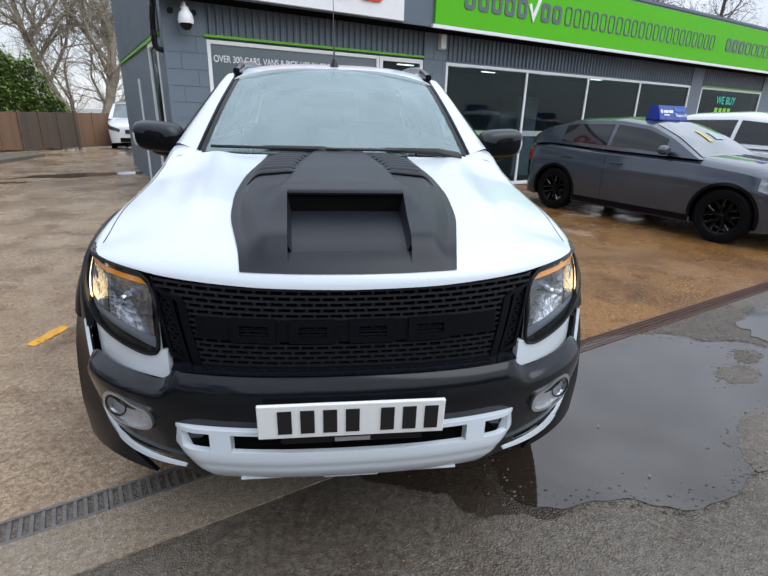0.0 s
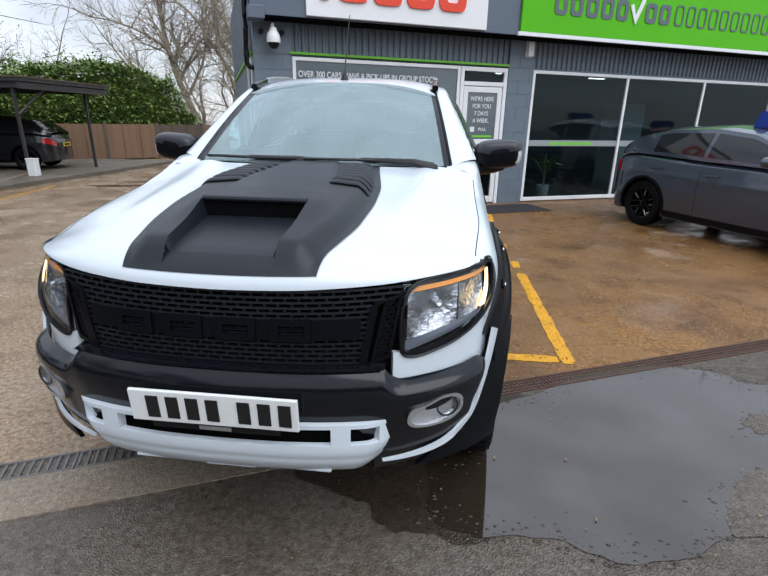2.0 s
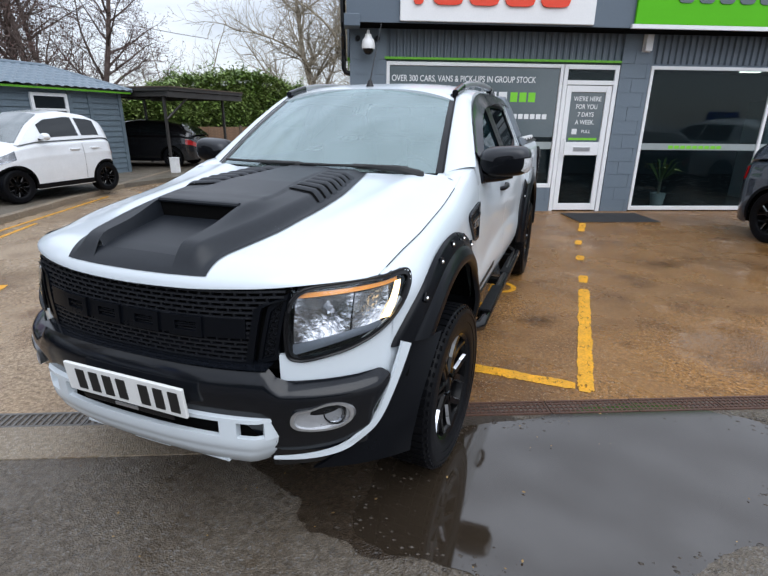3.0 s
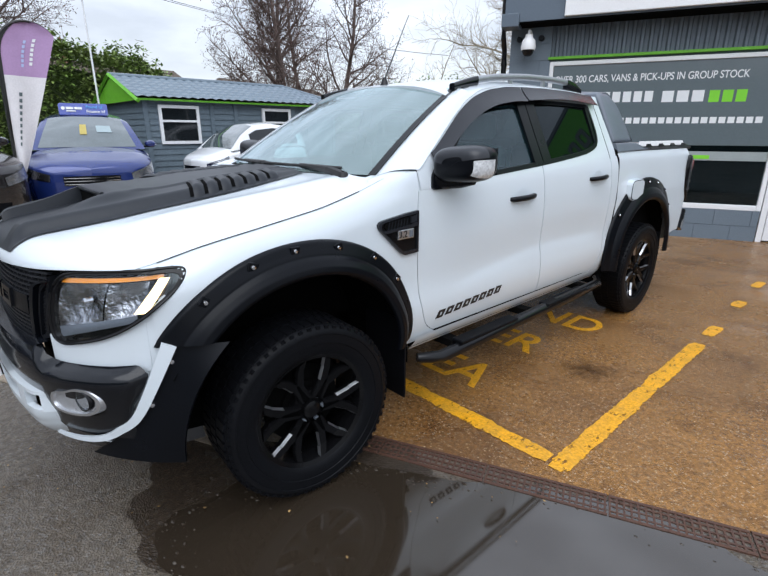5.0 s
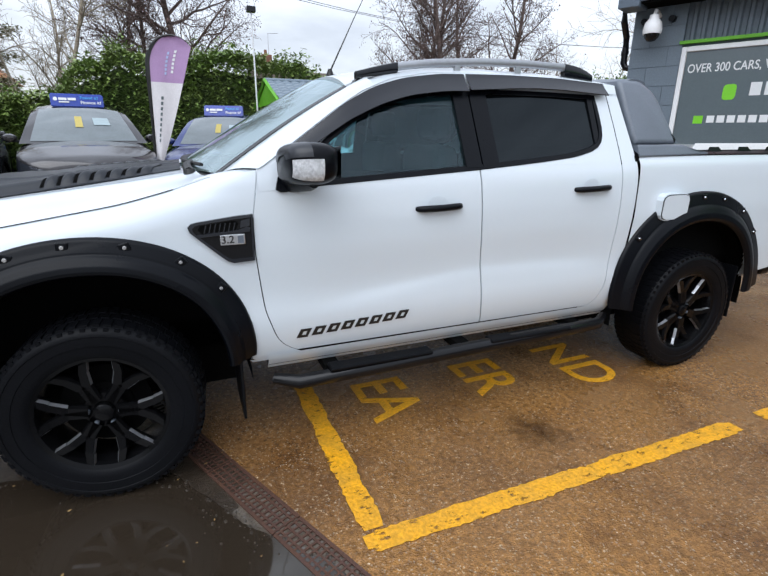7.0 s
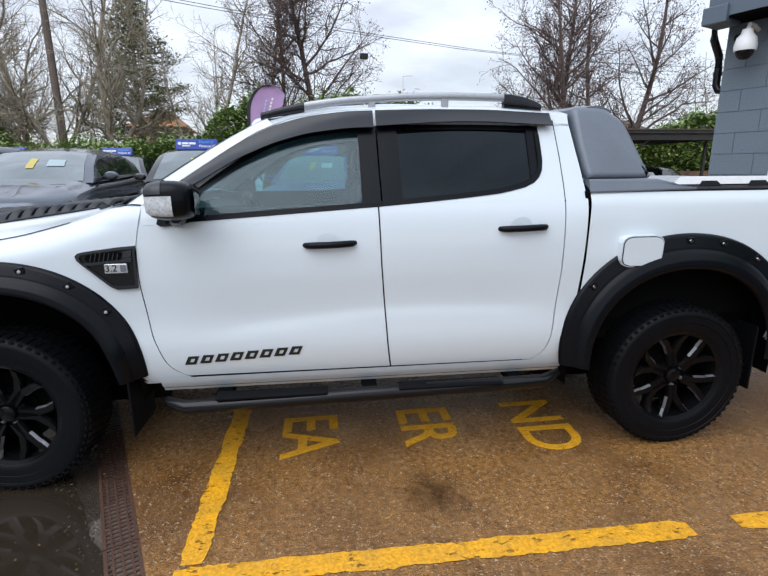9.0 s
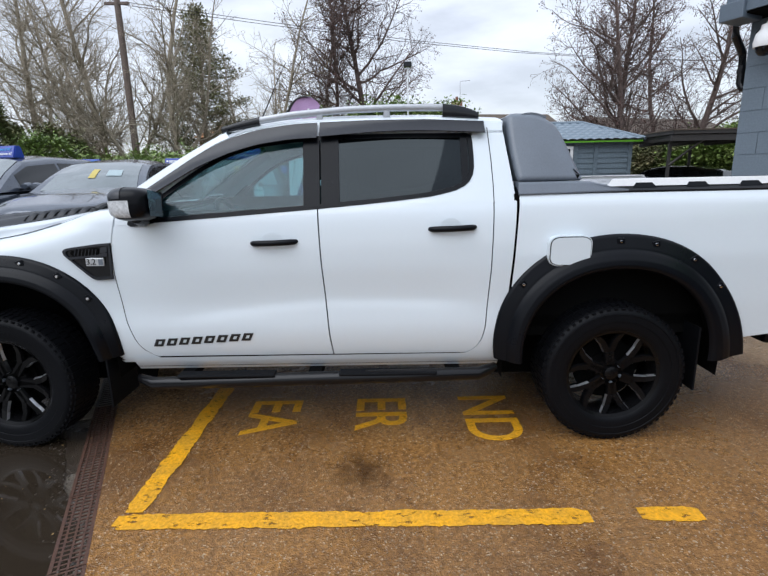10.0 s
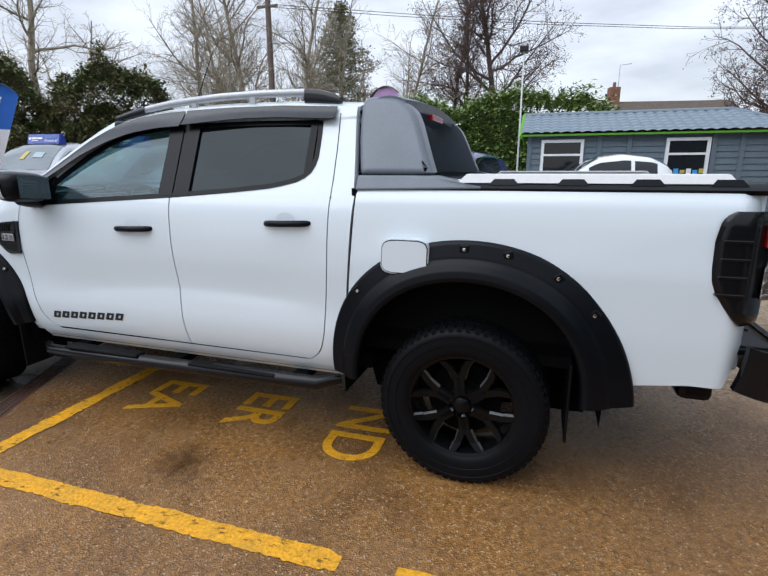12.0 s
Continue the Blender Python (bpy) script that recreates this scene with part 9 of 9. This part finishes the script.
# conifer behind the car park
con = thing("conifer", pose(-24.8, -5.4, 0), "tall olive green conifer with open branches", "tree")
part("trunk", tube(((0, 0, 0), (0.1, 0, 5), (0, 0.1, 10.2)), [0.22, 0.14, 0.02], 8), M_BARK, con)
rng_ = np.random.RandomState(5)
pts_ = []
for k in range(120):
    z = 1.5 + 8.6 * (k / 120) ** 0.9
    a = k * 2.399 + rng_.normal(0, 0.3)
    ln = (3.5 * min(1.0, (10.9 - z) / 8.2) + 0.10) * rng_.uniform(0.5, 1.15)
    tip = Vector((math.cos(a) * ln, math.sin(a) * ln, z + 0.12 * ln))
    part("limb", tube(((0, 0, z), tuple(tip)), [0.03, 0.008], 4), M_BARK, con)
    for q in range(50 + int(85 * ln)):
        f_ = rng_.uniform(0.22, 1.0) ** 0.8
        p = Vector((0, 0, z)).lerp(tip, f_)
        pts_.append((p.x + rng_.normal(0, 0.17), p.y + rng_.normal(0, 0.17), p.z + rng_.normal(0, 0.12)))
leaf_mesh("crown", pts_, 0.19, M_NEEDLE, 6, 0.3, con, 0.4)

# utility pole and its wires
pole = thing("utility_pole", pose(-18.7, -6.5, 0), "brown timber utility pole", "pole")
part("pole", tube(((0, 0, 0), (-0.05, 0, 9.0)), [0.16, 0.12], 10), M_POLE, pole)
part("cross_arm", boxed(-0.05, -0.5, 8.4, 0.05, 0.5, 8.5), M_POLE, pole)
for k in range(2):
    part("cable", tube([(-0.05 - 1.5 * q, (-0.4 + 0.8 * k) + 6.0 * q, 8.5 - 1.3 * math.sin(math.pi * q / 8.0)) for q in range(9)], 0.012, 4), M_INK, pole)
mast = thing("floodlight_mast", pose(-12.35, 5.0, 0), "slim white mast with a small floodlight", "mast")
part("mast", tube(((0, 0, 0), (0, 0, 4.6)), [0.03, 0.02], 8), M_UPVC, mast)
part("floodlight", boxed(-0.1, -0.12, 4.55, 0.1, 0.12, 4.7, 0.02), M_GREYB, mast)


# teardrop flags
def flag(name, m, h, w, top_mat, low_mat, label):
    """A teardrop: the pole arches over the top, the free edge runs straight from its tip down to the pole."""
    t = thing(name, m, label, "flag", "teardrop flags")
    a, b = 0.57 * w, 0.68 * w
    zc = h - b
    z_tip = zc + b * math.sqrt(1 - (0.43 / 0.57) ** 2)
    z_low = 0.20 * h

    def left(z):
        k = min(1.0, max(0.0, (z - zc) / b))
        return a - a * math.sqrt(1 - k * k)

    def right(z):
        if z > z_tip:
            k = min(1.0, (z - zc) / b)
            return a + a * math.sqrt(1 - k * k)
        return w * (0.03 + 0.97 * ((z - z_low) / (z_tip - z_low)) ** 0.9)

    arch = [(a - a * math.cos(q), 0, zc + b * math.sin(q)) for q in [k * math.pi / 26 for k in range(20)]]
    part("pole", tube([(0, 0, 0), (0, 0, 0.4 * h), (0, 0, 0.6 * h)] + arch, [0.020] * 3 + [0.030 - 0.0010 * k for k in range(20)], 8), M_INK, t, smooth=True)
    part("base_foot", boxed(-0.35, -0.04, 0, 0.35, 0.04, 0.03, 0.008), M_INK, t)

    def cloth(z0, z1, x0=0.0, x1=1.0, dy=0.0):
        def f(u, v):
            z = z0 + (z1 - z0) * v
            lo, hi = left(z) + 0.008, right(z)
            uu = x0 + (x1 - x0) * u
            return lo + (max(hi, lo + 0.004) - lo) * uu, 0.03 * math.sin(5 * uu + 2 * z) + dy, z
        return f
    seam = z_tip - 0.245 * (h - z_low)
    part("cloth", sheet(cloth(seam, h - 0.004), 14, 28), top_mat, t, smooth=True)
    part("cloth", sheet(cloth(z_low, seam), 14, 24), low_mat, t, smooth=True)
    part("hem", sheet(cloth(z_low, h - 0.05, 0.0, 0.07, -0.006), 2, 40), M_INK, t)
    for k, (x0, x1, mt) in enumerate(((0.44, 0.49, M_CYANP), (0.60, 0.66, M_TEXT))):
        for q in range(6):
            z0 = seam + 0.12 + 0.062 * q + 0.03 * k
            part("lettering_bar", sheet(cloth(z0, z0 + 0.042, x0, x1, -0.008), 2, 3), mt, t)
    for k in range(9):
        z0 = seam - 0.95 + 0.085 * k
        part("lettering_bar", sheet(cloth(z0, z0 + 0.050, 0.38, 0.46, -0.008), 2, 3), M_SIGNG, t)
    return t


flag("flag", pose(-6.55, 2.20, 0.09, 0, 2, 78), 2.83, 0.70, M_LILAC, M_FLAGW, "lilac and white teardrop flag on a black pole")
flag("flag", pose(-2.69, -3.14, 0.0, 0, 2, 143), 2.76, 0.72, M_FLAGB, M_FLAGW, "blue teardrop flag on a black pole")

# houses beyond
hs = thing("house", pose(-44, 15.0, 0, 0, 0, 10), "brick house with a brown tiled roof and chimney", "house")
part("wall", boxed(-4, -5.5, 0, 4, 5.5, 4.0), M_BRICK, hs)
bmx = bmesh.new()
v = [bmx.verts.new(p) for p in ((4.5, -6, 3.9), (4.5, 6, 3.9), (0, 5.2, 6.6), (0, -5.2, 6.6), (-4.5, 6, 3.9), (-4.5, -6, 3.9))]
for q in ((0, 1, 2, 3), (4, 5, 3, 2), (1, 4, 2), (5, 0, 3)):
    bmx.faces.new([v[i] for i in q])
rf = part("roof", bmx, M_ROOF, hs)
part("chimney", boxed(-0.4, -4.2, 5.6, 0.4, -3.4, 7.7), M_BRICK, rf)
part("chimney_pot", lathe(((0.0, 0.0), (0.14, 0.0), (0.12, 0.4), (0.0, 0.4)), 12, "z", m=Matrix.Translation((0, -3.8, 7.7))), M_BRICK, rf)
part("aerial", tube(((0, -3.5, 7.7), (0, -3.5, 9.4), (0, -2.6, 9.5)), 0.03, 4), M_SILVER, rf)
hs2 = thing("house", pose(-38, 26.0, 0, 0, 0, 20), "distant house with a brown roof", "house")
part("wall", boxed(-4, -7, 0, 4, 7, 3.2), M_BRICK, hs2)
bmx = bmesh.new()
v = [bmx.verts.new(p) for p in ((4.5, -7.5, 3.1), (4.5, 7.5, 3.1), (0, 6.5, 5.4), (0, -6.5, 5.4), (-4.5, 7.5, 3.1), (-4.5, -7.5, 3.1))]
for q in ((0, 1, 2, 3), (4, 5, 3, 2), (1, 4, 2), (5, 0, 3)):
    bmx.faces.new([v[i] for i in q])
part("roof", bmx, M_ROOF, hs2)
hs3 = thing("house", pose(-40, -8.5, 0, 0, 0, 5) @ Matrix.Scale(1.15, 4), "distant house with an orange tiled roof", "house")
part("wall", boxed(-3, -1.5, 0, 3, 1.5, 4.0), M_BRICK, hs3)
bmx = bmesh.new()
v = [bmx.verts.new(p) for p in ((3.4, -1.8, 3.9), (3.4, 1.8, 3.9), (0, 0.5, 5.2), (0, -0.1, 5.2), (-3.4, 1.8, 3.9), (-3.4, -1.8, 3.9))]
for q in ((0, 1, 2, 3), (4, 5, 3, 2), (1, 4, 2), (5, 0, 3)):
    bmx.faces.new([v[i] for i in q])
part("roof", bmx, mat("orange_roof_tiles", (0.36, 0.16, 0.06), 0.8, var=0.25, scale=4), hs3)
